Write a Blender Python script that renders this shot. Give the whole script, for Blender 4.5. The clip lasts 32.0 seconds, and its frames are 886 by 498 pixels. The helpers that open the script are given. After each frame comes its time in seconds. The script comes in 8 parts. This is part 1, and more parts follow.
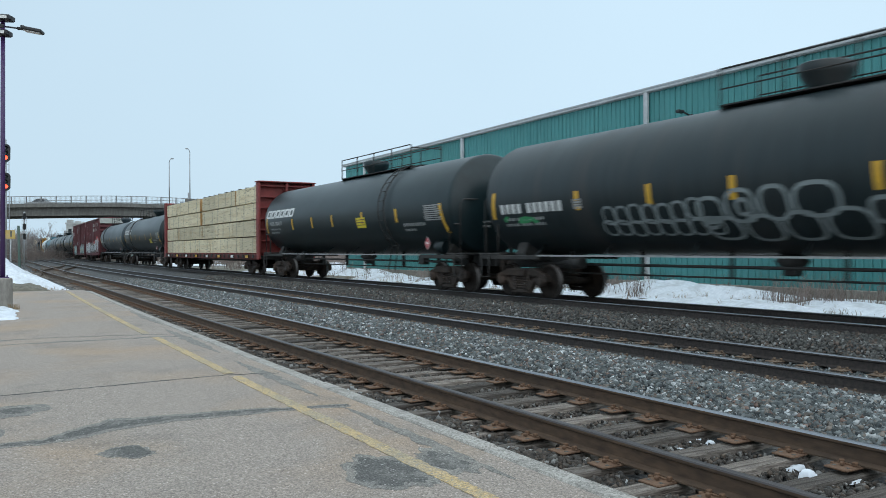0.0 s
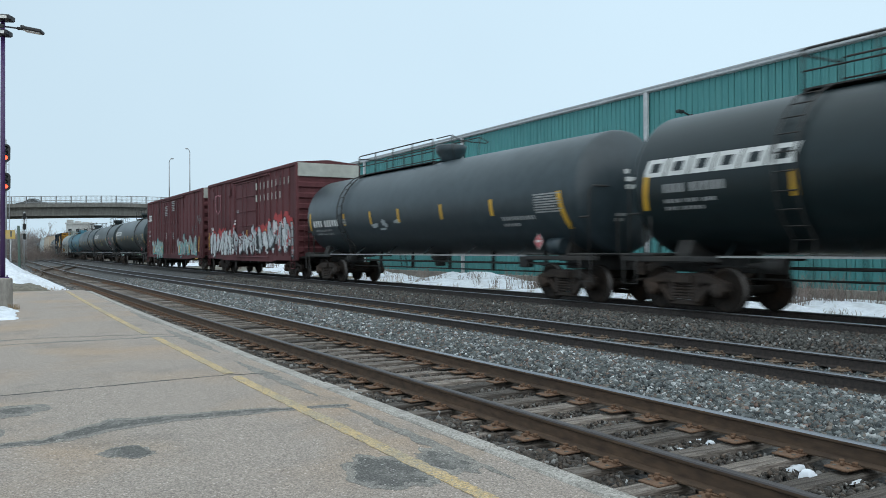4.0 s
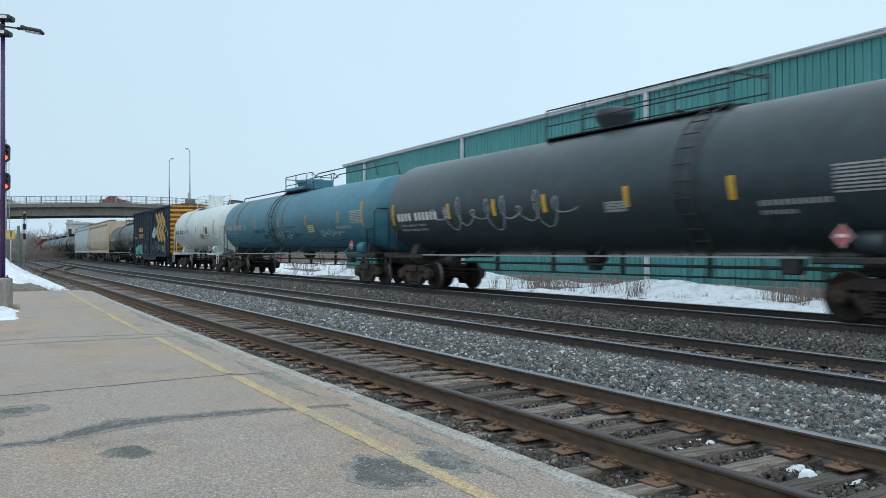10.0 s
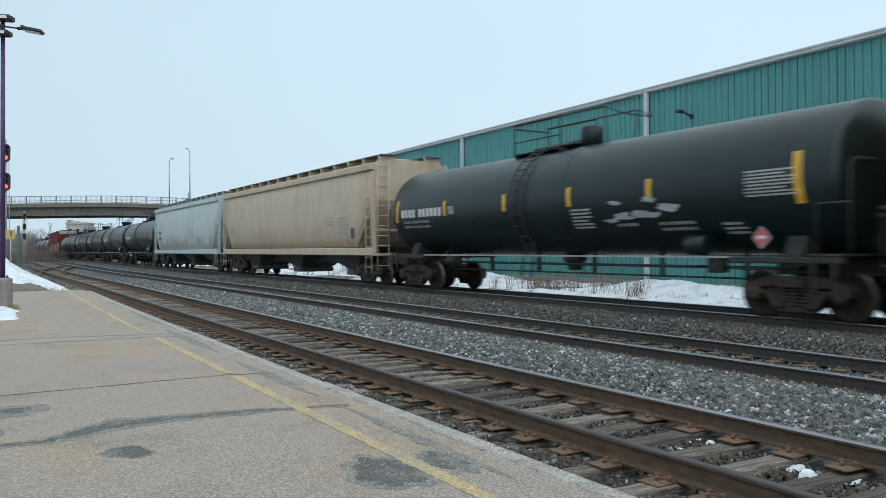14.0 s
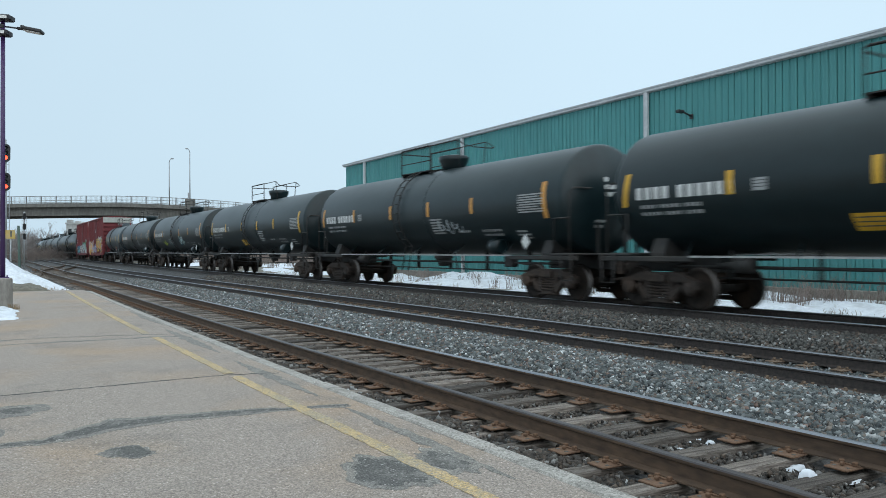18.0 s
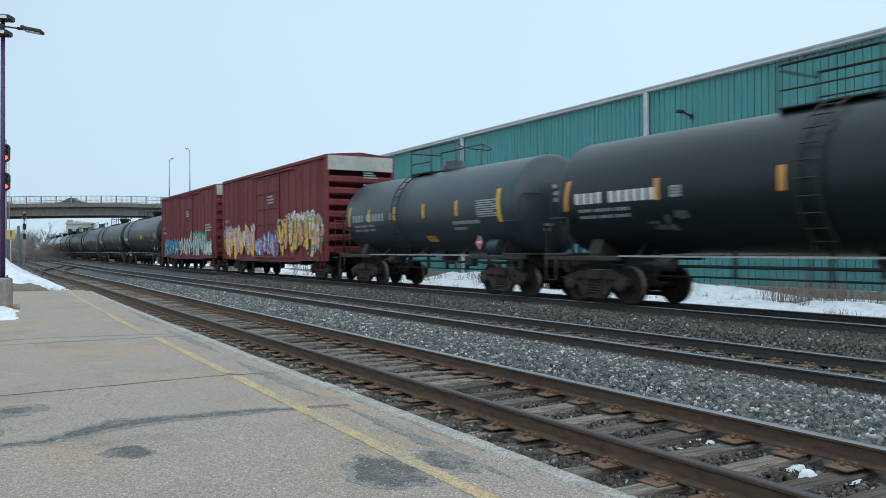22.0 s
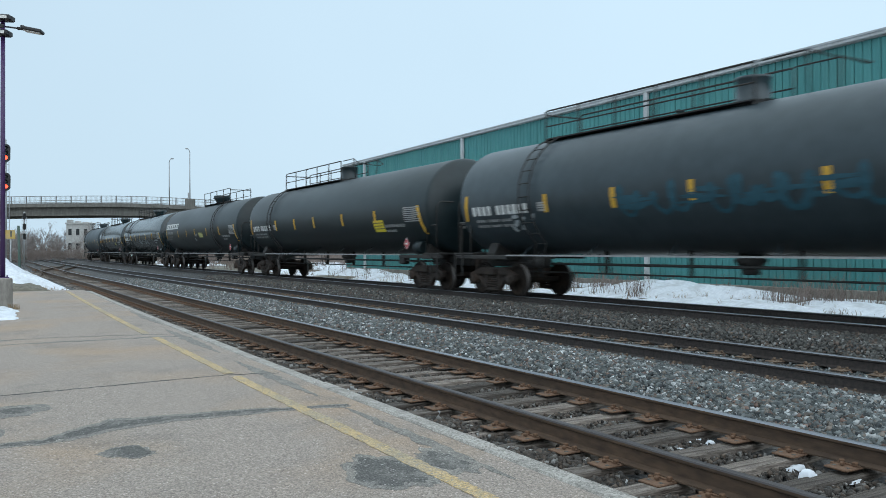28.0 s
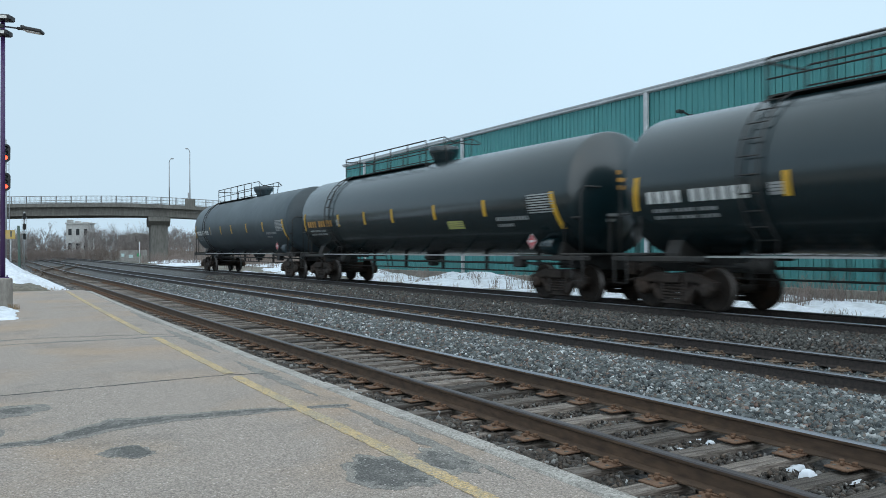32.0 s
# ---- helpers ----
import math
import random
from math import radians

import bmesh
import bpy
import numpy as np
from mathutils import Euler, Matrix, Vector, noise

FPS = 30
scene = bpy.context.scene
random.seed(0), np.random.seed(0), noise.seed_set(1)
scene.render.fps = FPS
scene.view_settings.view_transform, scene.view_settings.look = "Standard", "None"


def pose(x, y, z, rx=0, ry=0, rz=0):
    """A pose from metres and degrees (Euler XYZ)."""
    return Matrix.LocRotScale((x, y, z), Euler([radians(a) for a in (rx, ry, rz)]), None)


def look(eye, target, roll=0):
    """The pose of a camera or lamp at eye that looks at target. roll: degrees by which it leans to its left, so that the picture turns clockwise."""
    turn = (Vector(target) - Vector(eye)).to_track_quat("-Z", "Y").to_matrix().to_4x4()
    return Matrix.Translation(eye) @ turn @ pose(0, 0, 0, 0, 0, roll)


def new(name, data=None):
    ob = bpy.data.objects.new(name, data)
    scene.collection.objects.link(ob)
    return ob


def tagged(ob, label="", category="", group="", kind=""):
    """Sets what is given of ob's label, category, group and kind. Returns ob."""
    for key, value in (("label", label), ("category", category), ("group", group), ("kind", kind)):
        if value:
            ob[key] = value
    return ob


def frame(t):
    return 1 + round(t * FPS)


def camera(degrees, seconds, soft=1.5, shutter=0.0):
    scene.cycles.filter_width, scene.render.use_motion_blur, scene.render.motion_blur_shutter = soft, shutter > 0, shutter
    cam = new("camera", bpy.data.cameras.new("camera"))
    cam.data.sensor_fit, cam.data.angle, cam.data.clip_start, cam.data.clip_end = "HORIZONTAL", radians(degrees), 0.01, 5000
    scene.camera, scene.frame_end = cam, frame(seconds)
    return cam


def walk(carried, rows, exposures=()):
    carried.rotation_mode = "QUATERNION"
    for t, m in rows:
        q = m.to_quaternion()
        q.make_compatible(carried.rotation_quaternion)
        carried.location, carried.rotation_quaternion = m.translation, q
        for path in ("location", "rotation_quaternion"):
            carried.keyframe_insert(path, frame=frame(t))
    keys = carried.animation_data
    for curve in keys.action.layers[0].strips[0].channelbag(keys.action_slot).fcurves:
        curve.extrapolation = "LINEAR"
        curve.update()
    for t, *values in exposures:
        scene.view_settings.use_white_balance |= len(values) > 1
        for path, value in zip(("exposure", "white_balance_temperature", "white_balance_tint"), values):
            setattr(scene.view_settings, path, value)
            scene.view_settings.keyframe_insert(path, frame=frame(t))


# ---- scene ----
cam = camera(58.12, 32.0, soft=0.7, shutter=0.3)
EYE = (0.0, 0.0, 1.511)
YAW, PITCH, ROLL = radians(30.805), radians(0.045), -0.243
AIM = Vector((math.sin(YAW) * math.cos(PITCH), math.cos(YAW) * math.cos(PITCH), math.sin(PITCH)))
VIEW = look(EYE, Vector(EYE) + AIM, ROLL)
walk(cam, [(0, VIEW), (32, VIEW)], exposures=[(0, 0.31, 6500, 10), (3, 0.32, 6600, 10), (6, 0.36, 6650, 10), (8, 0.35, 6650, 10), (10, 0.34, 6480, 10), (13, 0.34, 6700, 10), (17, 0.33, 6650, 10), (19, 0.32, 6500, 10), (22, 0.33, 6450, 10), (25, 0.33, 6620, 10), (28, 0.33, 6480, 10), (32, 0.32, 6450, 10)])

# ---- world and sun: an overcast winter day ----
world = bpy.data.worlds.new("overcast_sky")
scene.world = world
world.use_nodes = True
wn, wl = world.node_tree.nodes, world.node_tree.links
sky = wn.new("ShaderNodeTexSky")
sky.sky_type = "NISHITA"
sky.sun_disc = False
sky.sun_elevation, sky.sun_rotation = radians(38), radians(200)
sky.air_density, sky.dust_density = 1.0, 4.0
dim = wn.new("ShaderNodeMix")
dim.data_type, dim.blend_type = "RGBA", "MULTIPLY"
dim.inputs[0].default_value = 1.0
dim.inputs[7].default_value = (0.07, 0.07, 0.07, 1)
cloud = wn.new("ShaderNodeMix")
cloud.data_type = "RGBA"
cloud.inputs[0].default_value = 0.9
# an overcast sky is brighter and whiter overhead than near the horizon
co = wn.new("ShaderNodeTexCoord")
up = wn.new("ShaderNodeSeparateXYZ")
rise = wn.new("ShaderNodeMapRange")
rise.inputs[1].default_value, rise.inputs[2].default_value = 0.30, 1.0
deck = wn.new("ShaderNodeMix")
deck.data_type = "RGBA"
deck.inputs[6].default_value = (0.550, 0.722, 0.848, 1)
deck.inputs[7].default_value = (0.90, 1.08, 1.17, 1)
wl.new(co.outputs["Generated"], up.inputs[0])
wl.new(up.outputs[2], rise.inputs[0])
wl.new(rise.outputs[0], deck.inputs[0])
wl.new(deck.outputs[2], cloud.inputs[7])
wl.new(sky.outputs[0], dim.inputs[6])
wl.new(dim.outputs[2], cloud.inputs[6])
# the cloud is thinner and brighter towards the south-east
side = wn.new("ShaderNodeVectorMath")
side.operation = "DOT_PRODUCT"
side.inputs[1].default_value = (0.92, -0.39, 0.0)
thin = wn.new("ShaderNodeMapRange")
thin.inputs[1].default_value, thin.inputs[2].default_value = -0.6, 0.8
thin.inputs[3].default_value, thin.inputs[4].default_value = 0.86, 1.06
puff = wn.new("ShaderNodeTexNoise")
puff.inputs["Scale"].default_value, puff.inputs["Detail"].default_value = 1.6, 3
soft_puff = wn.new("ShaderNodeMapRange")
soft_puff.inputs[1].default_value, soft_puff.inputs[2].default_value = 0.3, 0.7
soft_puff.inputs[3].default_value, soft_puff.inputs[4].default_value = 0.97, 1.03
wl.new(co.outputs["Generated"], side.inputs[0])
wl.new(side.outputs["Value"], thin.inputs[0])
wl.new(co.outputs["Generated"], puff.inputs["Vector"])
wl.new(puff.outputs[0], soft_puff.inputs[0])
veil = wn.new("ShaderNodeMath")
veil.operation = "MULTIPLY"
wl.new(thin.outputs[0], veil.inputs[0])
wl.new(soft_puff.outputs[0], veil.inputs[1])
wl.new(veil.outputs[0], wn["Background"].inputs[1])
wl.new(cloud.outputs[2], wn["Background"].inputs[0])
sun = new("sun", bpy.data.lights.new("sun", "SUN"))
sun.data.energy, sun.data.angle, sun.data.color = 0.8, radians(110), (0.97, 0.985, 1.0)
sun.matrix_world = look((0, 0, 0), (0.25, 0.62, -0.75))

# ---- numbers of the plan ----
NEAR_X, MID_X, TRAIN_X = 5.20, 9.51, 14.13      # track centre lines
MID_Z, TRAIN_Z = 0.04, 0.19                      # tops of rail; the near track is at 0
PLAT_Z, EDGE_X = -0.05, 3.595                     # platform top and its edge
GAUGE = 0.7525
WALL_X = 25.0                                    # warehouse wall
SPEED = 17.13


def drift(y):
    """How far the tracks swing to the right, far off."""
    if y < 55:
        return 0.0
    if y < 75:
        return 0.023 * (y - 55) ** 2 / 40
    return 0.23 + 0.023 * (y - 75)


# ---- materials ----
def ramp_colors(nodes, lo, hi, a=0.3, b=0.7):
    r = nodes.new("ShaderNodeValToRGB")
    r.color_ramp.elements[0].position, r.color_ramp.elements[1].position = a, b
    r.color_ramp.elements[0].color, r.color_ramp.elements[1].color = (*lo, 1), (*hi, 1)
    return r


def surface(name, lo, hi, rough=0.7, metal=0.0, big=0.6, fine=18.0, stain=None, stain_amount=0.45, stretch=(1, 1, 1),
            bump=0.25, bump_scale=40.0, cells=None, island=0.0, per_object=0.0, spec=0.5, rough_var=0.12, damp=None, chips=None):
    """A worn surface: fine grain between two tones, large stains, relief."""
    m = bpy.data.materials.new(name)
    m.use_nodes = True
    n, l = m.node_tree.nodes, m.node_tree.links
    bsdf = n["Principled BSDF"]
    co = n.new("ShaderNodeTexCoord")
    mp = n.new("ShaderNodeMapping")
    mp.inputs["Scale"].default_value = stretch
    l.new(co.outputs["Object"], mp.inputs[0])
    g = n.new("ShaderNodeTexNoise")
    g.inputs["Scale"].default_value, g.inputs["Detail"].default_value = fine, 6
    l.new(mp.outputs[0], g.inputs["Vector"])
    r = ramp_colors(n, lo, hi)
    l.new(g.outputs[0], r.inputs[0])
    out = r.outputs[0]
    b = n.new("ShaderNodeTexNoise")
    b.inputs["Scale"].default_value, b.inputs["Detail"].default_value = big, 5
    l.new(mp.outputs[0], b.inputs["Vector"])
    if stain:
        k = n.new("ShaderNodeMapRange")
        k.inputs[1].default_value, k.inputs[2].default_value = 0.48, 0.68
        k.inputs[4].default_value = stain_amount
        l.new(b.outputs[0], k.inputs[0])
        mx = n.new("ShaderNodeMix")
        mx.data_type = "RGBA"
        mx.inputs[7].default_value = (*stain, 1)
        l.new(k.outputs[0], mx.inputs[0])
        l.new(out, mx.inputs[6])
        out = mx.outputs[2]
    if damp:
        d = n.new("ShaderNodeTexNoise")
        d.inputs["Scale"].default_value, d.inputs["Detail"].default_value, d.inputs["Roughness"].default_value = damp[1], 8, 0.65
        l.new(mp.outputs[0], d.inputs["Vector"])
        k = n.new("ShaderNodeMapRange")
        lo_d = damp[3] if len(damp) > 3 else 0.52
        k.inputs[1].default_value, k.inputs[2].default_value = lo_d, lo_d + (0.2 if len(damp) < 4 else 0.06)
        k.inputs[4].default_value = damp[2]
        l.new(d.outputs[0], k.inputs[0])
        mx = n.new("ShaderNodeMix")
        mx.data_type = "RGBA"
        mx.inputs[7].default_value = (*damp[0], 1)
        l.new(k.outputs[0], mx.inputs[0])
        l.new(out, mx.inputs[6])
        out = mx.outputs[2]
    if chips:
        vo = n.new("ShaderNodeTexVoronoi")
        vo.inputs["Scale"].default_value = chips[1]
        l.new(mp.outputs[0], vo.inputs["Vector"])
        sp = n.new("ShaderNodeSeparateColor")
        l.new(vo.outputs["Color"], sp.inputs[0])
        k = n.new("ShaderNodeMapRange")
        k.inputs[1].default_value, k.inputs[2].default_value = chips[2], min(1.0, chips[2] + 0.06)
        l.new(sp.outputs[0], k.inputs[0])
        mx = n.new("ShaderNodeMix")
        mx.data_type = "RGBA"
        mx.inputs[7].default_value = (*chips[0], 1)
        l.new(k.outputs[0], mx.inputs[0])
        l.new(out, mx.inputs[6])
        out = mx.outputs[2]
    if cells:
        vo = n.new("ShaderNodeTexVoronoi")
        vo.inputs["Scale"].default_value = cells[0]
        l.new(mp.outputs[0], vo.inputs["Vector"])
        sp = n.new("ShaderNodeSeparateColor")
        l.new(vo.outputs["Color"], sp.inputs[0])
        k = n.new("ShaderNodeMapRange")
        k.inputs[3].default_value, k.inputs[4].default_value = 1 - cells[1], 1 + cells[1]
        l.new(sp.outputs[0], k.inputs[0])
        mx = n.new("ShaderNodeMix")
        mx.data_type, mx.blend_type = "RGBA", "MULTIPLY"
        mx.inputs[0].default_value = 1
        l.new(out, mx.inputs[6])
        l.new(k.outputs[0], mx.inputs[7])
        out = mx.outputs[2]
    for amount, kind in ((island, "island"), (per_object, "object")):
        if amount:
            src = n.new("ShaderNodeNewGeometry").outputs["Random Per Island"] if kind == "island" else n.new("ShaderNodeObjectInfo").outputs["Random"]
            k = n.new("ShaderNodeMapRange")
            k.inputs[3].default_value, k.inputs[4].default_value = 1 - amount, 1 + amount
            l.new(src, k.inputs[0])
            mx = n.new("ShaderNodeMix")
            mx.data_type, mx.blend_type = "RGBA", "MULTIPLY"
            mx.inputs[0].default_value = 1
            l.new(out, mx.inputs[6])
            l.new(k.outputs[0], mx.inputs[7])
            out = mx.outputs[2]
    l.new(out, bsdf.inputs["Base Color"])
    k = n.new("ShaderNodeMapRange")
    k.inputs[3].default_value, k.inputs[4].default_value = max(0.05, rough - rough_var), min(1, rough + rough_var)
    l.new(b.outputs[0], k.inputs[0])
    l.new(k.outputs[0], bsdf.inputs["Roughness"])
    bsdf.inputs["Metallic"].default_value = metal
    bsdf.inputs["Specular IOR Level"].default_value = spec
    if bump:
        h = n.new("ShaderNodeTexNoise")
        h.inputs["Scale"].default_value, h.inputs["Detail"].default_value = bump_scale, 4
        l.new(mp.outputs[0], h.inputs["Vector"])
        bp = n.new("ShaderNodeBump")
        bp.inputs["Strength"].default_value, bp.inputs["Distance"].default_value = bump, 0.02
        l.new(h.outputs[0], bp.inputs["Height"])
        l.new(bp.outputs[0], bsdf.inputs["Normal"])
    return m


def glow(name, color, strength):
    m = bpy.data.materials.new(name)
    m.use_nodes = True
    b = m.node_tree.nodes["Principled BSDF"]
    b.inputs["Base Color"].default_value = (*color, 1)
    b.inputs["Emission Color"].default_value = (*color, 1)
    b.inputs["Emission Strength"].default_value = strength
    return m


M = {}
M["earth"] = surface("earth", (0.085, 0.078, 0.062), (0.19, 0.175, 0.14), 0.95, big=0.15, fine=6, stain=(0.26, 0.245, 0.205), bump=0.5, bump_scale=9)
M["snow"] = surface("snow", (0.60, 0.64, 0.70), (0.78, 0.82, 0.87), 0.75, big=1.4, fine=9, stain=(0.36, 0.37, 0.38), stain_amount=0.5, bump=0.9, bump_scale=7)
M["asphalt"] = surface("asphalt_platform", (0.250, 0.210, 0.180), (0.394, 0.336, 0.292), 0.9, big=0.42, fine=42, stain=(0.388, 0.280, 0.195), stain_amount=0.8, bump=0.7, bump_scale=100, cells=(110, 0.36), damp=((0.185, 0.165, 0.146), 0.8, 0.7), chips=((0.56, 0.48, 0.44), 85, 0.94))
M["patch"] = surface("asphalt_patch", (0.065, 0.063, 0.059), (0.135, 0.13, 0.122), 0.9, big=5.0, fine=60, stain=(0.21, 0.20, 0.185), stain_amount=0.85, bump=0.5, bump_scale=110, cells=(110, 0.45), chips=((0.40, 0.385, 0.36), 85, 0.95))
M["damp"] = surface("damp_stained_asphalt", (0.145, 0.137, 0.124), (0.245, 0.231, 0.21), 0.85, big=4.0, fine=45, stain=(0.275, 0.255, 0.226), stain_amount=0.95, bump=0.6, bump_scale=100, cells=(110, 0.45), chips=((0.45, 0.43, 0.40), 85, 0.94))
M["crack"] = surface("crack", (0.045, 0.045, 0.043), (0.10, 0.099, 0.094), 0.95, big=6, fine=60, stain=(0.17, 0.17, 0.16), stain_amount=0.8)
M["kerb"] = surface("concrete_edge", (0.28, 0.26, 0.235), (0.45, 0.425, 0.39), 0.9, big=1.6, fine=45, stain=(0.17, 0.157, 0.14), stain_amount=0.7, bump=0.6, bump_scale=60, cells=(80, 0.35), damp=((0.15, 0.14, 0.125), 5.0, 0.7))
M["yellow_line"] = surface("worn_yellow_paint", (0.43, 0.310, 0.155), (0.55, 0.405, 0.215), 0.85, big=0.9, fine=40, stain=(0.33, 0.285, 0.21), stain_amount=0.9, bump=0.4, bump_scale=110, cells=(110, 0.35), damp=((0.28, 0.25, 0.205), 6.0, 0.85), chips=((0.27, 0.25, 0.22), 85, 0.82))
M["ballast"] = surface("ballast_bed", (0.024, 0.025, 0.025), (0.11, 0.113, 0.115), 0.95, big=0.5, fine=26, stain=(0.075, 0.06, 0.048), bump=1.0, bump_scale=26, cells=(19, 0.65))
def stone_mix(name, tones, rough=0.88):
    """Crushed stone: each piece takes one of several rock colours, mottled within."""
    m = surface(name, (0.70, 0.70, 0.70), (1.0, 1.0, 1.0), rough, big=1.0, fine=30, island=0.42, bump=0.3)
    n, l = m.node_tree.nodes, m.node_tree.links
    bsdf = n["Principled BSDF"]
    old = bsdf.inputs["Base Color"].links[0].from_socket
    ramp = n.new("ShaderNodeValToRGB")
    ramp.color_ramp.interpolation = "CONSTANT"
    el = ramp.color_ramp.elements
    at = 0.0
    for k, (share, c) in enumerate(tones):
        e = el[k] if k < 2 else el.new(at)
        e.position, e.color = at, (*c, 1)
        at += share
    pick = n.new("ShaderNodeNewGeometry")
    wide = n.new("ShaderNodeMath")
    wide.operation = "MULTIPLY"
    wide.inputs[1].default_value = 17.31
    part_of = n.new("ShaderNodeMath")
    part_of.operation = "FRACT"
    l.new(pick.outputs["Random Per Island"], wide.inputs[0])
    l.new(wide.outputs[0], part_of.inputs[0])
    l.new(part_of.outputs[0], ramp.inputs[0])
    mx = n.new("ShaderNodeMix")
    mx.data_type, mx.blend_type = "RGBA", "MULTIPLY"
    mx.inputs[0].default_value = 1.0
    l.new(ramp.outputs[0], mx.inputs[6])
    l.new(old, mx.inputs[7])
    l.new(mx.outputs[2], bsdf.inputs["Base Color"])
    return m


M["stone"] = stone_mix("ballast_stone", ((0.30, (0.112, 0.127, 0.127)), (0.26, (0.158, 0.173, 0.173)), (0.14, (0.050, 0.058, 0.062)), (0.12, (0.173, 0.152, 0.132)), (0.06, (0.169, 0.115, 0.096)), (0.09, (0.350, 0.370, 0.370)), (0.03, (0.550, 0.570, 0.580))))
M["tan_stone"] = stone_mix("tan_grey_stone", ((0.34, (0.105, 0.105, 0.099)), (0.26, (0.143, 0.136, 0.125)), (0.14, (0.070, 0.069, 0.064)), (0.14, (0.150, 0.115, 0.095)), (0.09, (0.178, 0.175, 0.164)), (0.03, (0.252, 0.252, 0.245))))
M["pale_stone"] = surface("pale_stone", (0.32, 0.33, 0.33), (0.48, 0.49, 0.49), 0.85, big=0.6, fine=30, island=0.3, bump=0.3)
M["dirty_stone"] = stone_mix("rusty_dirty_stone", ((0.40, (0.068, 0.058, 0.050)), (0.24, (0.100, 0.078, 0.062)), (0.16, (0.048, 0.044, 0.040)), (0.14, (0.132, 0.124, 0.112)), (0.06, (0.240, 0.235, 0.225))), 0.93)
M["tie"] = surface("weathered_tie", (0.066, 0.053, 0.044), (0.31, 0.270, 0.235), 0.92, big=1.6, fine=7, stretch=(0.7, 14, 5), stain=(0.05, 0.036, 0.028), stain_amount=0.9, per_object=0.62, bump=0.9, bump_scale=18)
M["rust"] = surface("rusty_steel", (0.10, 0.056, 0.034), (0.21, 0.122, 0.074), 0.85, metal=0.1, big=1.5, fine=30, stain=(0.07, 0.05, 0.04), stain_amount=0.7, bump=0.3)
M["tan_rust"] = surface("dusty_tan_rust", (0.10, 0.066, 0.045), (0.20, 0.142, 0.098), 0.9, big=1.5, fine=30, stain=(0.07, 0.055, 0.045), stain_amount=0.7, bump=0.3)
M["dull_rust"] = surface("dull_rust_on_blue", (0.085, 0.065, 0.055), (0.17, 0.095, 0.06), 0.8, big=1.5, fine=9, stain=(0.05, 0.10, 0.14), stain_amount=0.8, bump=0.1)
M["rail_side"] = surface("rail_side", (0.050, 0.030, 0.020), (0.115, 0.072, 0.044), 0.8, metal=0.05, big=0.7, fine=20, stretch=(1, 0.3, 1), stain=(0.055, 0.04, 0.03), bump=0.2)
M["rail_side_dark"] = surface("oily_rail_side", (0.022, 0.019, 0.018), (0.060, 0.047, 0.042), 0.7, metal=0.1, big=0.7, fine=20, bump=0.2)
M["rail_top"] = surface("polished_rail_top", (0.24, 0.25, 0.275), (0.34, 0.35, 0.38), 0.42, metal=0.9, big=0.5, fine=10, stretch=(1, 0.1, 1), bump=0)
M["rail_top_dull"] = surface("dull_rail_top", (0.055, 0.046, 0.045), (0.10, 0.09, 0.09), 0.5, metal=0.6, big=0.5, fine=10, stretch=(1, 0.1, 1), bump=0)
M["teal"] = surface("teal_sheet_metal", (0.055, 0.245, 0.25), (0.075, 0.285, 0.285), 0.55, big=0.12, fine=2.0, stretch=(1, 1, 0.25), stain=(0.07, 0.23, 0.23), stain_amount=0.5, bump=0.05, bump_scale=3, per_object=0.05)
M["teal_dark"] = surface("teal_seam", (0.03, 0.12, 0.125), (0.04, 0.15, 0.155), 0.6, bump=0)
M["trim"] = surface("pale_metal_trim", (0.50, 0.52, 0.54), (0.62, 0.64, 0.66), 0.5, metal=0.1, big=0.4, fine=8, stain=(0.36, 0.37, 0.38), bump=0.05)
M["roofing"] = surface("galvanised_roof", (0.38, 0.40, 0.42), (0.5, 0.52, 0.54), 0.5, metal=0.4, big=0.3, fine=4, bump=0.05)
M["concrete"] = surface("old_concrete", (0.20, 0.185, 0.165), (0.33, 0.31, 0.28), 0.9, big=0.35, fine=12, stretch=(1, 1, 0.4), stain=(0.13, 0.12, 0.105), bump=0.3, bump_scale=20)
M["bridge"] = surface("bridge_concrete", (0.12, 0.118, 0.108), (0.20, 0.195, 0.18), 0.9, big=0.25, fine=3, stretch=(1, 1, 0.3), stain=(0.10, 0.095, 0.085), bump=0.2, bump_scale=6)
M["rail_paint"] = surface("grey_bridge_railing", (0.20, 0.205, 0.21), (0.30, 0.305, 0.31), 0.6, metal=0.3, bump=0)
M["purple"] = surface("purple_pole_paint", (0.045, 0.018, 0.085), (0.065, 0.028, 0.115), 0.45, big=0.8, fine=10, stain=(0.035, 0.02, 0.06), bump=0.03)
M["dark_metal"] = surface("dark_metal", (0.02, 0.02, 0.022), (0.045, 0.045, 0.048), 0.5, metal=0.3, fine=20, bump=0.05)
M["grey_metal"] = surface("galvanised_metal", (0.28, 0.29, 0.30), (0.42, 0.43, 0.44), 0.5, metal=0.6, fine=25, bump=0.05)
M["lamp_glass"] = surface("pale_lamp_lens", (0.6, 0.6, 0.58), (0.75, 0.75, 0.72), 0.3, bump=0)
M["signal_red"] = glow("red_signal_light", (1.0, 0.05, 0.025), 4.5)
M["lens_off"] = surface("unlit_signal_lens", (0.03, 0.035, 0.035), (0.06, 0.065, 0.065), 0.2, bump=0)
M["sign_yellow"] = surface("yellow_sign", (0.46, 0.31, 0.08), (0.56, 0.39, 0.12), 0.6, big=3, fine=9, stain=(0.40, 0.33, 0.22), bump=0)
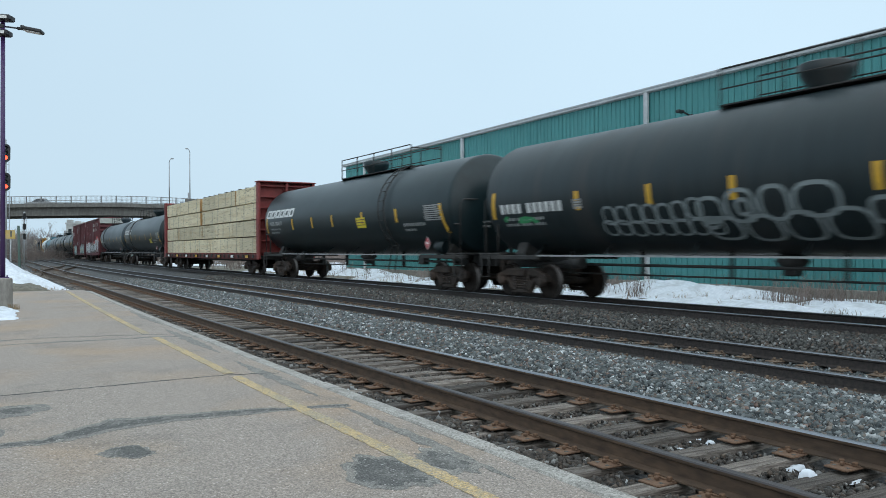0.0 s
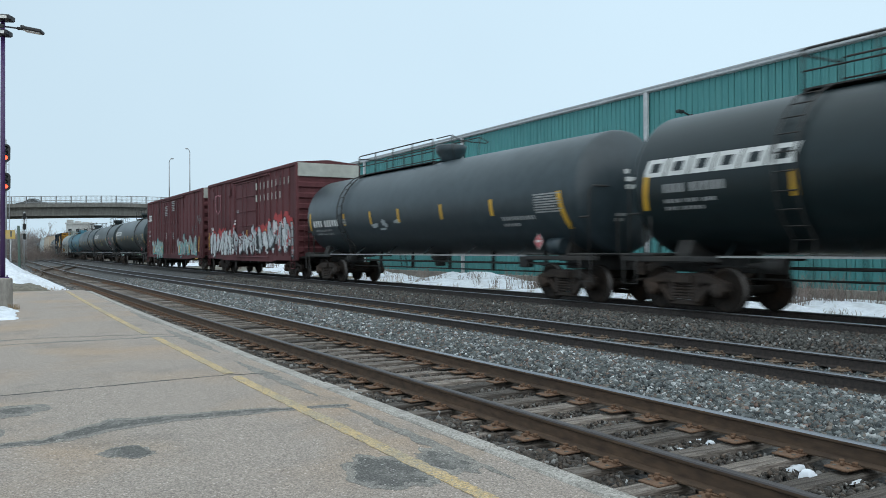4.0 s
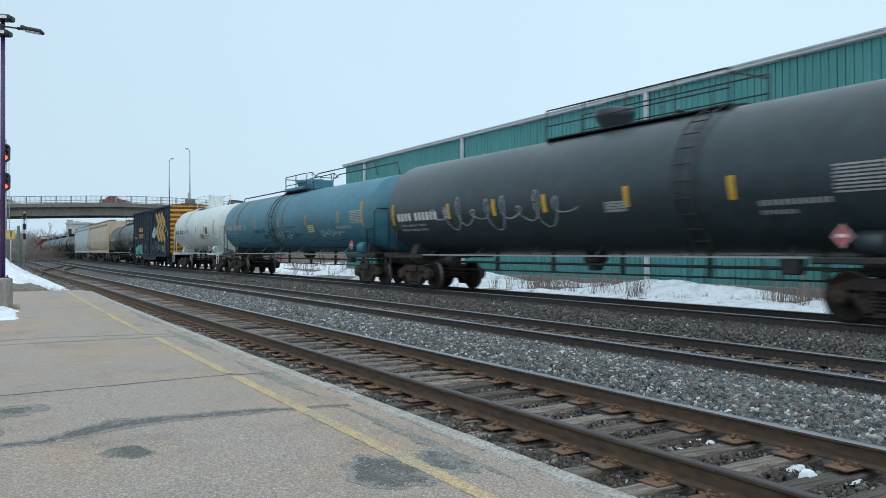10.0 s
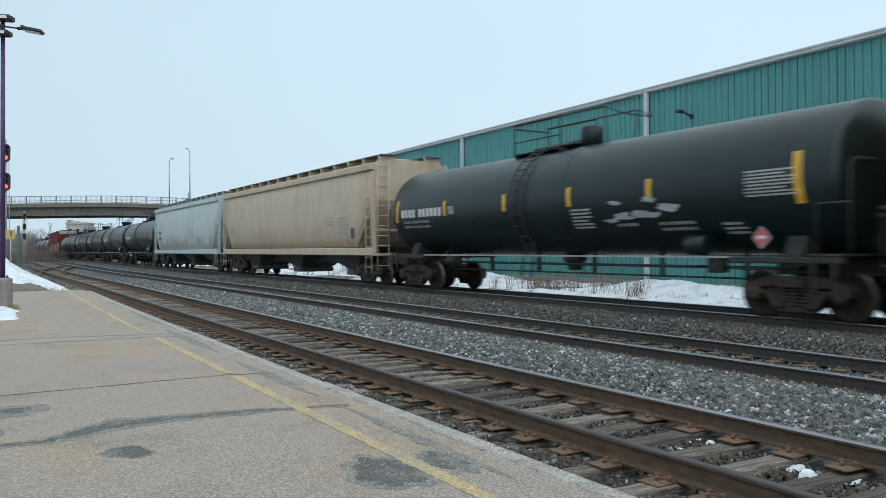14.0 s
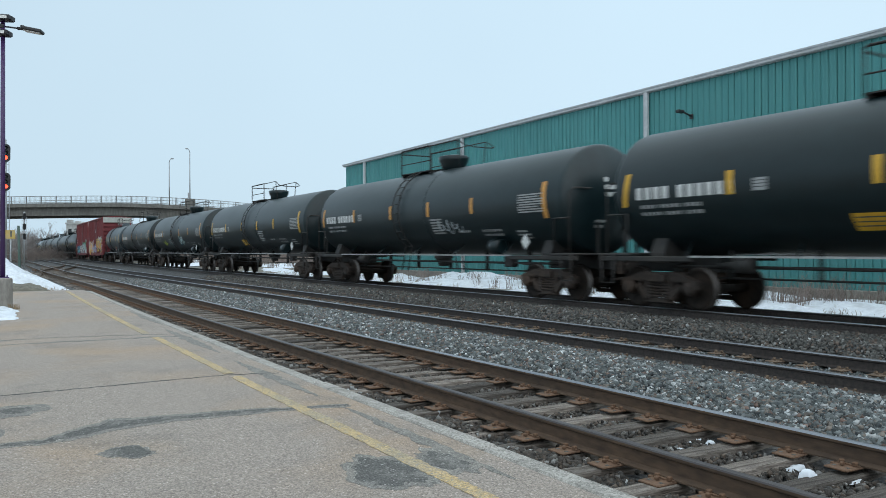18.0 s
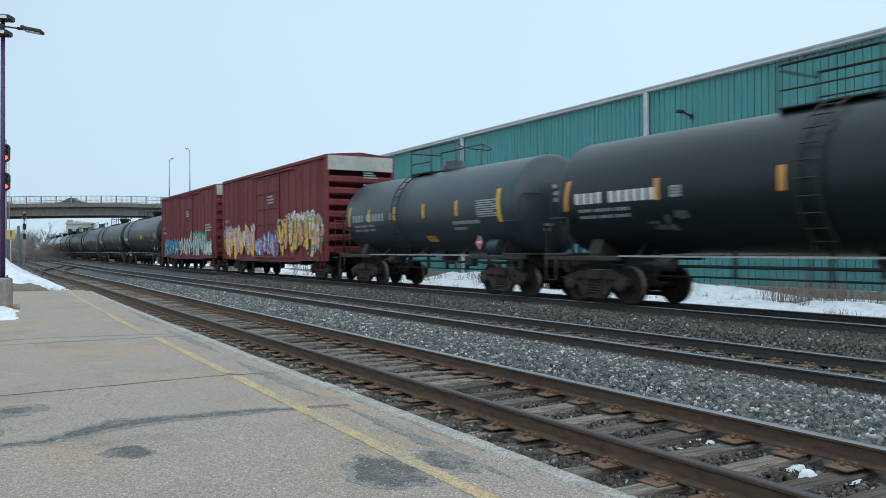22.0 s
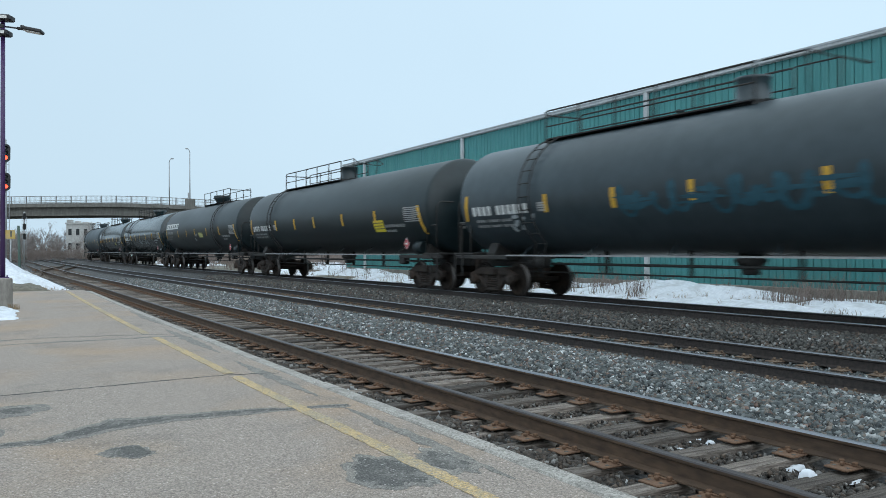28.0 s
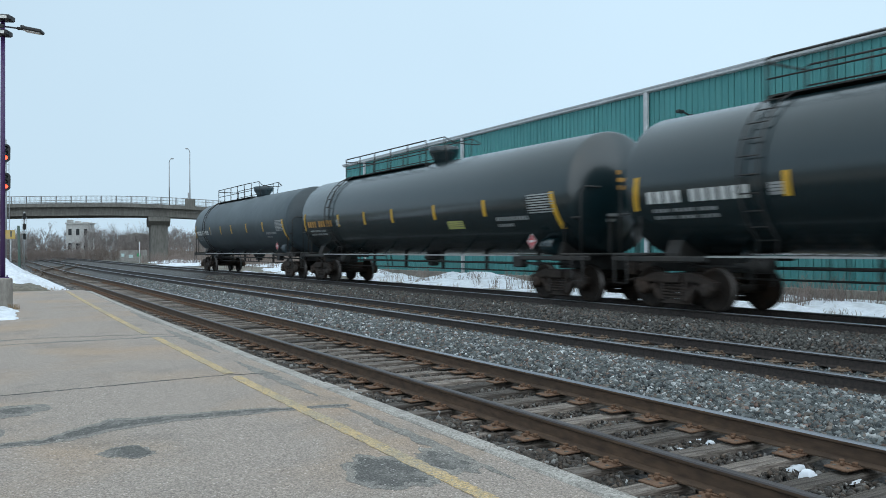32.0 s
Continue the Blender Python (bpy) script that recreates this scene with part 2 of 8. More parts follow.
M["green_post"] = surface("green_post", (0.04, 0.07, 0.055), (0.07, 0.11, 0.09), 0.6, bump=0.05)
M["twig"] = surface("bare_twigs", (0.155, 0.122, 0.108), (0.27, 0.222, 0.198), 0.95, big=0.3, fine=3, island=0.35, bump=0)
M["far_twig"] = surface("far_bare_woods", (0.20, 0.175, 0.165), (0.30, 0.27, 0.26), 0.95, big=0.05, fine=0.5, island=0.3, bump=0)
M["dry_grass"] = surface("dry_grass", (0.20, 0.14, 0.085), (0.36, 0.27, 0.17), 0.95, big=0.3, fine=3, island=0.35, bump=0)
M["pale_wall"] = surface("pale_plaster_wall", (0.36, 0.36, 0.35), (0.5, 0.5, 0.49), 0.85, big=0.2, fine=2, stain=(0.25, 0.24, 0.23), bump=0.1)
M["dark_glass"] = surface("dark_window_glass", (0.015, 0.018, 0.02), (0.03, 0.035, 0.04), 0.15, bump=0)
M["old_wall"] = surface("old_stained_wall", (0.20, 0.195, 0.185), (0.30, 0.295, 0.28), 0.9, big=0.5, fine=3, stain=(0.11, 0.085, 0.07), stain_amount=0.8, bump=0.1)
# rolling stock
M["tank_black"] = surface("black_tank_paint", (0.0045, 0.0120, 0.0142), (0.0075, 0.0180, 0.0210), 0.36, big=0.35, fine=3, stretch=(1, 0.5, 1), stain=(0.0105, 0.0175, 0.0200), stain_amount=0.6, bump=0.03, bump_scale=8, per_object=0.2, spec=0.42)
M["tank_dusty"] = surface("dusty_black_tank_paint", (0.0070, 0.0150, 0.0180), (0.0110, 0.0215, 0.0250), 0.40, big=0.35, fine=3, stretch=(1, 0.5, 1), stain=(0.016, 0.0178, 0.019), stain_amount=0.6, bump=0.03, bump_scale=8, per_object=0.15, spec=0.45)
M["tank_streaked"] = surface("dust_streaked_black_tank_paint", (0.0105, 0.0185, 0.0215), (0.0165, 0.0265, 0.0300), 0.42, big=1.1, fine=5, stretch=(0.3, 1.3, 0.16), stain=(0.036, 0.037, 0.037), stain_amount=0.75, bump=0.03, bump_scale=8, spec=0.4)
M["tank_gloss"] = surface("glossy_black_tank_paint", (0.0035, 0.0130, 0.0160), (0.0060, 0.0190, 0.0230), 0.22, big=0.35, fine=3, stretch=(1, 0.5, 1), stain=(0.0075, 0.0170, 0.0200), stain_amount=0.5, bump=0.010, bump_scale=8, per_object=0.15, spec=0.85, rough_var=0.04)
M["tank_grey"] = surface("faded_grey_black_tank_paint", (0.021, 0.035, 0.043), (0.034, 0.051, 0.061), 0.38, big=0.35, fine=3, stain=(0.03, 0.04, 0.046), bump=0.03, bump_scale=8, spec=0.5)
M["tank_faded"] = surface("faded_blue_grey_tank_paint", (0.030, 0.046, 0.056), (0.046, 0.066, 0.078), 0.45, big=0.35, fine=3, stain=(0.035, 0.045, 0.05), bump=0.03, bump_scale=8, spec=0.5)
M["tank_blue"] = surface("faded_blue_tank_paint", (0.032, 0.145, 0.205), (0.052, 0.19, 0.255), 0.48, big=0.3, fine=3, stretch=(1, 0.6, 1), stain=(0.055, 0.10, 0.12), stain_amount=0.6, bump=0.04, bump_scale=8, damp=((0.085, 0.075, 0.08), 0.9, 0.55))
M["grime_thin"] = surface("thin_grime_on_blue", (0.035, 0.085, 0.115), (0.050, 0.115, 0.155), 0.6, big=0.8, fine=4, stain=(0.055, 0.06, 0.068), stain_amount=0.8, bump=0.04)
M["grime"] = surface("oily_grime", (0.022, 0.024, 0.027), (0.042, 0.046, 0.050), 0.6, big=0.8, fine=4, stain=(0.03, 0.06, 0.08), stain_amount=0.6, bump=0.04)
M["tank_white"] = surface("white_tank_paint", (0.50, 0.55, 0.535), (0.60, 0.65, 0.635), 0.5, big=0.4, fine=3, stretch=(1, 1, 0.4), stain=(0.42, 0.44, 0.41), bump=0.03, bump_scale=8)
M["box_red"] = surface("boxcar_red_paint", (0.150, 0.034, 0.037), (0.188, 0.045, 0.048), 0.68, big=0.6, fine=4, stretch=(1, 1, 0.25), stain=(0.100, 0.028, 0.030), stain_amount=0.65, bump=0.08, bump_scale=14, per_object=0.08, spec=0.25)
M["box_maroon"] = surface("weathered_maroon_paint", (0.094, 0.031, 0.035), (0.126, 0.042, 0.047), 0.7, big=0.6, fine=4, stretch=(1, 1, 0.25), stain=(0.064, 0.027, 0.029), stain_amount=0.6, bump=0.08, bump_scale=14, per_object=0.08, spec=0.25)
M["box_navy"] = surface("weathered_navy_paint", (0.009, 0.021, 0.037), (0.016, 0.031, 0.050), 0.65, spec=0.2, big=0.7, fine=4, stretch=(1, 1, 0.25), stain=(0.03, 0.034, 0.034), stain_amount=0.6, bump=0.08, bump_scale=14, damp=((0.055, 0.04, 0.03), 1.2, 0.5, 0.64))
M["box_yellow"] = surface("weathered_yellow_paint", (0.50, 0.245, 0.035), (0.60, 0.31, 0.05), 0.6, big=0.6, fine=4, stretch=(1, 1, 0.5), stain=(0.30, 0.15, 0.04), stain_amount=0.6, bump=0.06, bump_scale=14)
M["tan_paint"] = surface("faded_gold_paint", (0.42, 0.25, 0.085), (0.50, 0.31, 0.11), 0.7, big=1.2, fine=6, stain=(0.30, 0.19, 0.08), bump=0.05)
M["box_grey"] = surface("grey_band_paint", (0.36, 0.37, 0.34), (0.46, 0.47, 0.43), 0.7, big=0.7, fine=4, stain=(0.27, 0.27, 0.24), bump=0.05)
M["hopper_beige"] = surface("beige_hopper_paint", (0.44, 0.36, 0.27), (0.54, 0.45, 0.35), 0.6, big=0.4, fine=4, stretch=(1, 1, 0.3), stain=(0.38, 0.27, 0.18), stain_amount=0.55, bump=0.05, bump_scale=10)
M["hopper_grey"] = surface("pale_grey_hopper_paint", (0.395, 0.46, 0.475), (0.475, 0.545, 0.56), 0.5, big=0.4, fine=4, stretch=(1, 1, 0.3), stain=(0.34, 0.39, 0.40), stain_amount=0.5, bump=0.04, bump_scale=10)
M["hopper_dark"] = surface("dark_running_board", (0.05, 0.05, 0.052), (0.10, 0.10, 0.10), 0.7, bump=0.1)
M["flat_red"] = surface("flat_car_red_paint", (0.19, 0.032, 0.03), (0.25, 0.045, 0.04), 0.65, big=0.7, fine=5, stain=(0.12, 0.035, 0.03), stain_amount=0.6, bump=0.08, bump_scale=14)
# flat-car red again, with grime and the underside's shade put into the colour
M["sill_red"] = surface("grimy_shaded_red_sill", (0.075, 0.022, 0.021), (0.125, 0.034, 0.031), 0.75, big=1.6, fine=6, stain=(0.035, 0.022, 0.02), stain_amount=0.8, bump=0.08, bump_scale=14, spec=0.25)
M["strap"] = surface("dull_steel_strap", (0.34, 0.31, 0.24), (0.46, 0.42, 0.33), 0.6, bump=0)
# damp= draws dark dashes here: shade in the gaps between boards, as colour
M["lumber"] = surface("fresh_sawn_lumber", (0.64, 0.56, 0.39), (0.76, 0.675, 0.49), 0.85, big=0.9, fine=9, stretch=(3, 0.35, 6), stain=(0.54, 0.42, 0.25), stain_amount=0.6, per_object=0.16, bump=0.1, bump_scale=30, damp=((0.13, 0.10, 0.06), 4.0, 0.85, 0.575))
M["lumber_end"] = surface("lumber_end_grain", (0.36, 0.21, 0.085), (0.48, 0.30, 0.13), 0.9, big=2, fine=14, island=0.2, bump=0.2)
M["truck"] = surface("grimy_cast_steel", (0.018, 0.0145, 0.0125), (0.052, 0.037, 0.030), 0.82, metal=0.1, big=1.2, fine=14, stain=(0.082, 0.052, 0.036), stain_amount=0.6, bump=0.2, bump_scale=25, per_object=0.3)
M["wheel"] = surface("wheel_steel", (0.011, 0.009, 0.008), (0.028, 0.021, 0.017), 0.82, metal=0.0, big=2, fine=12, stain=(0.045, 0.028, 0.019), stain_amount=0.6, bump=0.1, spec=0.25)
M["tread"] = surface("worn_wheel_tread", (0.075, 0.07, 0.068), (0.13, 0.12, 0.115), 0.5, metal=0.7, bump=0)
M["frame_black"] = surface("black_underframe", (0.014, 0.014, 0.014), (0.032, 0.031, 0.03), 0.7, big=1.0, fine=8, stain=(0.05, 0.042, 0.036), bump=0.1)
M["reflector"] = surface("yellow_reflective_strip", (0.60, 0.33, 0.02), (0.72, 0.42, 0.04), 0.45, big=3, fine=8, stain=(0.45, 0.26, 0.04), bump=0)
M["reflector_worn"] = surface("worn_orange_strip", (0.42, 0.20, 0.035), (0.52, 0.27, 0.05), 0.5, big=3, fine=8, stain=(0.26, 0.13, 0.04), bump=0)
M["reflector_orange"] = surface("orange_reflective_strip", (0.56, 0.25, 0.045), (0.67, 0.33, 0.075), 0.45, big=3, fine=8, stain=(0.40, 0.19, 0.05), bump=0)
M["decal_yellow"] = surface("yellow_decal", (0.66, 0.52, 0.02), (0.75, 0.62, 0.05), 0.5, bump=0)
M["decal_pale"] = surface("pale_yellow_decal", (0.42, 0.42, 0.12), (0.52, 0.52, 0.18), 0.5, bump=0)
M["white_mark"] = surface("white_marking_paint", (0.58, 0.59, 0.58), (0.74, 0.75, 0.74), 0.6, big=3, fine=8, stain=(0.42, 0.42, 0.41), bump=0)
M["grey_mark"] = surface("dusty_marking_paint", (0.24, 0.25, 0.25), (0.38, 0.39, 0.39), 0.65, big=3, fine=8, bump=0)
M["dark_mark"] = surface("dark_marking_paint", (0.05, 0.055, 0.06), (0.10, 0.105, 0.11), 0.65, bump=0)
M["red_mark"] = surface("red_marking_paint", (0.42, 0.06, 0.07), (0.52, 0.10, 0.11), 0.6, big=8, fine=14, stain=(0.5, 0.3, 0.3), stain_amount=0.5, bump=0)
for nm, c in (("g_white", (0.60, 0.62, 0.63)), ("g_silver", (0.37, 0.41, 0.43)), ("g_black", (0.018, 0.018, 0.022)), ("g_yellow", (0.72, 0.50, 0.06)),
              ("g_orange", (0.70, 0.25, 0.05)), ("g_blue", (0.03, 0.20, 0.46)), ("g_teal", (0.03, 0.36, 0.36)), ("g_green", (0.05, 0.32, 0.13)),
              ("g_lilac", (0.38, 0.34, 0.48)), ("g_pink", (0.55, 0.22, 0.26)), ("g_red", (0.42, 0.03, 0.03)), ("g_pale", (0.45, 0.60, 0.60)), ("g_lime", (0.50, 0.58, 0.08)),
              ("g_chalk", (0.16, 0.18, 0.18)), ("g_faint", (0.50, 0.37, 0.38)), ("g_dust", (0.30, 0.34, 0.33)), ("g_hollow", (0.24, 0.28, 0.285)), ("g_dim_blue", (0.02, 0.085, 0.12)), ("g_ghost", (0.075, 0.09, 0.085))):
    M[nm] = surface("spray_paint_" + nm[2:], tuple(x * 0.82 for x in c), tuple(min(1, x * 1.1) for x in c), 0.6, big=2.5, fine=7, stain=tuple(x * 0.6 for x in c), stain_amount=0.5, bump=0)


# ---- mesh helpers ----
class Shape:
    """Collects faces of one mesh."""

    def __init__(self):
        self.v, self.f, self.m, self.smooth = [], [], [], []

    def face(self, idx, mat=0, smooth=False):
        self.f.append(idx)
        self.m.append(mat)
        self.smooth.append(smooth)

    def box(self, x0, x1, y0, y1, z0, z1, mat=0, c=0.0):
        """A box, with chamfered edges when c > 0."""
        if c <= 0:
            b = len(self.v)
            self.v += [(x, y, z) for z in (z0, z1) for y in (y0, y1) for x in (x0, x1)]
            for q in ((0, 2, 3, 1), (4, 5, 7, 6), (0, 1, 5, 4), (2, 6, 7, 3), (0, 4, 6, 2), (1, 3, 7, 5)):
                self.face([b + i for i in q], mat)
            return
        c = min(c, (x1 - x0) * 0.45, (y1 - y0) * 0.45, (z1 - z0) * 0.45)
        rings = []
        for z, k in ((z0, c), (z0 + c, 0), (z1 - c, 0), (z1, c)):
            if k:
                pts = [(x0 + 2 * c * 0.7, y0 + c), (x1 - 2 * c * 0.7, y0 + c), (x1 - c, y0 + 2 * c * 0.7), (x1 - c, y1 - 2 * c * 0.7), (x1 - 2 * c * 0.7, y1 - c), (x0 + 2 * c * 0.7, y1 - c), (x0 + c, y1 - 2 * c * 0.7), (x0 + c, y0 + 2 * c * 0.7)]
            else:
                pts = [(x0 + c, y0), (x1 - c, y0), (x1, y0 + c), (x1, y1 - c), (x1 - c, y1), (x0 + c, y1), (x0, y1 - c), (x0, y0 + c)]
            rings.append([(x, y, z) for x, y in pts])
        self.loft(rings, mat, cap=True)

    def loft(self, rings, mat=0, cap=False, smooth=False, closed=True):
        b, n = len(self.v), len(rings[0])
        for r in rings:
            self.v += [tuple(p) for p in r]
        for i in range(len(rings) - 1):
            for j in range(n if closed else n - 1):
                k = (j + 1) % n
                self.face([b + i * n + j, b + i * n + k, b + (i + 1) * n + k, b + (i + 1) * n + j], mat, smooth)
        if cap:
            self.face([b + j for j in range(n)][::-1], mat)
            self.face([b + (len(rings) - 1) * n + j for j in range(n)], mat)

    def tube(self, p, q, r, n=8, mat=0, r2=None, cap=True, smooth=True):
        p, q = Vector(p), Vector(q)
        d = (q - p).normalized()
        a = d.orthogonal().normalized()
        c = d.cross(a)
        r2 = r if r2 is None else r2
        ring = lambda o, s: [o + (a * math.cos(t) + c * math.sin(t)) * s for t in (2 * math.pi * i / n for i in range(n))]
        self.loft([ring(p, r), ring(q, r2)], mat, cap, smooth)

    def path(self, pts, r, n=6, mat=0):
        """One bent tube through the points."""
        pts = [Vector(q) for q in pts]
        side, rings = None, []
        for i, q in enumerate(pts):
            d = (pts[min(i + 1, len(pts) - 1)] - pts[max(i - 1, 0)]).normalized()
            side = d.orthogonal().normalized() if side is None else (side - d * side.dot(d)).normalized()
            c = d.cross(side)
            rings.append([q + (side * math.cos(2 * math.pi * k / n) + c * math.sin(2 * math.pi * k / n)) * r for k in range(n)])
        self.loft(rings, mat, True, True)

    def prism(self, outline, axis, a, b, mat=0, cap=True, smooth=False):
        """Extrudes a 2D outline along an axis from a to b. axis x: (y, z); y: (x, z); z: (x, y)."""
        put = {"x": lambda s, p: (s, p[0], p[1]), "y": lambda s, p: (p[0], s, p[1]), "z": lambda s, p: (p[0], p[1], s)}[axis]
        self.loft([[put(a, p) for p in outline], [put(b, p) for p in outline]], mat, cap, smooth)

    def turned(self, profile, axis, centre, n=24, mat=0, smooth=True):
        """A solid of revolution. profile: (along, radius)."""
        rings = []
        for s, r in profile:
            ring = []
            for i in range(n):
                t = 2 * math.pi * i / n
                u, w = r * math.cos(t), r * math.sin(t)
                off = {"x": (s, u, w), "y": (u, s, w), "z": (u, w, s)}[axis]
                ring.append((centre[0] + off[0], centre[1] + off[1], centre[2] + off[2]))
            rings.append(ring)
        self.loft(rings, mat, True, smooth)

    def mesh(self, name, mats):
        me = bpy.data.meshes.new(name)
        me.from_pydata(self.v, [], self.f)
        for m in mats:
            me.materials.append(M[m])
        me.polygons.foreach_set("material_index", self.m)
        me.polygons.foreach_set("use_smooth", self.smooth)
        bm = bmesh.new()
        bm.from_mesh(me)
        bmesh.ops.recalc_face_normals(bm, faces=bm.faces)
        bm.to_mesh(me)
        bm.free()
        return me


def part(name, shape, mats, parent=None, label="", m=None):
    """Links a shape (or a finished mesh) as one mesh object, under a thing or a part."""
    if isinstance(mats, str):
        mats = [mats]
    me = shape.mesh(name, mats) if isinstance(shape, Shape) else shape
    ob = new(name, me)
    if parent:
        ob.parent = parent
    if m is not None:
        ob.matrix_basis = m
    if label:
        ob["label"] = label
    return ob


def thing(name, label, category, group="", kind="", m=None):
    ob = tagged(new(name), label, category, group, kind)
    ob.empty_display_size = 0.3
    if m is not None:
        ob.matrix_basis = m
    return ob


def near_drift(y):
    return drift(y) + 0.00025 * min(max(y, 0), 40) ** 2


def edge_drift(y):
    return 0.0005 * min(max(y, 0), 45) ** 2


# ---- ground, one sheet to the horizon ----
def lerp(tab, x):
    for (a, za), (b, zb) in zip(tab, tab[1:]):
        if x <= b:
            return za + (zb - za) * max(0.0, (x - a)) / (b - a)
    return tab[-1][1]


PROFILE = [(-2000, -0.25), (3.0, -0.25), (3.4, -0.36), (12.2, -0.34), (16.6, -0.30), (18.5, -0.42), (21.5, -0.30), (25.5, -0.2), (2000, -0.2)]


def ground():
    s = Shape()
    xs = [-2000, -600, -150, -60, -30, -15, -8, -3, 0, 3.0, 3.4, 5, 9, 12.2, 16.6, 17.5, 18.5, 20, 21.5, 23, 25.5, 35, 60, 120, 300, 800, 2000]
    ys = [-300, -120, -60, -30, -15, -5] + [2.5 * i for i in range(0, 32)] + [85 + 12 * i for i in range(14)] + [280, 360, 480, 700, 1100, 1800, 3000, 4500]
    for y in ys:
        for x in xs:
            bump = noise.noise(Vector((x * 0.35, y * 0.35, 3))) * 0.07 if (x > 17 and x < 25 and y < 90) else 0
            s.v.append((x + (drift(y) if 3 < x < 26 else 0), y, lerp(PROFILE, x) + bump))
    n = len(xs)
    for i in range(len(ys) - 1):
        for j in range(n - 1):
            s.face([i * n + j, i * n + j + 1, (i + 1) * n + j + 1, (i + 1) * n + j], 0, True)
    ob = part("ground", s, "earth")
    tagged(ob, "bare brown winter earth with dead grass", "ground", kind="structure")


ground()

TRACK_Y = [-40, -20, 0, 6, 12, 18, 24, 30, 35, 40, 55, 60, 65, 70, 75, 90, 110, 140, 180, 230, 300, 400, 520, 700]


def ballast_bed(name, xc, top, half, label, drift=drift):
    s = Shape()
    shape = [(-half - 0.55, top - 0.30), (-half, top - 0.03), (-1.25, top), (-0.9, top + 0.005), (-0.5, top - 0.03), (0.5, top - 0.03), (0.9, top + 0.005), (1.25, top), (half, top - 0.03), (half + 0.55, top - 0.30)]
    s.loft([[(xc + drift(y) + x, y, z) for x, z in shape] for y in TRACK_Y], 0, closed=False, smooth=True)
    tagged(part(name, s, "ballast"), label, "ballast", kind="structure")


ballast_bed("ballast_near", NEAR_X, -0.262, 1.62, "dark stained crushed-stone ballast around old ties", near_drift)
ballast_bed("ballast_middle", MID_X, -0.155, 2.05, "grey crushed-stone ballast up to the tie tops")
ballast_bed("ballast_far", TRAIN_X, 0.0, 1.95, "grey-brown crushed-stone ballast under the train's track")

RAIL = [(-0.070, -0.172), (-0.070, -0.160), (-0.011, -0.142), (-0.009, -0.048), (-0.036, -0.034), (-0.037, -0.014), (-0.030, -0.003), (-0.014, 0.0), (0.014, 0.0), (0.030, -0.003), (0.037, -0.014), (0.036, -0.034), (0.009, -0.048), (0.011, -0.142), (0.070, -0.160), (0.070, -0.172)]


def rails(track, xc, top, side, drift=drift):
    for off in (-GAUGE, GAUGE):
        s = Shape()
        s.loft([[(xc + drift(y) + off + x, y, top + z) for x, z in RAIL] for y in TRACK_Y], 0, cap=True)
        n = len(RAIL)
        for i in range(len(s.f) - 2):
            if i % n in (5, 6, 7, 8):
                s.m[i] = 1
        part("rail", s, [side, "rail_top_dull" if side == "rail_side" and off < 0 else "rail_top"], track)


def track_thing(name, label):
    return tagged(new(name), label, "railway track", kind="structure")


near_track = track_thing("track_near", "rusty rails on weathered grey wooden ties")
mid_track = track_thing("track_middle", "dark steel rails with polished tops on buried ties")
far_track = track_thing("track_far", "oily dark rails that carry the freight train")
rails(near_track, NEAR_X, 0.0, "rail_side", near_drift)
rails(mid_track, MID_X, MID_Z, "rail_side_dark")
rails(far_track, TRAIN_X, TRAIN_Z, "rail_side_dark")

rng = random.Random(5)


def tie_mesh():
    s = Shape()
    s.box(-1.295, 1.295, -0.100, 0.100, -0.18, 0, 0, 0.014)
    return s.mesh("tie", ["tie"])


def plate_mesh(mat="rust"):
    """Tie plate with its shoulders, spike heads and dark spike holes."""
    s = Shape()
    s.box(-0.26, 0.26, -0.10, 0.10, 0, 0.016, 0, 0.005)
    for d in (-1, 1):
        x = d * 0.095
        s.box(x - 0.012, x + 0.012, -0.095, 0.095, 0.016, 0.028)
        for y in (-0.055, 0.06):
            s.box(x - 0.022, x + 0.02, y - 0.016, y + 0.016, 0.016, 0.052, 0, 0.006)
            s.box(d * 0.185 - 0.014, d * 0.185 + 0.014, y - 0.014, y + 0.014, 0.016, 0.018, 1)
        s.box(d * 0.15 - 0.016, d * 0.15 + 0.016, 0.0, 0.032, 0.016, 0.045, 0, 0.006)
    return s.mesh("tie_plate", [mat, "crack"])


def anchor_mesh():
    s = Shape()
    s.box(-0.09, 0.09, -0.02, 0.02, -0.03, 0.012, 0, 0.006)
    s.box(0.05, 0.10, -0.02, 0.02, 0.0, 0.03, 0, 0.006)
    return s.mesh("rail_anchor", ["rust"])


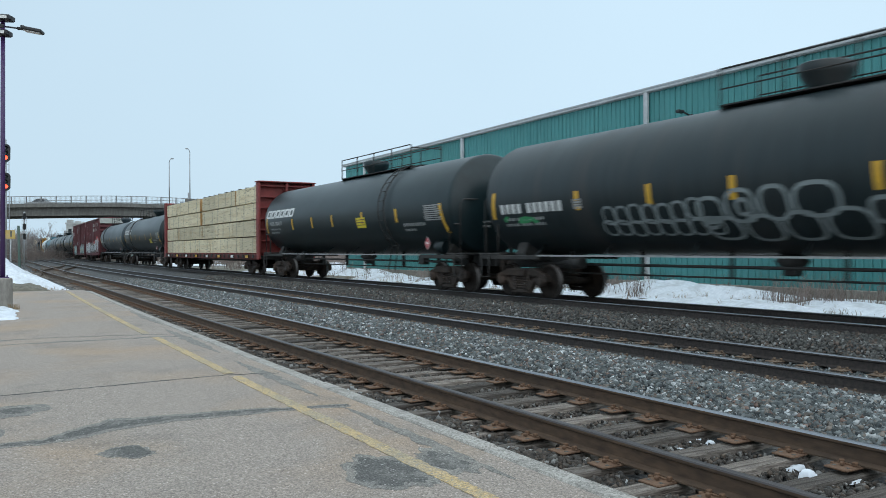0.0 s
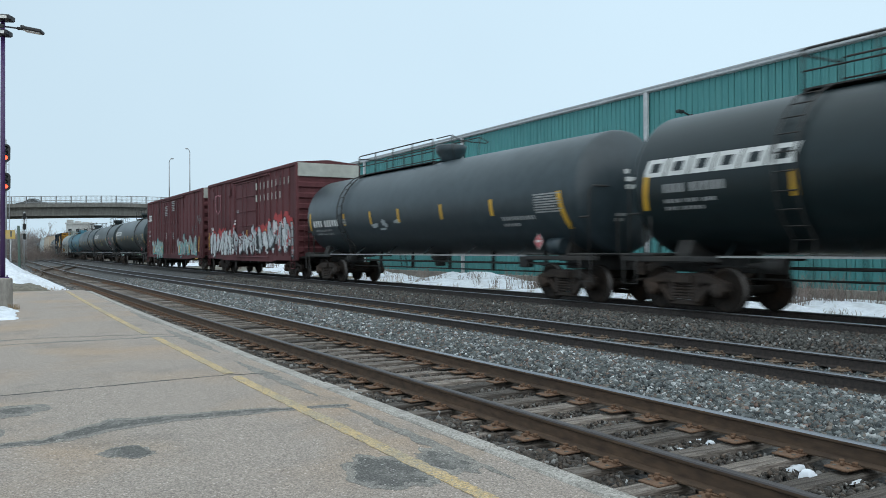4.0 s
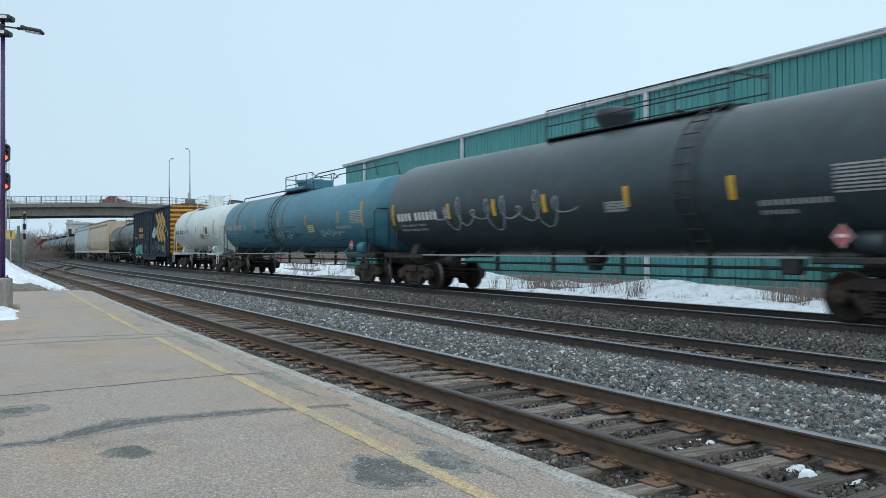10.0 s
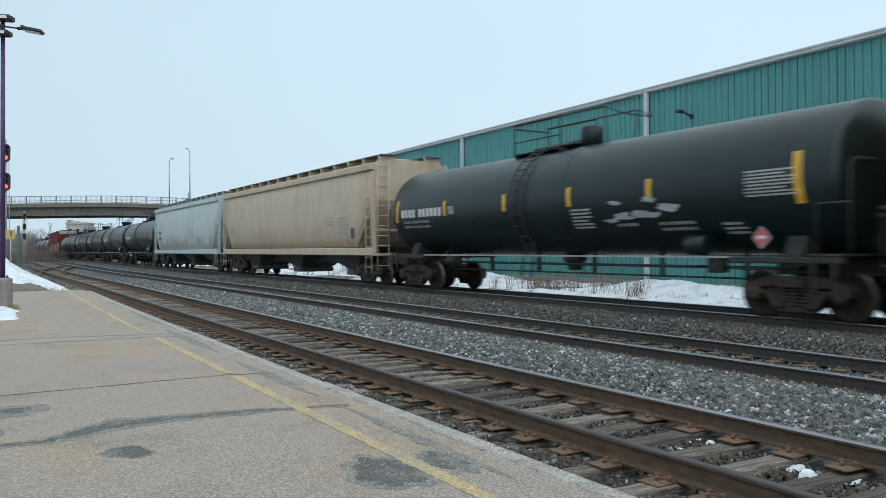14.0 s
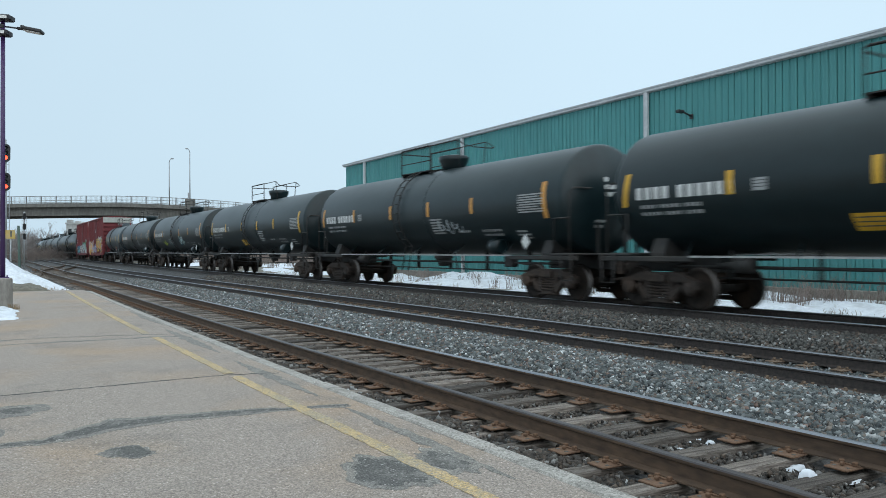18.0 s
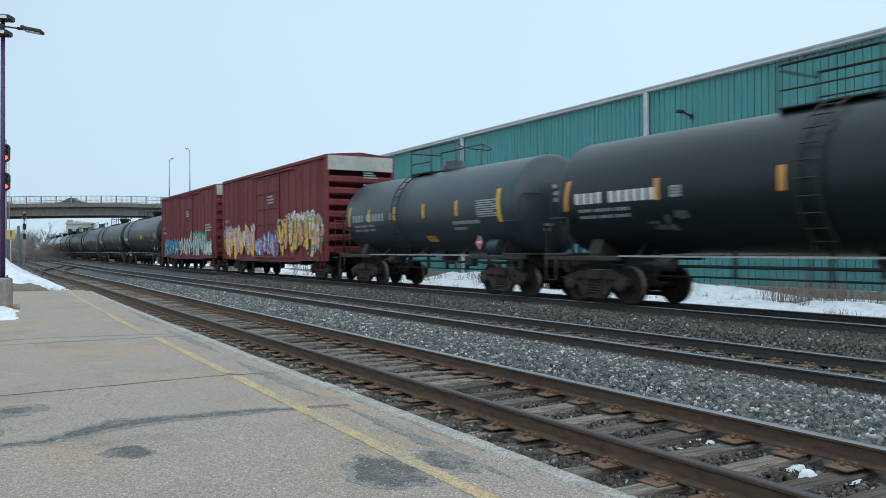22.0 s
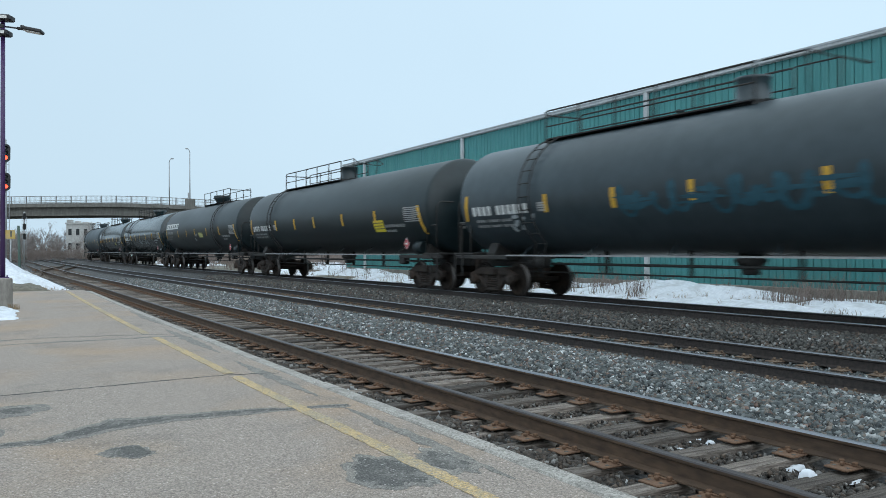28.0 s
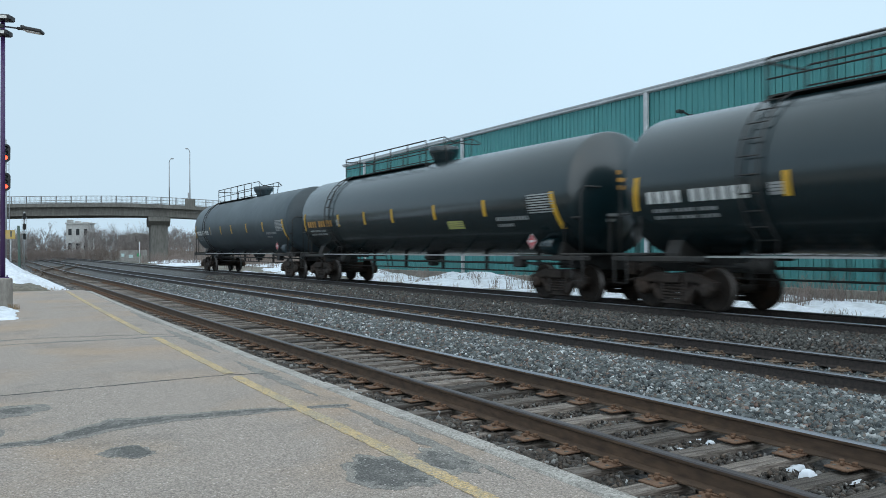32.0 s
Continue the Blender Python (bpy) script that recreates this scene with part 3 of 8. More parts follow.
def ties():
    tie, plate, dark_plate, anchor = tie_mesh(), plate_mesh(), plate_mesh("tan_rust"), anchor_mesh()
    y = -13.5
    while y < 74:
        turn = rng.uniform(-3.2, 3.2)
        part("tie", tie, [], near_track, m=pose(NEAR_X + near_drift(y) + rng.uniform(-0.04, 0.04), y, -0.19 + rng.uniform(-0.03, 0.0), 0, rng.uniform(-0.6, 0.6), turn))
        if y < 46:
            for off in (-GAUGE, GAUGE):
                part("tie_plate", plate, [], near_track, m=pose(NEAR_X + near_drift(y) + off, y, -0.188, 0, 0, turn))
                if y < 22:
                    part("rail_anchor", anchor, [], near_track, m=pose(NEAR_X + near_drift(y) + off, y + 0.145, -0.19))
        y += 0.505 + rng.uniform(-0.05, 0.05)
    y = -12.2
    while y < 40:
        part("tie", tie, [], mid_track, m=pose(MID_X + rng.uniform(-0.03, 0.03), y, -0.152, 0, 0, rng.uniform(-0.8, 0.8)))
        for off in (-GAUGE, GAUGE):
            part("tie_plate", dark_plate, [], mid_track, m=pose(MID_X + off, y, -0.143))
        y += 0.52 + rng.uniform(-0.02, 0.02)
    y = -11.8
    while y < 40:
        part("tie", tie, [], far_track, m=pose(TRAIN_X + rng.uniform(-0.03, 0.03), y, 0.0, 0, 0, rng.uniform(-0.8, 0.8)))
        y += 0.54


def crossover():
    """A turnout far off that joins the near track to the middle one."""
    def bent(s0, x0, x1, y0, y1, off, z):
        rows = []
        for i in range(13):
            t = i / 12
            e = t * t * (3 - 2 * t)
            y = y0 + (y1 - y0) * t
            rows.append([(x0 + (x1 - x0) * e + drift(y) + off + x, y, z + zz) for x, zz in RAIL])
        s0.loft(rows, 0, cap=True)
    t = track_thing("turnout", "rusty turnout rails linking two tracks")
    for off in (-GAUGE, GAUGE):
        s = Shape()
        bent(s, NEAR_X, MID_X, 62, 104, off, 0.006)
        part("rail", s, ["rail_side"], t)
    s = Shape()
    s.box(-0.9, -0.82, 74, 78, -0.17, 0.01)
    s.box(0.82, 0.9, 74, 78, -0.17, 0.01)
    part("guard_rail", s, ["rust"], t, m=pose(NEAR_X + 0.5, 0, 0))
    s = Shape()
    for i in range(60):
        y = 62 + i * 0.7
        e = i / 60
        s.box(NEAR_X + near_drift(y) - 1.3 + 2.2 * e, NEAR_X + near_drift(y) + 1.9 + 3.8 * e, y - 0.11, y + 0.11, -0.3, -0.175)
    part("turnout_ties", s, ["tie"], t)
    tagged(t.children[-1], kind="stuff")


crossover()


# ---- platform ----
def platform():
    s = Shape()
    ys = [-25, 0, 5, 10, 15, 20, 25, 30, 35.2]
    s.loft([[(-14, y, -0.6), (EDGE_X - 0.185 + edge_drift(y), y, -0.6), (EDGE_X - 0.185 + edge_drift(y), y, PLAT_Z), (-14, y, PLAT_Z)] for y in ys], 0, cap=True)
    ob = part("platform", s, "asphalt")
    tagged(ob, "grey asphalt station platform with rusty stains", "platform", kind="structure")
    y = -20.0
    i = 0
    edge = tagged(new("platform_edge"), "worn pale concrete edge of the platform", "platform edge", kind="structure")
    while y < 34:
        ln = 3.6
        s = Shape()
        dx = rng.uniform(-0.012, 0.012)
        s.box(-0.083, 0.083, 0.012, ln - 0.012, -0.4, 0.012 + rng.uniform(-0.006, 0.006), 0, 0.018)
        x0, x1 = edge_drift(y), edge_drift(y + ln)
        part("edge_block", s, "kerb", edge, m=pose(EDGE_X - 0.083 + dx + x0, y, PLAT_Z, 0, 0, -math.degrees(math.atan2(x1 - x0, ln))))
        y += ln
    # yellow safety line, thin paint
    line = tagged(new("safety_line"), "faded broken yellow safety line on the platform", "painted line", kind="structure")
    gaps = [(9.78, 10.06), (15.0, 15.75)]
    y = -6.0
    while y < 34.5:
        y1 = min(y + 1.5, 34.5)
        seg = [(y, y1)]
        for a, b in gaps:
            seg = [p for q in seg for p in (((q[0], min(q[1], a)), (max(q[0], b), q[1])) if a < q[1] and b > q[0] else (q,)) if p[1] > p[0]]
        for a, b in seg:
            s = Shape()
            w = 0.064
            n = 30
            L = [(LINE_X + edge_drift(a + (b - a) * k / n) - (0.04 if a > 14.9 else 0) - w + rng.uniform(-0.011, 0.011), a + (b - a) * k / n) for k in range(n + 1)]
            R = [(LINE_X + edge_drift(a + (b - a) * k / n) - (0.04 if a > 14.9 else 0) + w + rng.uniform(-0.011, 0.011), a + (b - a) * k / n) for k in range(n + 1)]
            for z in (PLAT_Z + 0.0005, PLAT_Z + 0.0065):
                s.v += [(x, yy, z) for x, yy in L] + [(x, yy, z) for x, yy in R]
            m = n + 1
            for k in range(n):
                s.face([2 * m + k, 3 * m + k, 3 * m + k + 1, 2 * m + k + 1])
                s.face([k, k + 1, 2 * m + k + 1, 2 * m + k])
                s.face([m + k + 1, m + k, 3 * m + k, 3 * m + k + 1])
            part("paint_strip", s, "yellow_line", line)
        y = y1


LINE_X = 2.79
platform()


def flat_patch(name, pts, mat, label, category, z=0.004, seed=1, rough=0.05, steps=6, strip=False):
    """A thin patch lying on the platform, with a ragged outline."""
    r = random.Random(seed)
    out = []
    for (x0, y0), (x1, y1) in zip(pts, pts[1:] + pts[:1]):
        for k in range(steps):
            t = k / steps
            out.append((x0 + (x1 - x0) * t + r.uniform(-rough, rough), y0 + (y1 - y0) * t + r.uniform(-rough, rough)))
    s = Shape()
    b = len(out)
    s.v = [(x, y, PLAT_Z - 0.002) for x, y in out] + [(x, y, PLAT_Z + z) for x, y in out]
    for k in range(b):
        s.face([k, (k + 1) % b, b + (k + 1) % b, b + k])
    if strip:
        for k in range(b // 2 - 1):
            s.face([b + k, b + k + 1, 2 * b - 2 - k, 2 * b - 1 - k])
    else:
        s.face(list(range(b, 2 * b)))
    ob = part(name, s, mat)
    tagged(ob, label, category, kind="structure")
    return ob


def ribbon(pts, widths, across=False):
    """Outline of a band along pts."""
    left, right = [], []
    if across:
        for (x, y), w in zip(pts, widths):
            left.append((x, y + w / 2))
            right.append((x, y - w / 2))
        return left + right[::-1]
    for i, (x, y) in enumerate(pts):
        a, b = pts[max(0, i - 1)], pts[min(len(pts) - 1, i + 1)]
        dx, dy = b[0] - a[0], b[1] - a[1]
        d = math.hypot(dx, dy)
        w = widths[i] / 2
        left.append((x - dy / d * w, y + dx / d * w))
        right.append((x + dy / d * w, y - dx / d * w))
    return left + right[::-1]


def meander(pts, steps, amp, seed):
    """Adds wandering points between those given."""
    r = random.Random(seed)
    out = []
    for (x0, y0), (x1, y1) in zip(pts, pts[1:]):
        for k in range(steps):
            out.append((x0 + (x1 - x0) * k / steps + r.uniform(-amp, amp) * 0.5, y0 + (y1 - y0) * k / steps + r.uniform(-amp, amp)))
    return out + [pts[-1]]


def widths(n, lo, hi, seed):
    r = random.Random(seed)
    return [r.uniform(lo, hi) for _ in range(n)]


# repairs, cracks and a drain in the asphalt
tar = [(-0.3, 7.22), (-0.1, 7.25), (0.22, 7.31), (0.54, 7.29), (0.86, 7.50), (1.12, 7.68), (1.61, 7.68), (2.12, 7.63), (2.68, 7.52), (3.3, 7.38)]
wt = []
for w0, w1 in zip([0.14, 0.12, 0.10, 0.12, 0.30, 0.34, 0.22, 0.17, 0.12], [0.12, 0.10, 0.12, 0.30, 0.34, 0.22, 0.17, 0.12, 0.10]):
    wt += [w0 + (w1 - w0) * k / 5 + rng.uniform(-0.02, 0.02) for k in range(5)]
tar = meander(tar, 5, 0.012, 4)
wt += [0.09]
flat_patch("tar_stain", ribbon(tar, [w * 1.35 + rng.uniform(0.0, 0.09) for w in wt], True), "damp", "faint dark stain round a tar seam", "asphalt repair", 0.0028, 2, 0.012, 1, True)
flat_patch("tar_seam", ribbon(tar, [w * rng.uniform(0.6, 1.0) for w in wt], True), "patch", "dark tar seam across the platform", "asphalt repair", 0.0036, 2, 0.010, 1, True)


def worn_patch(cx, cy, rx, ry, seed, label, inner=0.78):
    """A worn patch: a faint ragged rim and a darker middle."""
    r = random.Random(seed)
    ph = [r.uniform(0, 6.28) for _ in range(5)]
    n = 60
    for k, m, z in ((1.0, "damp", 0.0028), (inner, "patch", 0.0036)):
        pts = []
        for i in range(n):
            a = 2 * math.pi * i / n
            q = k * (1 + 0.14 * math.sin(2 * a + ph[0]) + 0.10 * math.sin(3 * a + ph[1]) + 0.07 * math.sin(7 * a + ph[2] + k) + r.uniform(-0.07, 0.07))
            pts.append((cx + rx * q * math.cos(a), cy + ry * q * math.sin(a)))
        flat_patch("asphalt_patch", pts, m, label, "asphalt repair", z, seed, 0.004, 1)


worn_patch(2.53, 5.02, 0.26, 0.52, 3, "dark worn asphalt patch beside the yellow line", 0.8)
worn_patch(0.40, 8.85, 0.26, 0.36, 4, "faint damp patch in the asphalt", 0.5)
worn_patch(0.05, 8.0, 0.18, 0.5, 16, "dark damp strip of asphalt", 0.7)
worn_patch(0.0, 13.8, 0.35, 0.9, 17, "dark damp strip of asphalt", 0.6)
worn_patch(-0.05, 11.2, 0.22, 1.9, 6, "dark damp strip of asphalt", 0.6)
for ys, x0, w0, sd in (((8.0, 11.2), 3.2, 0.16, 8), ((4.4, 7.3), 3.2, 0.13, 9), ((12.2, 16.4), 3.25, 0.2, 10), ((17.5, 22.0), 3.4, 0.15, 11)):
    r9 = random.Random(sd)
    line_pts = [(x0 + edge_drift(ys[0] + (ys[1] - ys[0]) * k / 24) - 0.02 + r9.uniform(-0.012, 0.012), ys[0] + (ys[1] - ys[0]) * k / 24) for k in range(25)]
    flat_patch("edge_stain", ribbon(line_pts, [0.02 + w0 * math.sin(math.pi * k / 24) * r9.uniform(0.5, 1.2) for k in range(25)]), "damp", "dark damp asphalt along the platform edge", "stain", 0.0032, sd, 0.003, 1, True)
worn_patch(1.06, 6.57, 0.20, 0.20, 5, "round dark asphalt repair in the platform", 0.86)
worn_patch(3.02, 5.05, 0.17, 0.42, 21, "dark damp asphalt between the yellow line and the edge", 0.7)
ck = meander([(-0.6, 9.75), (0.44, 9.85), (0.97, 9.89), (1.44, 9.90), (2.09, 9.96), (2.86, 9.97), (3.4, 9.78)], 9, 0.022, 12)
flat_patch("crack", ribbon(ck, widths(len(ck), 0.006, 0.034, 3)), "crack", "narrow dark crack across the asphalt", "crack", 0.004, 7, 0.002, 1, True)
ck = meander([(-0.6, 15.2), (0.46, 15.13), (1.31, 15.15), (2.19, 15.09), (2.9, 15.09), (3.3, 14.9)], 9, 0.05, 13)
flat_patch("crack", ribbon(ck, widths(len(ck), 0.03, 0.16, 4)), "damp", "wide filled crack across the asphalt", "crack", 0.0038, 7, 0.004, 1, True)
ck = meander([(0.2, 15.9), (1.3, 16.0), (2.5, 15.7), (3.2, 15.5)], 9, 0.06, 14)
flat_patch("crack", ribbon(ck, widths(len(ck), 0.01, 0.09, 5)), "damp", "wide filled crack across the asphalt", "crack", 0.0038, 7, 0.004, 1, True)


# ---- warehouse ----
def warehouse():
    top, y0, y1, deep = 8.43, -60.0, 45.1, 40.0
    b = thing("warehouse", "long teal sheet-metal warehouse with a pale metal roof edge", "warehouse", m=pose(WALL_X, 14.48, 0, 0, 0, -1.78))
    WALL_X0 = 0.0
    s = Shape()
    s.box(WALL_X0 - 0.04, WALL_X0 + deep, y0, y1, -0.8, 0.12, 0, 0.03)
    part("foundation", s, "concrete", b, "stained concrete foundation")
    # ribbed wall panels, each ten ribs wide
    pitch = 0.3048
    n = 0
    y = y1
    panel = None
    width = pitch * 9
    while y - width > y0:
        if panel is None:
            s = Shape()
            out = []
            for k in range(9):
                a = -k * pitch
                out += [(0.0, a), (0.0, a - 0.02), (-0.035, a - 0.045), (-0.035, a - 0.085), (0.0, a - 0.11), (0.0, a - 0.115), (0.06, a - 0.116), (0.06, a - 0.142), (0.0, a - 0.143), (0.0, a - 0.2), (-0.008, a - 0.21), (-0.008, a - 0.225), (0, a - 0.235)]
            out.append((0.0, -width))
            out += [(0.12, -width), (0.12, 0.0)]
            s.prism(out, "z", 0.12, top - 0.20)
            panel = s.mesh("wall_panel", ["teal"])
        part("wall_panel", panel, [], b, m=pose(WALL_X0, y, 0))
        y -= width
    s = Shape()
    s.box(WALL_X0 + 0.125, WALL_X0 + deep, y0, y1, 0.12, top - 0.36)
    part("inner_wall", s, "teal_dark", b)
    s = Shape()
    s.prism([(WALL_X0 - 0.10, top - 0.20), (WALL_X0 - 0.16, top - 0.02), (WALL_X0 - 0.12, top), (WALL_X0 + 0.5, top + 0.03), (WALL_X0 + deep / 2, top + 1.2), (WALL_X0 + deep, top - 0.1), (WALL_X0 + deep, top - 0.36)], "y", y0 - 0.3, y1 + 0.3)
    part("roof", s, "roofing", b, "pale galvanised low-pitched roof")
    s = Shape()
    s.box(WALL_X0 - 0.19, WALL_X0 - 0.105, y0 - 0.3, y1 + 0.32, top - 0.17, top - 0.01, 0, 0.02)
    part("gutter", s, "trim", b, "pale metal gutter")
    s = Shape()
    s.box(WALL_X0 - 0.22, WALL_X0 - 0.195, y0 - 0.3, y1 + 0.32, top - 0.06, top + 0.02, 0, 0.008)
    part("gutter_lip", s, "roofing", b)
    for y in POST_Y:
        s = Shape()
        s.box(WALL_X0 - 0.20, WALL_X0 - 0.045, y - 0.11, y + 0.11, -0.1, top - 0.175, 0, 0.02)
        for z in (2.5, 5.2):
            s.box(WALL_X0 - 0.21, WALL_X0 - 0.04, y - 0.14, y + 0.14, z, z + 0.06)
        part("downpipe", s, "trim", b, "pale square downpipe")
    lamp = part("wall_lamp", Shape(), "dark_metal", b)
    s = Shape()
    s.tube((WALL_X0, 8.1, 6.86), (WALL_X0 - 0.55, 8.1, 7.02), 0.035, 8)
    s.box(WALL_X0 - 0.85, WALL_X0 - 0.5, 8.0, 8.2, 6.95, 7.08, 0, 0.03)
    s.box(WALL_X0 - 0.06, WALL_X0 - 0.036, 8.0, 8.2, 6.76, 6.96, 0, 0.01)
    lamp.data = s.mesh("wall_lamp", ["dark_metal"])


POST_Y = [41.1, 26.3, 10.6, -4.6, -20.0]
warehouse()


# ---- road bridge over the tracks ----
BRX, BRY = Vector((math.cos(YAW), -math.sin(YAW), 0)), Vector((math.sin(YAW), math.cos(YAW), 0))
BR_DEEP = 130.0
BRIDGE = Matrix(((BRX.x, BRY.x, 0, BRY.x * BR_DEEP), (BRX.y, BRY.y, 0, BRY.y * BR_DEEP), (0, 0, 1, 0), (0, 0, 0, 1)))


def bridge_z(o):
    """Road level along the bridge."""
    return 9.15 - (0.0021 * (o + 57) ** 2 if o > -57 else 0.0004 * (o + 57) ** 2)


def bridge():
    b = thing("road_bridge", "long grey concrete road bridge with a railing across the tracks", "bridge", kind="structure", m=BRIDGE)
    offs = [-150 + 4 * i for i in range(50)]

    def along(name, prof, mat, label="", lo=-150, hi=46):
        s = Shape()
        s.loft([[(o, d, bridge_z(o) + z) for d, z in prof] for o in offs if lo <= o <= hi], 0, cap=True)
        return part(name, s, mat, b, label)
    along("deck", [(-0.25, -0.42), (-0.25, 0.0), (11.0, 0.0), (11.0, -0.42)], "bridge")
    along("girder", [(0.6, -1.8), (0.6, -0.424), (1.1, -0.424), (1.1, -1.8)], "bridge", "weathered concrete edge girder")
    for d in (3.4, 6.4, 9.6):
        along("girder", [(d, -1.8), (d, -0.424), (d + 0.5, -0.424), (d + 0.5, -1.8)], "bridge")
    along("kerb", [(-0.05, 0.004), (-0.05, 0.22), (0.35, 0.22), (0.35, 0.004)], "bridge")
    for d in (0.05, 10.6):
        rl = part("railing", Shape(), "rail_paint", b)
        s = Shape()
        for z in (1.36, 0.34):
            for a, c in zip(offs, offs[1:]):
                s.tube((a, d, bridge_z(a) + z), (c, d, bridge_z(c) + z), 0.045, 6)
        rl.data = s.mesh("railing", ["rail_paint"])
        o = -146.0
        pm = Shape()
        pm.box(-0.08, 0.08, -0.07, 0.07, 0.2, 1.42, 0, 0.02)
        pm = pm.mesh("railing_post", ["rail_paint"])
        while o < 20 and d < 5:
            part("railing_post", pm, [], b, m=pose(o, d, bridge_z(o)))
            o += 2.44
        if d < 5:
            s = Shape()
            o = -146.0
            while o < 0:
                s.box(o - 0.012, o + 0.012, d - 0.012, d + 0.012, bridge_z(o) + 0.3, bridge_z(o) + 1.33)
                o += 0.203
            tagged(part("baluster", s, "rail_paint", b), kind="stuff")
    # piers: a hammerhead cap on a wide column
    for o in (-46.2, -98.0, -8.0):
        s = Shape()
        zt = bridge_z(o) - 1.804
        s.box(-1.35, 1.35, 1.6, 9.4, -1.0, zt - 1.1, 0, 0.12)
        s.prism([(0.3, zt - 0.75), (0.3, zt), (10.7, zt), (10.7, zt - 0.75), (9.2, zt - 1.5), (1.8, zt - 1.5)], "x", -1.7, 1.7)
        part("pier", s, "bridge", b, "stained concrete bridge pier", m=pose(o, 0, 0, 0, 0, 22))
    # pilaster on the railing
    o = -41.2
    s = Shape()
    s.box(o - 0.75, o + 0.75, -0.3, 0.4, bridge_z(o) - 0.45, bridge_z(o) + 1.3, 0, 0.05)
    part("pilaster", s, "bridge", b, "grey concrete pilaster in the railing")


bridge()


def street_lamp(o, top, lean, depth, box=False):
    """A tall davit lamp standing on the bridge."""
    z = bridge_z(o)
    t = thing("street_lamp", "tall slim grey street lamp on the road bridge", "street lamp", "street lamps on the bridge", m=BRIDGE @ pose(o, depth, z))
    s = Shape()
    s.tube((0, 0, 0), (0, 0, top - z - 0.5), 0.11, 8, 0, 0.07)
    s.path([(0, 0, top - z - 0.52), (0.12 * lean, 0, top - z - 0.18), (0.34 * lean, 0, top - z)], 0.06)
    part("pole", s, "grey_metal", t)
    s = Shape()
    s.box(min(0.28 * lean, 0.72 * lean), max(0.28 * lean, 0.72 * lean), -0.15, 0.15, top - z - 0.06, top - z + 0.12, 0, 0.05)
    part("lamp_head", s, "grey_metal", t)
    if box:
        s = Shape()
        s.box(-0.30, 0.06, -0.2, 0.2, 1.5, 2.4, 0, 0.04)
        part("control_box", s, "grey_metal", t)


street_lamp(-44.9, 16.6, 1, 0.9)
street_lamp(-41.55, 18.25, -1, 1.0, True)


# ---- things by the platform ----
def platform_lamp():
    x, y = 0.83, 25.2
    t = thing("platform_lamp", "purple steel lamp post with dark flat lamp heads", "lamp post", m=pose(x, y, PLAT_Z))
    s = Shape()
    s.turned([(-0.3, 0.245), (0.80, 0.245), (0.83, 0.22)], "z", (0, 0, 0), 24, 0, False)
    part("base", s, "concrete", t, "round concrete base")
    s = Shape()
    s.box(-0.15, 0.15, -0.15, 0.15, 0.832, 0.855, 0, 0.008)
    for a in (-0.11, 0.11):
        for c in (-0.11, 0.11):
            s.tube((a, c, 0.855), (a, c, 0.91), 0.016, 6)
    part("base_plate", s, "purple", t)
    s = Shape()
    s.tube((0, 0, 0.855), (0.03, 0, 7.96), 0.068, 14, 0, 0.054)
    part("pole", s, "purple", t)
    # one head on an arm towards the tracks, two wide ones above each other facing away from the tracks
    d = Vector((0.93, -0.36, 0)).normalized()
    e = Vector((0.03, 0, 7.80))
    s = Shape()
    s.tube(e, e + d * 0.40 + Vector((0, 0, -0.04)), 0.024, 8)
    s.box(-0.05, 0.05, -0.07, 0.07, 7.74, 7.86, 0, 0.01)
    s.tube(e + d * 0.38 + Vector((0, 0, -0.04)), e + d * 0.54 + Vector((0, 0, -0.05)), 0.045, 8)
    part("arm", s, "dark_metal", t)
    s = Shape()
    s.box(0, 0.52, -0.17, 0.17, -0.04, 0.055, 0, 0.025)
    s.box(-0.06, 0.05, -0.10, 0.10, 0.02, 0.09, 0, 0.02)
    s.box(0.05, 0.47, -0.13, 0.13, -0.052, -0.041, 1)
    part("lamp_head", s, ["dark_metal", "lamp_glass"], t, m=Matrix.Translation(e + d * 0.52 + Vector((0, 0, -0.05))) @ pose(0, 0, 0, 0, 9, math.degrees(math.atan2(d.y, d.x))))
    for z, w in ((8.02, 0.27), (7.60, 0.20)):
        s = Shape()
        s.box(-0.05, 0.12, -0.05, 0.05, z - 0.05, z + 0.03, 0, 0.01)
        part("arm", s, "dark_metal", t)
        s = Shape()
        s.box(-0.42, w, -0.20, 0.16, -0.075, 0.075, 0, 0.03)
        s.box(-0.36, w - 0.06, -0.212, -0.201, -0.045, 0.035, 1)
        s.box(w - 0.10, w + 0.02, -0.06, 0.06, -0.10, 0.05, 0, 0.02)
        part("lamp_head", s, ["dark_metal", "lamp_glass"], t, m=pose(0.03, 0, z, 0, 2, -30))


platform_lamp()


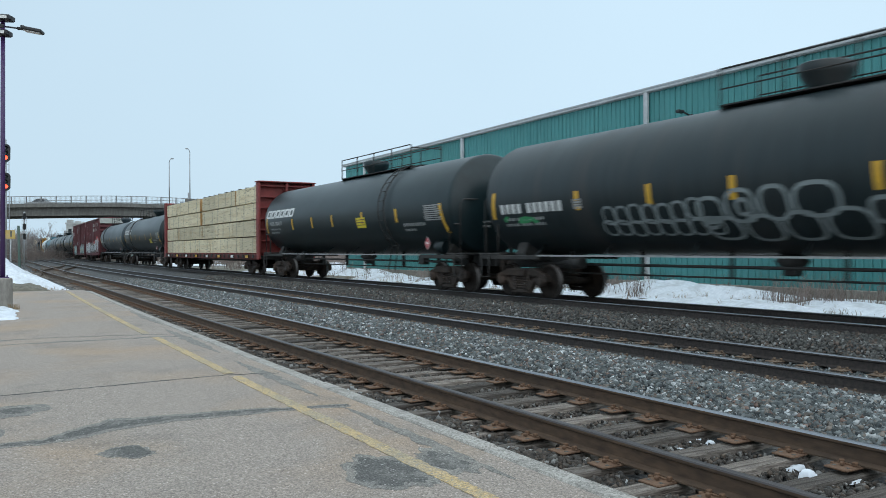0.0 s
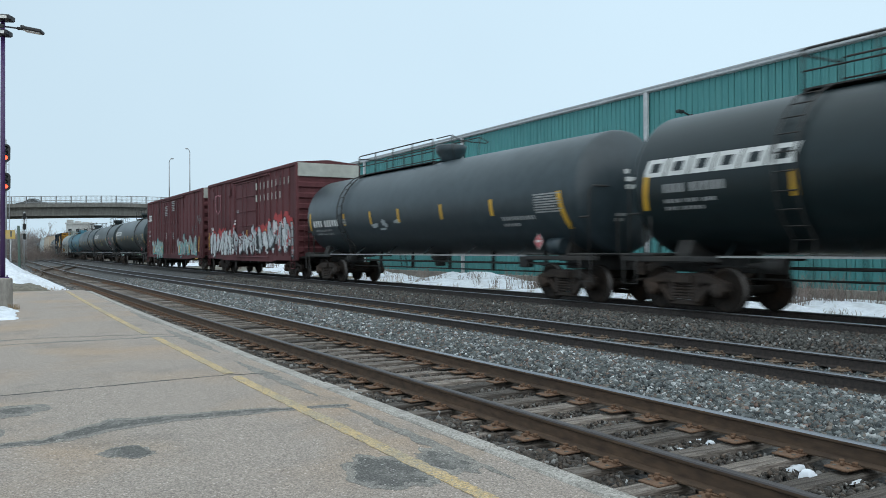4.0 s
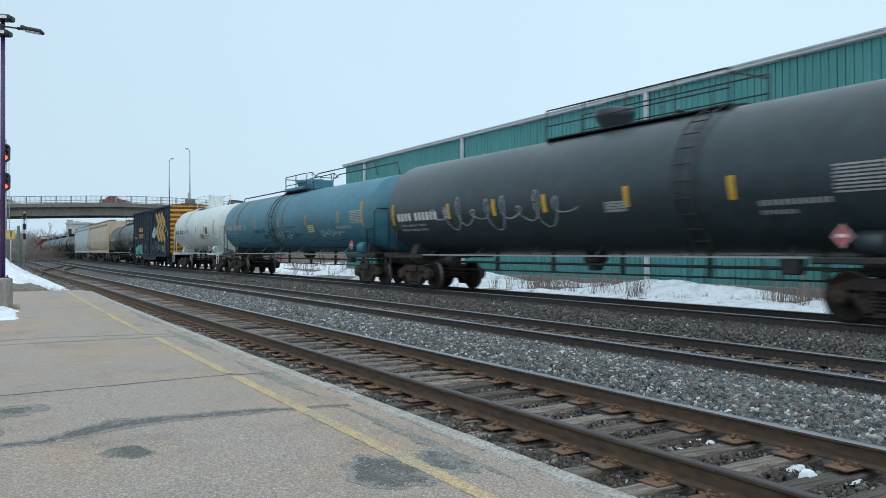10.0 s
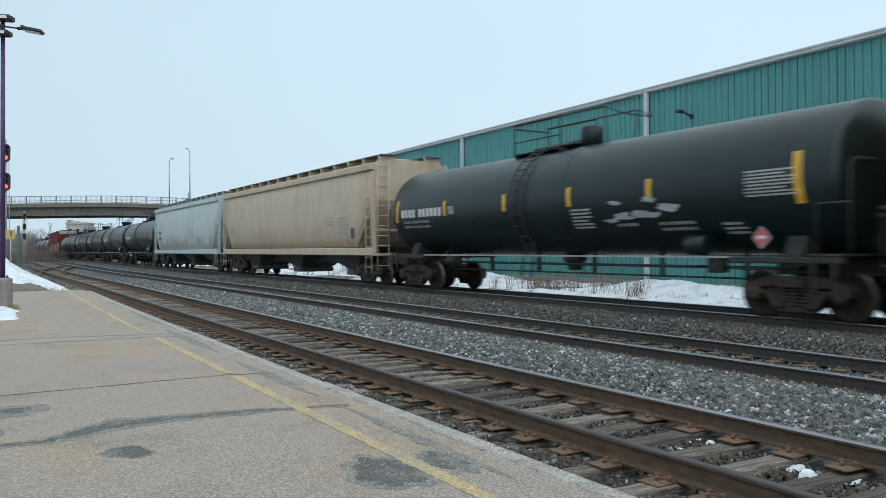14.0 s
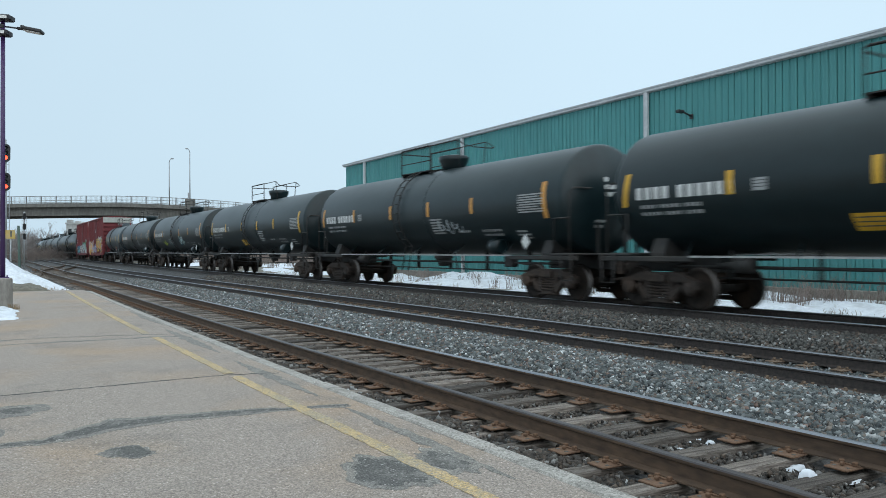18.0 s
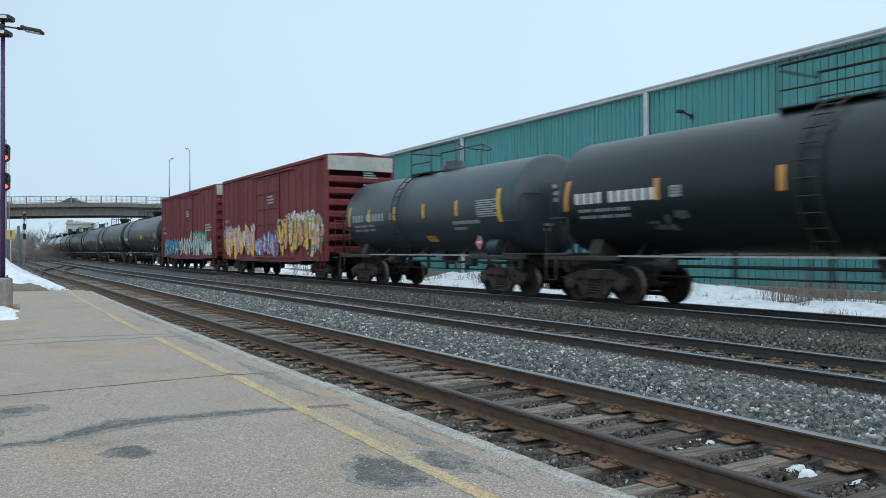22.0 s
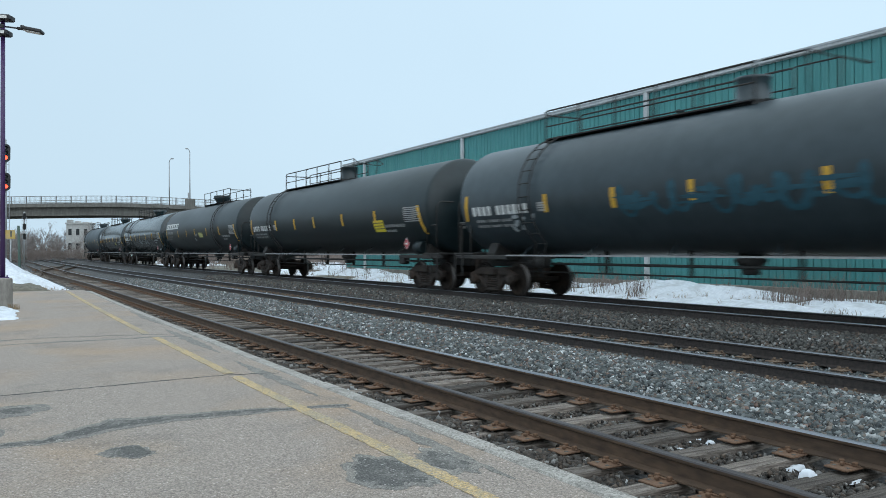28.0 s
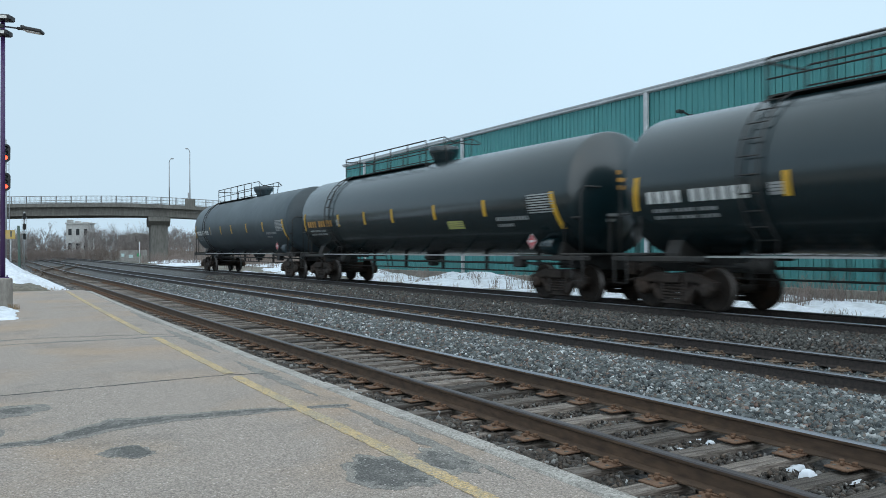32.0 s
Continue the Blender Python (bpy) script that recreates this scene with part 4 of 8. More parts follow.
def signal_mast(name, x, y, heads, top, lit, label, ground_z=-0.25, k0=1.0):
    t = thing(name, label, "railway signal", "railway signals", m=pose(x, y, ground_z))
    s = Shape()
    s.tube((0, 0.25, 0), (0, 0.25, top), 0.07, 10)
    s.box(-0.25, 0.25, 0.0, 0.5, -0.2, 0.25, 0, 0.03)
    part("mast", s, "grey_metal", t)
    s = Shape()
    for a in (-0.17, 0.17):
        s.tube((a + 0.02, 0.45, 0.2), (a + 0.02, 0.45, top - 0.4), 0.018, 6)
    for i in range(int((top - 0.6) / 0.3)):
        s.tube((-0.15, 0.45, 0.4 + 0.3 * i), (0.19, 0.45, 0.4 + 0.3 * i), 0.012, 5)
    part("ladder", s, "grey_metal", t)
    for z in heads:
        s = Shape()
        out = [(0.25 * k0 * math.cos(a), (0.27 if math.sin(a) >= 0 else -0.27) * k0 + 0.25 * k0 * math.sin(a)) for a in (2 * math.pi * k / 24 for k in range(24))]
        s.prism([(px, z + pz) for px, pz in out], "y", 0.02, 0.06)
        s.box(-0.14 * k0, 0.14 * k0, 0.062, 0.26, z - 0.40 * k0, z + 0.40 * k0, 0, 0.03)
        h = part("signal_head", s, "dark_metal", t)
        for k, dz in enumerate((0.27 * k0, 0.0, -0.27 * k0)):
            s = Shape()
            on = lit and k == 2
            s.turned([(-0.012, 0.11 * k0), (-0.03, 0.08 * k0), (-0.035, 0.02)], "y", (0, 0.03, z + dz), 16)
            part("lens", s, "signal_red" if on else "lens_off", h, "glowing red lens" if on else "")
            s = Shape()
            arc = [(0.125 * k0 * math.cos(a), z + dz + 0.125 * k0 * math.sin(a)) for a in (math.pi * k2 / 10 for k2 in range(11))]
            arc2 = [(0.115 * k0 * math.cos(a), z + dz + 0.115 * k0 * math.sin(a)) for a in (math.pi * k2 / 10 for k2 in range(10, -1, -1))]
            s.prism(arc + arc2, "y", -0.22 * k0, 0.019)
            part("visor", s, "dark_metal", h)
    return t



signal_mast("signal_mast", 1.85, 51.2, (7.32, 5.70), 8.1, True, "tall railway signal with two heads showing red")
signal_mast("signal_mast", 3.98, 73.2, (4.62, 3.78, 2.98), 5.0, False, "distant dark railway signal with three heads", k0=0.5)



def sign_and_posts():
    t = thing("trackside_sign", "yellow rectangular sign on a steel post", "sign", m=pose(2.0, 49.0, -0.25))
    s = Shape()
    s.tube((0, 0, 0), (0, 0, 2.9), 0.035, 8)
    part("post", s, "grey_metal", t)
    s = Shape()
    s.box(-0.40, 0.22, -0.05, -0.037, 2.45, 2.92, 0, 0.004)
    part("panel", s, "sign_yellow", t)
    s = Shape()
    s.box(-0.02, 0.05, -0.058, -0.0505, 2.55, 2.9)
    part("mark", s, "dark_mark", t)
    f = thing("fence_post", "weathered green steel post beside the track", "post", m=pose(2.25, 45.2, -0.25))
    s = Shape()
    s.tube((0, 0, 0), (-0.06, 0, 3.05), 0.06, 8)
    part("post", s, "green_post", f)


sign_and_posts()


def mound(name, x0, x1, y0, y1, peak, label, seed, mat="snow", base=-0.25, n=26, tilt=None):
    """An irregular heap with a soft ragged foot."""
    s = Shape()
    for i in range(n + 1):
        for j in range(n + 1):
            u, v = i / n, j / n
            x, y = x0 + (x1 - x0) * u, y0 + (y1 - y0) * v
            e = min(u, 1 - u, v, 1 - v) * 2
            e = math.sqrt(max(0, min(1, e * 1.6)))
            h = tilt(u, v) if tilt else 1.0
            z = base - 0.05 + (peak * h * (0.75 + 0.5 * noise.noise(Vector((x * 0.8 + seed, y * 0.8, seed)))) + 0.10 * noise.noise(Vector((x * 3, y * 3, seed)))) * e
            s.v.append((x + 0.3 * noise.noise(Vector((y, seed, 1))), y + 0.2 * noise.noise(Vector((x, seed, 2))), z))
    for i in range(n):
        for j in range(n):
            a = i * (n + 1) + j
            s.face([a, a + 1, a + n + 2, a + n + 1], 0, True)
    tagged(part(name, s, mat), label, "snow", kind="stuff")


mound("snow_bank", -7, 4.05, 38.9, 46.8, 2.2, "dirty ploughed snow bank beyond the platform end", 3, tilt=lambda u, v: 0.06 + 0.94 * min(1, (1 - u) * 3.3) ** 0.6, n=40)
mound("snow_patch", -0.8, 1.05, 20.6, 24.4, 0.22, "small patch of old snow by the lamp base", 5, base=PLAT_Z + 0.02)
mound("dead_grass_bank", -7, 3.1, 35.25, 40.2, 0.92, "low bank of bare soil and dead grass at the platform end", 8, mat="earth")


def snow_strip():
    """Old snow between the train's track and the warehouse."""
    s = Shape()
    ys = [4 + 0.5 * i for i in range(136)]
    us = [i / 22 for i in range(23)]
    for y in ys:
        for u in us:
            wob = 0.5 * noise.noise(Vector((y * 0.25, 7, 0)))
            x = 17.9 + wob + u * (6.6 + 0.8 * noise.noise(Vector((y * 0.2, 2, 5))) - wob)
            e = min(1, min(u, 1 - u) * 6)
            hole = noise.noise(Vector((x * 0.35, y * 0.16, 9))) - 0.05 - (0.25 if y > 38 else 0)
            z = lerp(PROFILE, x) + (0.10 + 0.14 * noise.noise(Vector((x * 0.9, y * 0.5, 4))) + 0.10 * noise.noise(Vector((x * 2.6, y * 1.7, 4)))) * e + min(0.12, hole * 0.6) + 0.05
            bank = max(0.0, u - 0.45) * (1.0 if y > 24 else 0.0 if y < 16 else (y - 16) / 8)
            s.v.append((x, y, z + bank * (0.50 + 0.5 * noise.noise(Vector((x * 0.7, y * 0.45, 14)))) - 0.45 * max(0.0, noise.noise(Vector((x * 0.9, y * 0.6, 23))) - 0.12)))
    n = len(us)
    for i in range(len(ys) - 1):
        for j in range(n - 1):
            s.face([i * n + j, i * n + j + 1, (i + 1) * n + j + 1, (i + 1) * n + j], 0, True)
    tagged(part("snow", s, "snow"), "strip of old patchy snow along the warehouse", "snow", kind="stuff")


snow_strip()


def twigs(name, spots, mat, label, category, height, count, seed, spread=0.5, thick=0.006, forks=3):
    """Bare stems with side twigs, thin tapering blades of three sides."""
    r = random.Random(seed)
    s = Shape()

    def blade(p, q, t):
        b = len(s.v)
        s.v += [(p[0] - t, p[1], p[2]), (p[0] + t, p[1] - t, p[2]), (p[0], p[1] + t, p[2]), q]
        s.face([b, b + 1, b + 3])
        s.face([b + 1, b + 2, b + 3])
        s.face([b + 2, b, b + 3])
    for x, y, z in spots:
        big = r.uniform(0.5, 1.0)
        for _ in range(count):
            h = height * big * r.uniform(0.4, 1.0)
            a, lean = r.uniform(0, 6.28), r.uniform(0.05, spread)
            bx, by = x + r.uniform(-0.22, 0.22) * height ** 0.5, y + r.uniform(-0.22, 0.22) * height ** 0.5
            tip = (bx + math.cos(a) * lean * h, by + math.sin(a) * lean * h, z + h)
            t = thick * r.uniform(0.7, 1.4)
            blade((bx, by, z), tip, t)
            for _f in range(forks):
                k = r.uniform(0.3, 0.8)
                p = (bx + (tip[0] - bx) * k, by + (tip[1] - by) * k, z + h * k)
                c, g = r.uniform(0, 6.28), h * r.uniform(0.15, 0.4)
                blade(p, (p[0] + math.cos(c) * g * 0.7, p[1] + math.sin(c) * g * 0.7, p[2] + g), t * 0.6)
    tagged(part(name, s, mat), label, category, kind="stuff")


r0 = random.Random(21)
twigs("dry_weeds", [(r0.uniform(18.2, 24.5), r0.uniform(7, 60), -0.3) for _ in range(210)], "dry_grass", "dead brown weeds poking out of the snow", "weeds", 0.46, 6, 31, 0.95, 0.005)
twigs("bare_shrubs", [(r0.uniform(20.5, 24.4), r0.choice([r0.uniform(13, 17), r0.uniform(20, 30), r0.uniform(25, 34), r0.uniform(33, 62)]), -0.25) for _ in range(120)], "twig", "bare reddish shrubs along the warehouse", "shrubs", 1.2, 12, 32, 0.4, 0.007)
twigs("dry_weeds", [(r0.uniform(-6, 3.6), r0.uniform(35.4, 37.5), -0.2) for _ in range(90)], "dry_grass", "dead grass at the end of the platform", "grass", 0.3, 10, 33, 0.6, 0.006)
twigs("bare_shrubs", [(r0.uniform(21, 62), r0.uniform(72, 128), -0.3) for _ in range(700)], "twig", "bare brown brush beside the tracks near the bridge", "shrubs", 2.3, 10, 34, 0.4, 0.011, 4)
twigs("bare_shrubs", [(r0.uniform(-5, 80), r0.uniform(150, 215), -0.3) for _ in range(1500)], "twig", "bare brown brush beyond the bridge", "shrubs", 4.0, 9, 35, 0.55, 0.010, 5)
mound("snow_patch", 22.5, 31, 112, 123, 0.5, "patch of old snow beside the bridge pier", 12, base=-0.2)
mound("snow_patch", 19.5, 26, 92, 102, 0.35, "thin old snow beside the tracks", 13, base=-0.2)
mound("snow_patch", 26, 60, 62, 92, 0.5, "wide patch of old snow behind the warehouse end", 14, base=-0.2)


def bare_tree(s, x, y, z, h, r, deep=3, thick=0.012):
    """A leafless tree: limbs that fork upwards into fine twigs."""
    def limb(p, d, ln, rad, depth):
        q = p + d * ln
        s.tube(p, q, rad, 3 if depth > 1 else 5, 0, rad * 0.6, cap=False)
        if depth >= deep:
            return
        for _ in range(r.randint(4, 6)):
            a = Vector((r.uniform(-1, 1), r.uniform(-1, 1), r.uniform(0.0, 1.1)))
            limb(p + d * ln * r.uniform(0.35, 1.0), (d * 0.75 + a * 0.8).normalized(), ln * r.uniform(0.42, 0.8), rad * r.uniform(0.4, 0.6), depth + 1)
    limb(Vector((x, y, z)), Vector((r.uniform(-0.1, 0.1), r.uniform(-0.1, 0.1), 1)).normalized(), h * r.uniform(0.26, 0.42), h * thick, 0)


def woods():
    r = random.Random(77)
    # trees that can be told apart, behind the bridge
    for k in range(17):
        px = -0.53 + 0.0205 * k + r.uniform(-0.006, 0.006)
        d = r.uniform(165, 225)
        p = BRY * d + BRX * (px * d)
        t = thing("bare_tree", "leafless grey-brown tree beyond the bridge", "tree", "bare trees beyond the bridge", m=pose(p.x, p.y, -0.3))
        s = Shape()
        bare_tree(s, 0, 0, 0, r.uniform(6.0, 13.0), r, 4, 0.013)
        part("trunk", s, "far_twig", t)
    # a thicket close behind the bridge
    s = Shape()
    for k in range(46):
        px = r.uniform(-0.452, -0.345) if k < 34 else r.uniform(-0.53, -0.455)
        d = r.uniform(150, 178)
        p = BRY * d + BRX * (px * d)
        bare_tree(s, p.x, p.y, -0.3, r.uniform(6.5, 9.5) if k < 34 else r.uniform(4.0, 6.5), r, 4, 0.009)
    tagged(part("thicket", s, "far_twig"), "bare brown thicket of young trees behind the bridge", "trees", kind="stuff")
    # far woods, one mass of crossing limbs
    s = Shape()
    for k in range(430):
        px = -0.60 + 0.42 * r.random()
        d = r.uniform(235, 420)
        p = BRY * d + BRX * (px * d)
        bare_tree(s, p.x, p.y, -0.3, r.uniform(7, 15) * d / 300, r, 3, 0.014)
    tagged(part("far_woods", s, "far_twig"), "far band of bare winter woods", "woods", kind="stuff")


woods()


def far_house(px, d, w, h, deep, label, flat=True, mat="pale_wall"):
    p = BRY * d + BRX * (px * d)
    t = thing("far_building", label, "building", "far buildings beyond the bridge", m=Matrix.Translation((p.x, p.y, -0.3)) @ BRIDGE.to_3x3().to_4x4())
    s = Shape()
    s.box(-w / 2, w / 2, 0, deep, 0, h * 0.86, 0, 0.05)
    part("wall", s, mat, t)
    s = Shape()
    if flat:
        s.box(-w / 2 - 0.2, w / 2 + 0.2, -0.2, deep + 0.2, h * 0.86, h * 0.9, 0, 0.05)
        for k in range(3):
            s.box(-w / 2 + w * (k + 0.1) / 3, -w / 2 + w * (k + 0.75) / 3, -0.15, 1, h * 0.9, h * (0.97, 0.935, 0.915)[k], 0, 0.05)
    else:
        s.prism([(-w / 2 - 0.3, h * 0.86), (0, h), (w / 2 + 0.3, h * 0.86)], "y", -0.3, deep)
    part("roof", s, mat, t)
    for i in range(3):
        for j in range(2):
            s = Shape()
            x = -w / 2 + w * (i + 0.5) / 3
            z = h * (0.22 + 0.36 * j)
            s.box(x - w * 0.07, x + w * 0.07, -0.06, 0.03, z, z + h * 0.16, 1)
            s.box(x - w * 0.085, x + w * 0.085, -0.03, 0.02, z - 0.12, z)
            part("window", s, [mat, "dark_glass"], t)


far_house(-0.458, 205, 6.0, 10.2, 3, "old pale stained building with an uneven roofline beyond the bridge", True, "pale_wall")
far_house(-0.385, 300, 13, 8.6, 6, "low grey building far off among the trees", False, "old_wall")


def low_wall():
    """A pale wall with paint on it, and a white post, beyond the bridge."""
    t = thing("low_wall", "low pale concrete wall with green paint marks", "wall", m=Matrix.Translation((23.1, 136.0, -0.3)) @ BRIDGE.to_3x3().to_4x4())
    s = Shape()
    s.box(-2.4, 2.0, 0, 0.3, 0, 1.9, 0, 0.04)
    part("wall", s, "old_wall", t)
    for x, w, z in ((-2.1, 0.5, 0.9), (-0.9, 0.7, 0.7), (0.4, 0.6, 0.9)):
        s = Shape()
        s.box(x, x + w, -0.012, -0.004, z, z + 0.5)
        part("paint_mark", s, "g_green" if x > 0 else "g_pale", t)
    f = thing("marker_post", "white marker post beside the tracks", "post", m=pose(23.0, 131.0, -0.3))
    s = Shape()
    s.tube((0, 0, 0), (0, 0, 3.2), 0.07, 8)
    part("post", s, "trim", f)


low_wall()
twigs("weed_tuft", [(1.05, 24.35, PLAT_Z), (1.09, 24.33, PLAT_Z)], "dry_grass", "tuft of dead weeds by the lamp base", "weeds", 0.26, 16, 41, 0.45, 0.008)

# ---- the freight train ----
# A car's own space: -x faces the platform, +y is its rear, z = 0 is the top of rail.
WHEEL_R = 0.457


def wheelset_mesh():
    s = Shape()
    for d in (-1, 1):
        prof = [(0.68, 0.12), (0.685, 0.40), (0.68, WHEEL_R + 0.025), (0.71, WHEEL_R + 0.025), (0.715, WHEEL_R), (0.82, WHEEL_R - 0.006), (0.822, 0.39), (0.79, 0.36), (0.78, 0.16), (0.84, 0.13), (0.84, 0.085), (1.05, 0.085)]
        b = len(s.f)
        s.turned([(a * d, r) for a, r in prof], "x", (0, 0, 0), 28)
        for i in range(b, len(s.f)):
            if (i - b) // 28 in (4,):
                s.m[i] = 1
    s.tube((-0.7, 0, 0), (0.7, 0, 0), 0.09, 12)
    return s.mesh("wheelset", ["wheel", "tread"])


def side_frame_mesh():
    s = Shape()
    h = 0.07
    top = [(-1.12, 0.62), (-1.12, 0.46), (-0.72, 0.44), (-0.60, 0.55), (-0.34, 0.66), (0.34, 0.66), (0.60, 0.55), (0.72, 0.44), (1.12, 0.46), (1.12, 0.62), (0.55, 0.80), (-0.55, 0.80)]
    s.prism(top, "x", -h, h)
    for d in (-1, 1):
        s.prism([(d * 0.74, 0.60), (d * 0.60, 0.62), (d * 0.22, 0.20), (d * 0.38, 0.16)], "x", -h, h)
        s.box(-h * 0.9, h * 0.9, d * 0.34 - 0.06, d * 0.34 + 0.06, 0.22, 0.68)
        s.turned([(-0.13, 0.05), (-0.125, 0.13), (-0.02, 0.15), (0.06, 0.15)], "x", (0, d * 0.89, WHEEL_R), 14)
        s.box(-h * 0.8, h * 0.9, d * 0.89 - 0.19, d * 0.89 + 0.19, 0.57, 0.66, 0, 0.02)
    s.box(-h, h, -0.42, 0.42, 0.13, 0.24, 0, 0.02)
    for y in (-0.2, 0.0, 0.2):
        for k in range(5):
            s.turned([(0, 0.075), (0.03, 0.095), (0.06, 0.075)], "z", (-0.02, y, 0.25 + 0.066 * k), 8)
    s.box(-0.17, h, -0.27, 0.27, 0.58, 0.78, 0, 0.03)
    return s.mesh("side_frame", ["truck"])


def bolster_mesh():
    s = Shape()
    s.box(-0.95, 0.95, -0.22, 0.22, 0.55, 0.80, 0, 0.03)
    s.tube((0, 0, 0.8), (0, 0, 1.0), 0.25, 12)
    for d in (-1, 1):
        s.box(-0.62, 0.62, d * 0.42 - 0.06, d * 0.42 + 0.06, 0.40, 0.56, 0, 0.02)
    return s.mesh("truck", ["truck"])


WHEELSET, SIDE_FRAME, BOLSTER = wheelset_mesh(), side_frame_mesh(), bolster_mesh()
ROLLING = []          # (car's index, truck offset, wheelset)


def trucks(car, tc, index):
    for y in (tc, -tc):
        t = part("truck", BOLSTER, [], car, m=pose(0, y, 0))
        for x, turn in ((-1.02, 0), (1.02, 180)):
            part("side_frame", SIDE_FRAME, [], t, m=pose(x, 0, 0, 0, 0, turn))
        for d in (-0.89, 0.89):
            w = part("wheelset", WHEELSET, [], t, m=pose(0, d, WHEEL_R))
            ROLLING.append((index, w, d))


def coupler_mesh():
    s = Shape()
    s.box(-0.09, 0.09, -0.75, 0.0, 0.78, 0.96, 0, 0.03)
    s.prism([(-0.16, -0.62), (-0.10, -0.98), (0.03, -1.02), (0.02, -0.86), (0.17, -0.80), (0.16, -0.62)], "z", 0.70, 1.02)
    s.path([(0.25, 0.1, 0.75), (0.28, -0.4, 0.62), (0.2, -0.85, 0.55)], 0.03)
    return s.mesh("coupler", ["truck"])


COUPLER = coupler_mesh()


def couplers(car, end):
    part("coupler", COUPLER, [], car, m=pose(0, -end, 0))
    part("coupler", COUPLER, [], car, m=pose(0, end, 0, 0, 0, 180))


# ---- markings laid on a car's side: a place is (along, up), along grows toward the front ----
def on_tank(R, zc):
    return lambda a, u, e: (-(R + e) * math.cos(u / R), -a, zc + (R + e) * math.sin(u / R))


def on_wall(hw, z0, door=None):
    """door: the stretch along which a door stands proud; paint elsewhere lies over the side posts."""
    lift = lambda a: 0.0 if door is None else (0.10 if door[0] - 0.05 < a < door[1] + 0.05 else 0.058)
    return lambda a, u, e: (-hw - e - lift(a), -a, z0 + u)


def head_depth(r, R):
    """How far a tank head lies back from its crown at radius r: a dish with a tight knuckle."""
    k = max(0.0, (r / R - 0.945) / 0.055)
    return 1.9 * R - math.sqrt(3.61 * R * R - r * r) + 0.10 * (1 - math.sqrt(max(0.0, 1 - k * k)))


def on_head(R, zc, y):
    """The front head of a tank: a is across."""
    return lambda a, u, e: (a, -(y - head_depth(min(R, math.hypot(a, u)), R) + e), zc + u)


def quad(s, P, a0, a1, u0, u1, e=0.006, mat=0, n=4, skew=0.0):
    b = len(s.v)
    for i in range(n + 1):
        u = u0 + (u1 - u0) * i / n
        s.v += [P(a0 + skew * i / n, u, e), P(a1 + skew * i / n, u, e)]
    for i in range(n):
        s.face([b + 2 * i, b + 2 * i + 1, b + 2 * i + 3, b + 2 * i + 2], mat)


def blob(s, P, ca, cu, pts, e, mat):
    """A star-shaped patch round (ca, cu)."""
    n = len(pts)
    b = len(s.v)
    s.v.append(P(ca, cu, e))
    for k in (0.5, 1.0):
        s.v += [P(ca + x * k, cu + y * k, e) for x, y in pts]
    for i in range(n):
        j = (i + 1) % n
        s.face([b, b + 1 + i, b + 1 + j], mat)
        s.face([b + 1 + i, b + 1 + n + i, b + 1 + n + j, b + 1 + j], mat)


def bars(car, P, a, u, words, h=0.26, mat="white_mark", gap=0.12, block=0.2):
    """A line of writing that cannot be read or must not be: blocks of its size."""
    s = Shape()
    for n in words:
        for _ in range(n):
            quad(s, P, a, a + block * 0.66, u, u + h, 0.006, 0, 2)
            a += block
        a += gap
    tagged(part("lettering", s, mat, car), kind="stuff")


def data_block(car, P, a, u, w, h, rows=7, mat="grey_mark"):
    s = Shape()
    for k in range(rows):
        z = u + h * k / rows
        quad(s, P, a + (0.0 if k % 3 else 0.03), a + w * (1 - 0.18 * (k % 4 == 2)), z, z + h / rows * 0.55, 0.006, 0, 1)
    tagged(part("data_panel", s, mat, car), kind="stuff")


def stripe(car, P, a, u0, u1, w=0.13, mat="reflector", skew=0.0):
    s = Shape()
    quad(s, P, a - w / 2, a + w / 2, u0, u1, 0.007, 0, 6, skew)
    part("reflective_stripe", s, mat, car)


def decal(car, P, a0, a1, u0, u1, mat, name="decal"):
    s = Shape()
    quad(s, P, a0, a1, u0, u1, 0.007, 0, 4)
    for k in range(3):
        z = u0 + (u1 - u0) * (0.25 + 0.25 * k)
        quad(s, P, a0 + 0.06 * (a1 - a0), a1 - 0.06 * (a1 - a0), z, z + (u1 - u0) * 0.07, 0.010, 1, 1)
    part(name, s, [mat, "dark_mark"], car)


def block_logo(car, P, a, u, w, h, mat="white_mark", n=6):
    """A row of bold leaning square rings: a maker's mark as plain shapes."""
    cw = w / n
    t = cw * 0.26
    for k in range(n):
        s = Shape()
        x0, x1 = a + k * cw, a + (k + 0.92) * cw
        Q = lambda p, q, e: P(p + 0.30 * (q - u), q, e)
        quad(s, Q, x0, x0 + t, u, u + h, 0.006, 0, 4)
        quad(s, Q, x1 - t, x1, u, u + h, 0.006, 0, 4)
        quad(s, Q, x0 + t, x1 - t, u + h * 0.76, u + h, 0.006, 0, 1)
        quad(s, Q, x0 + t, x1 - t, u, u + h * 0.24, 0.006, 0, 1)
        part("maker_mark", s, mat, car)


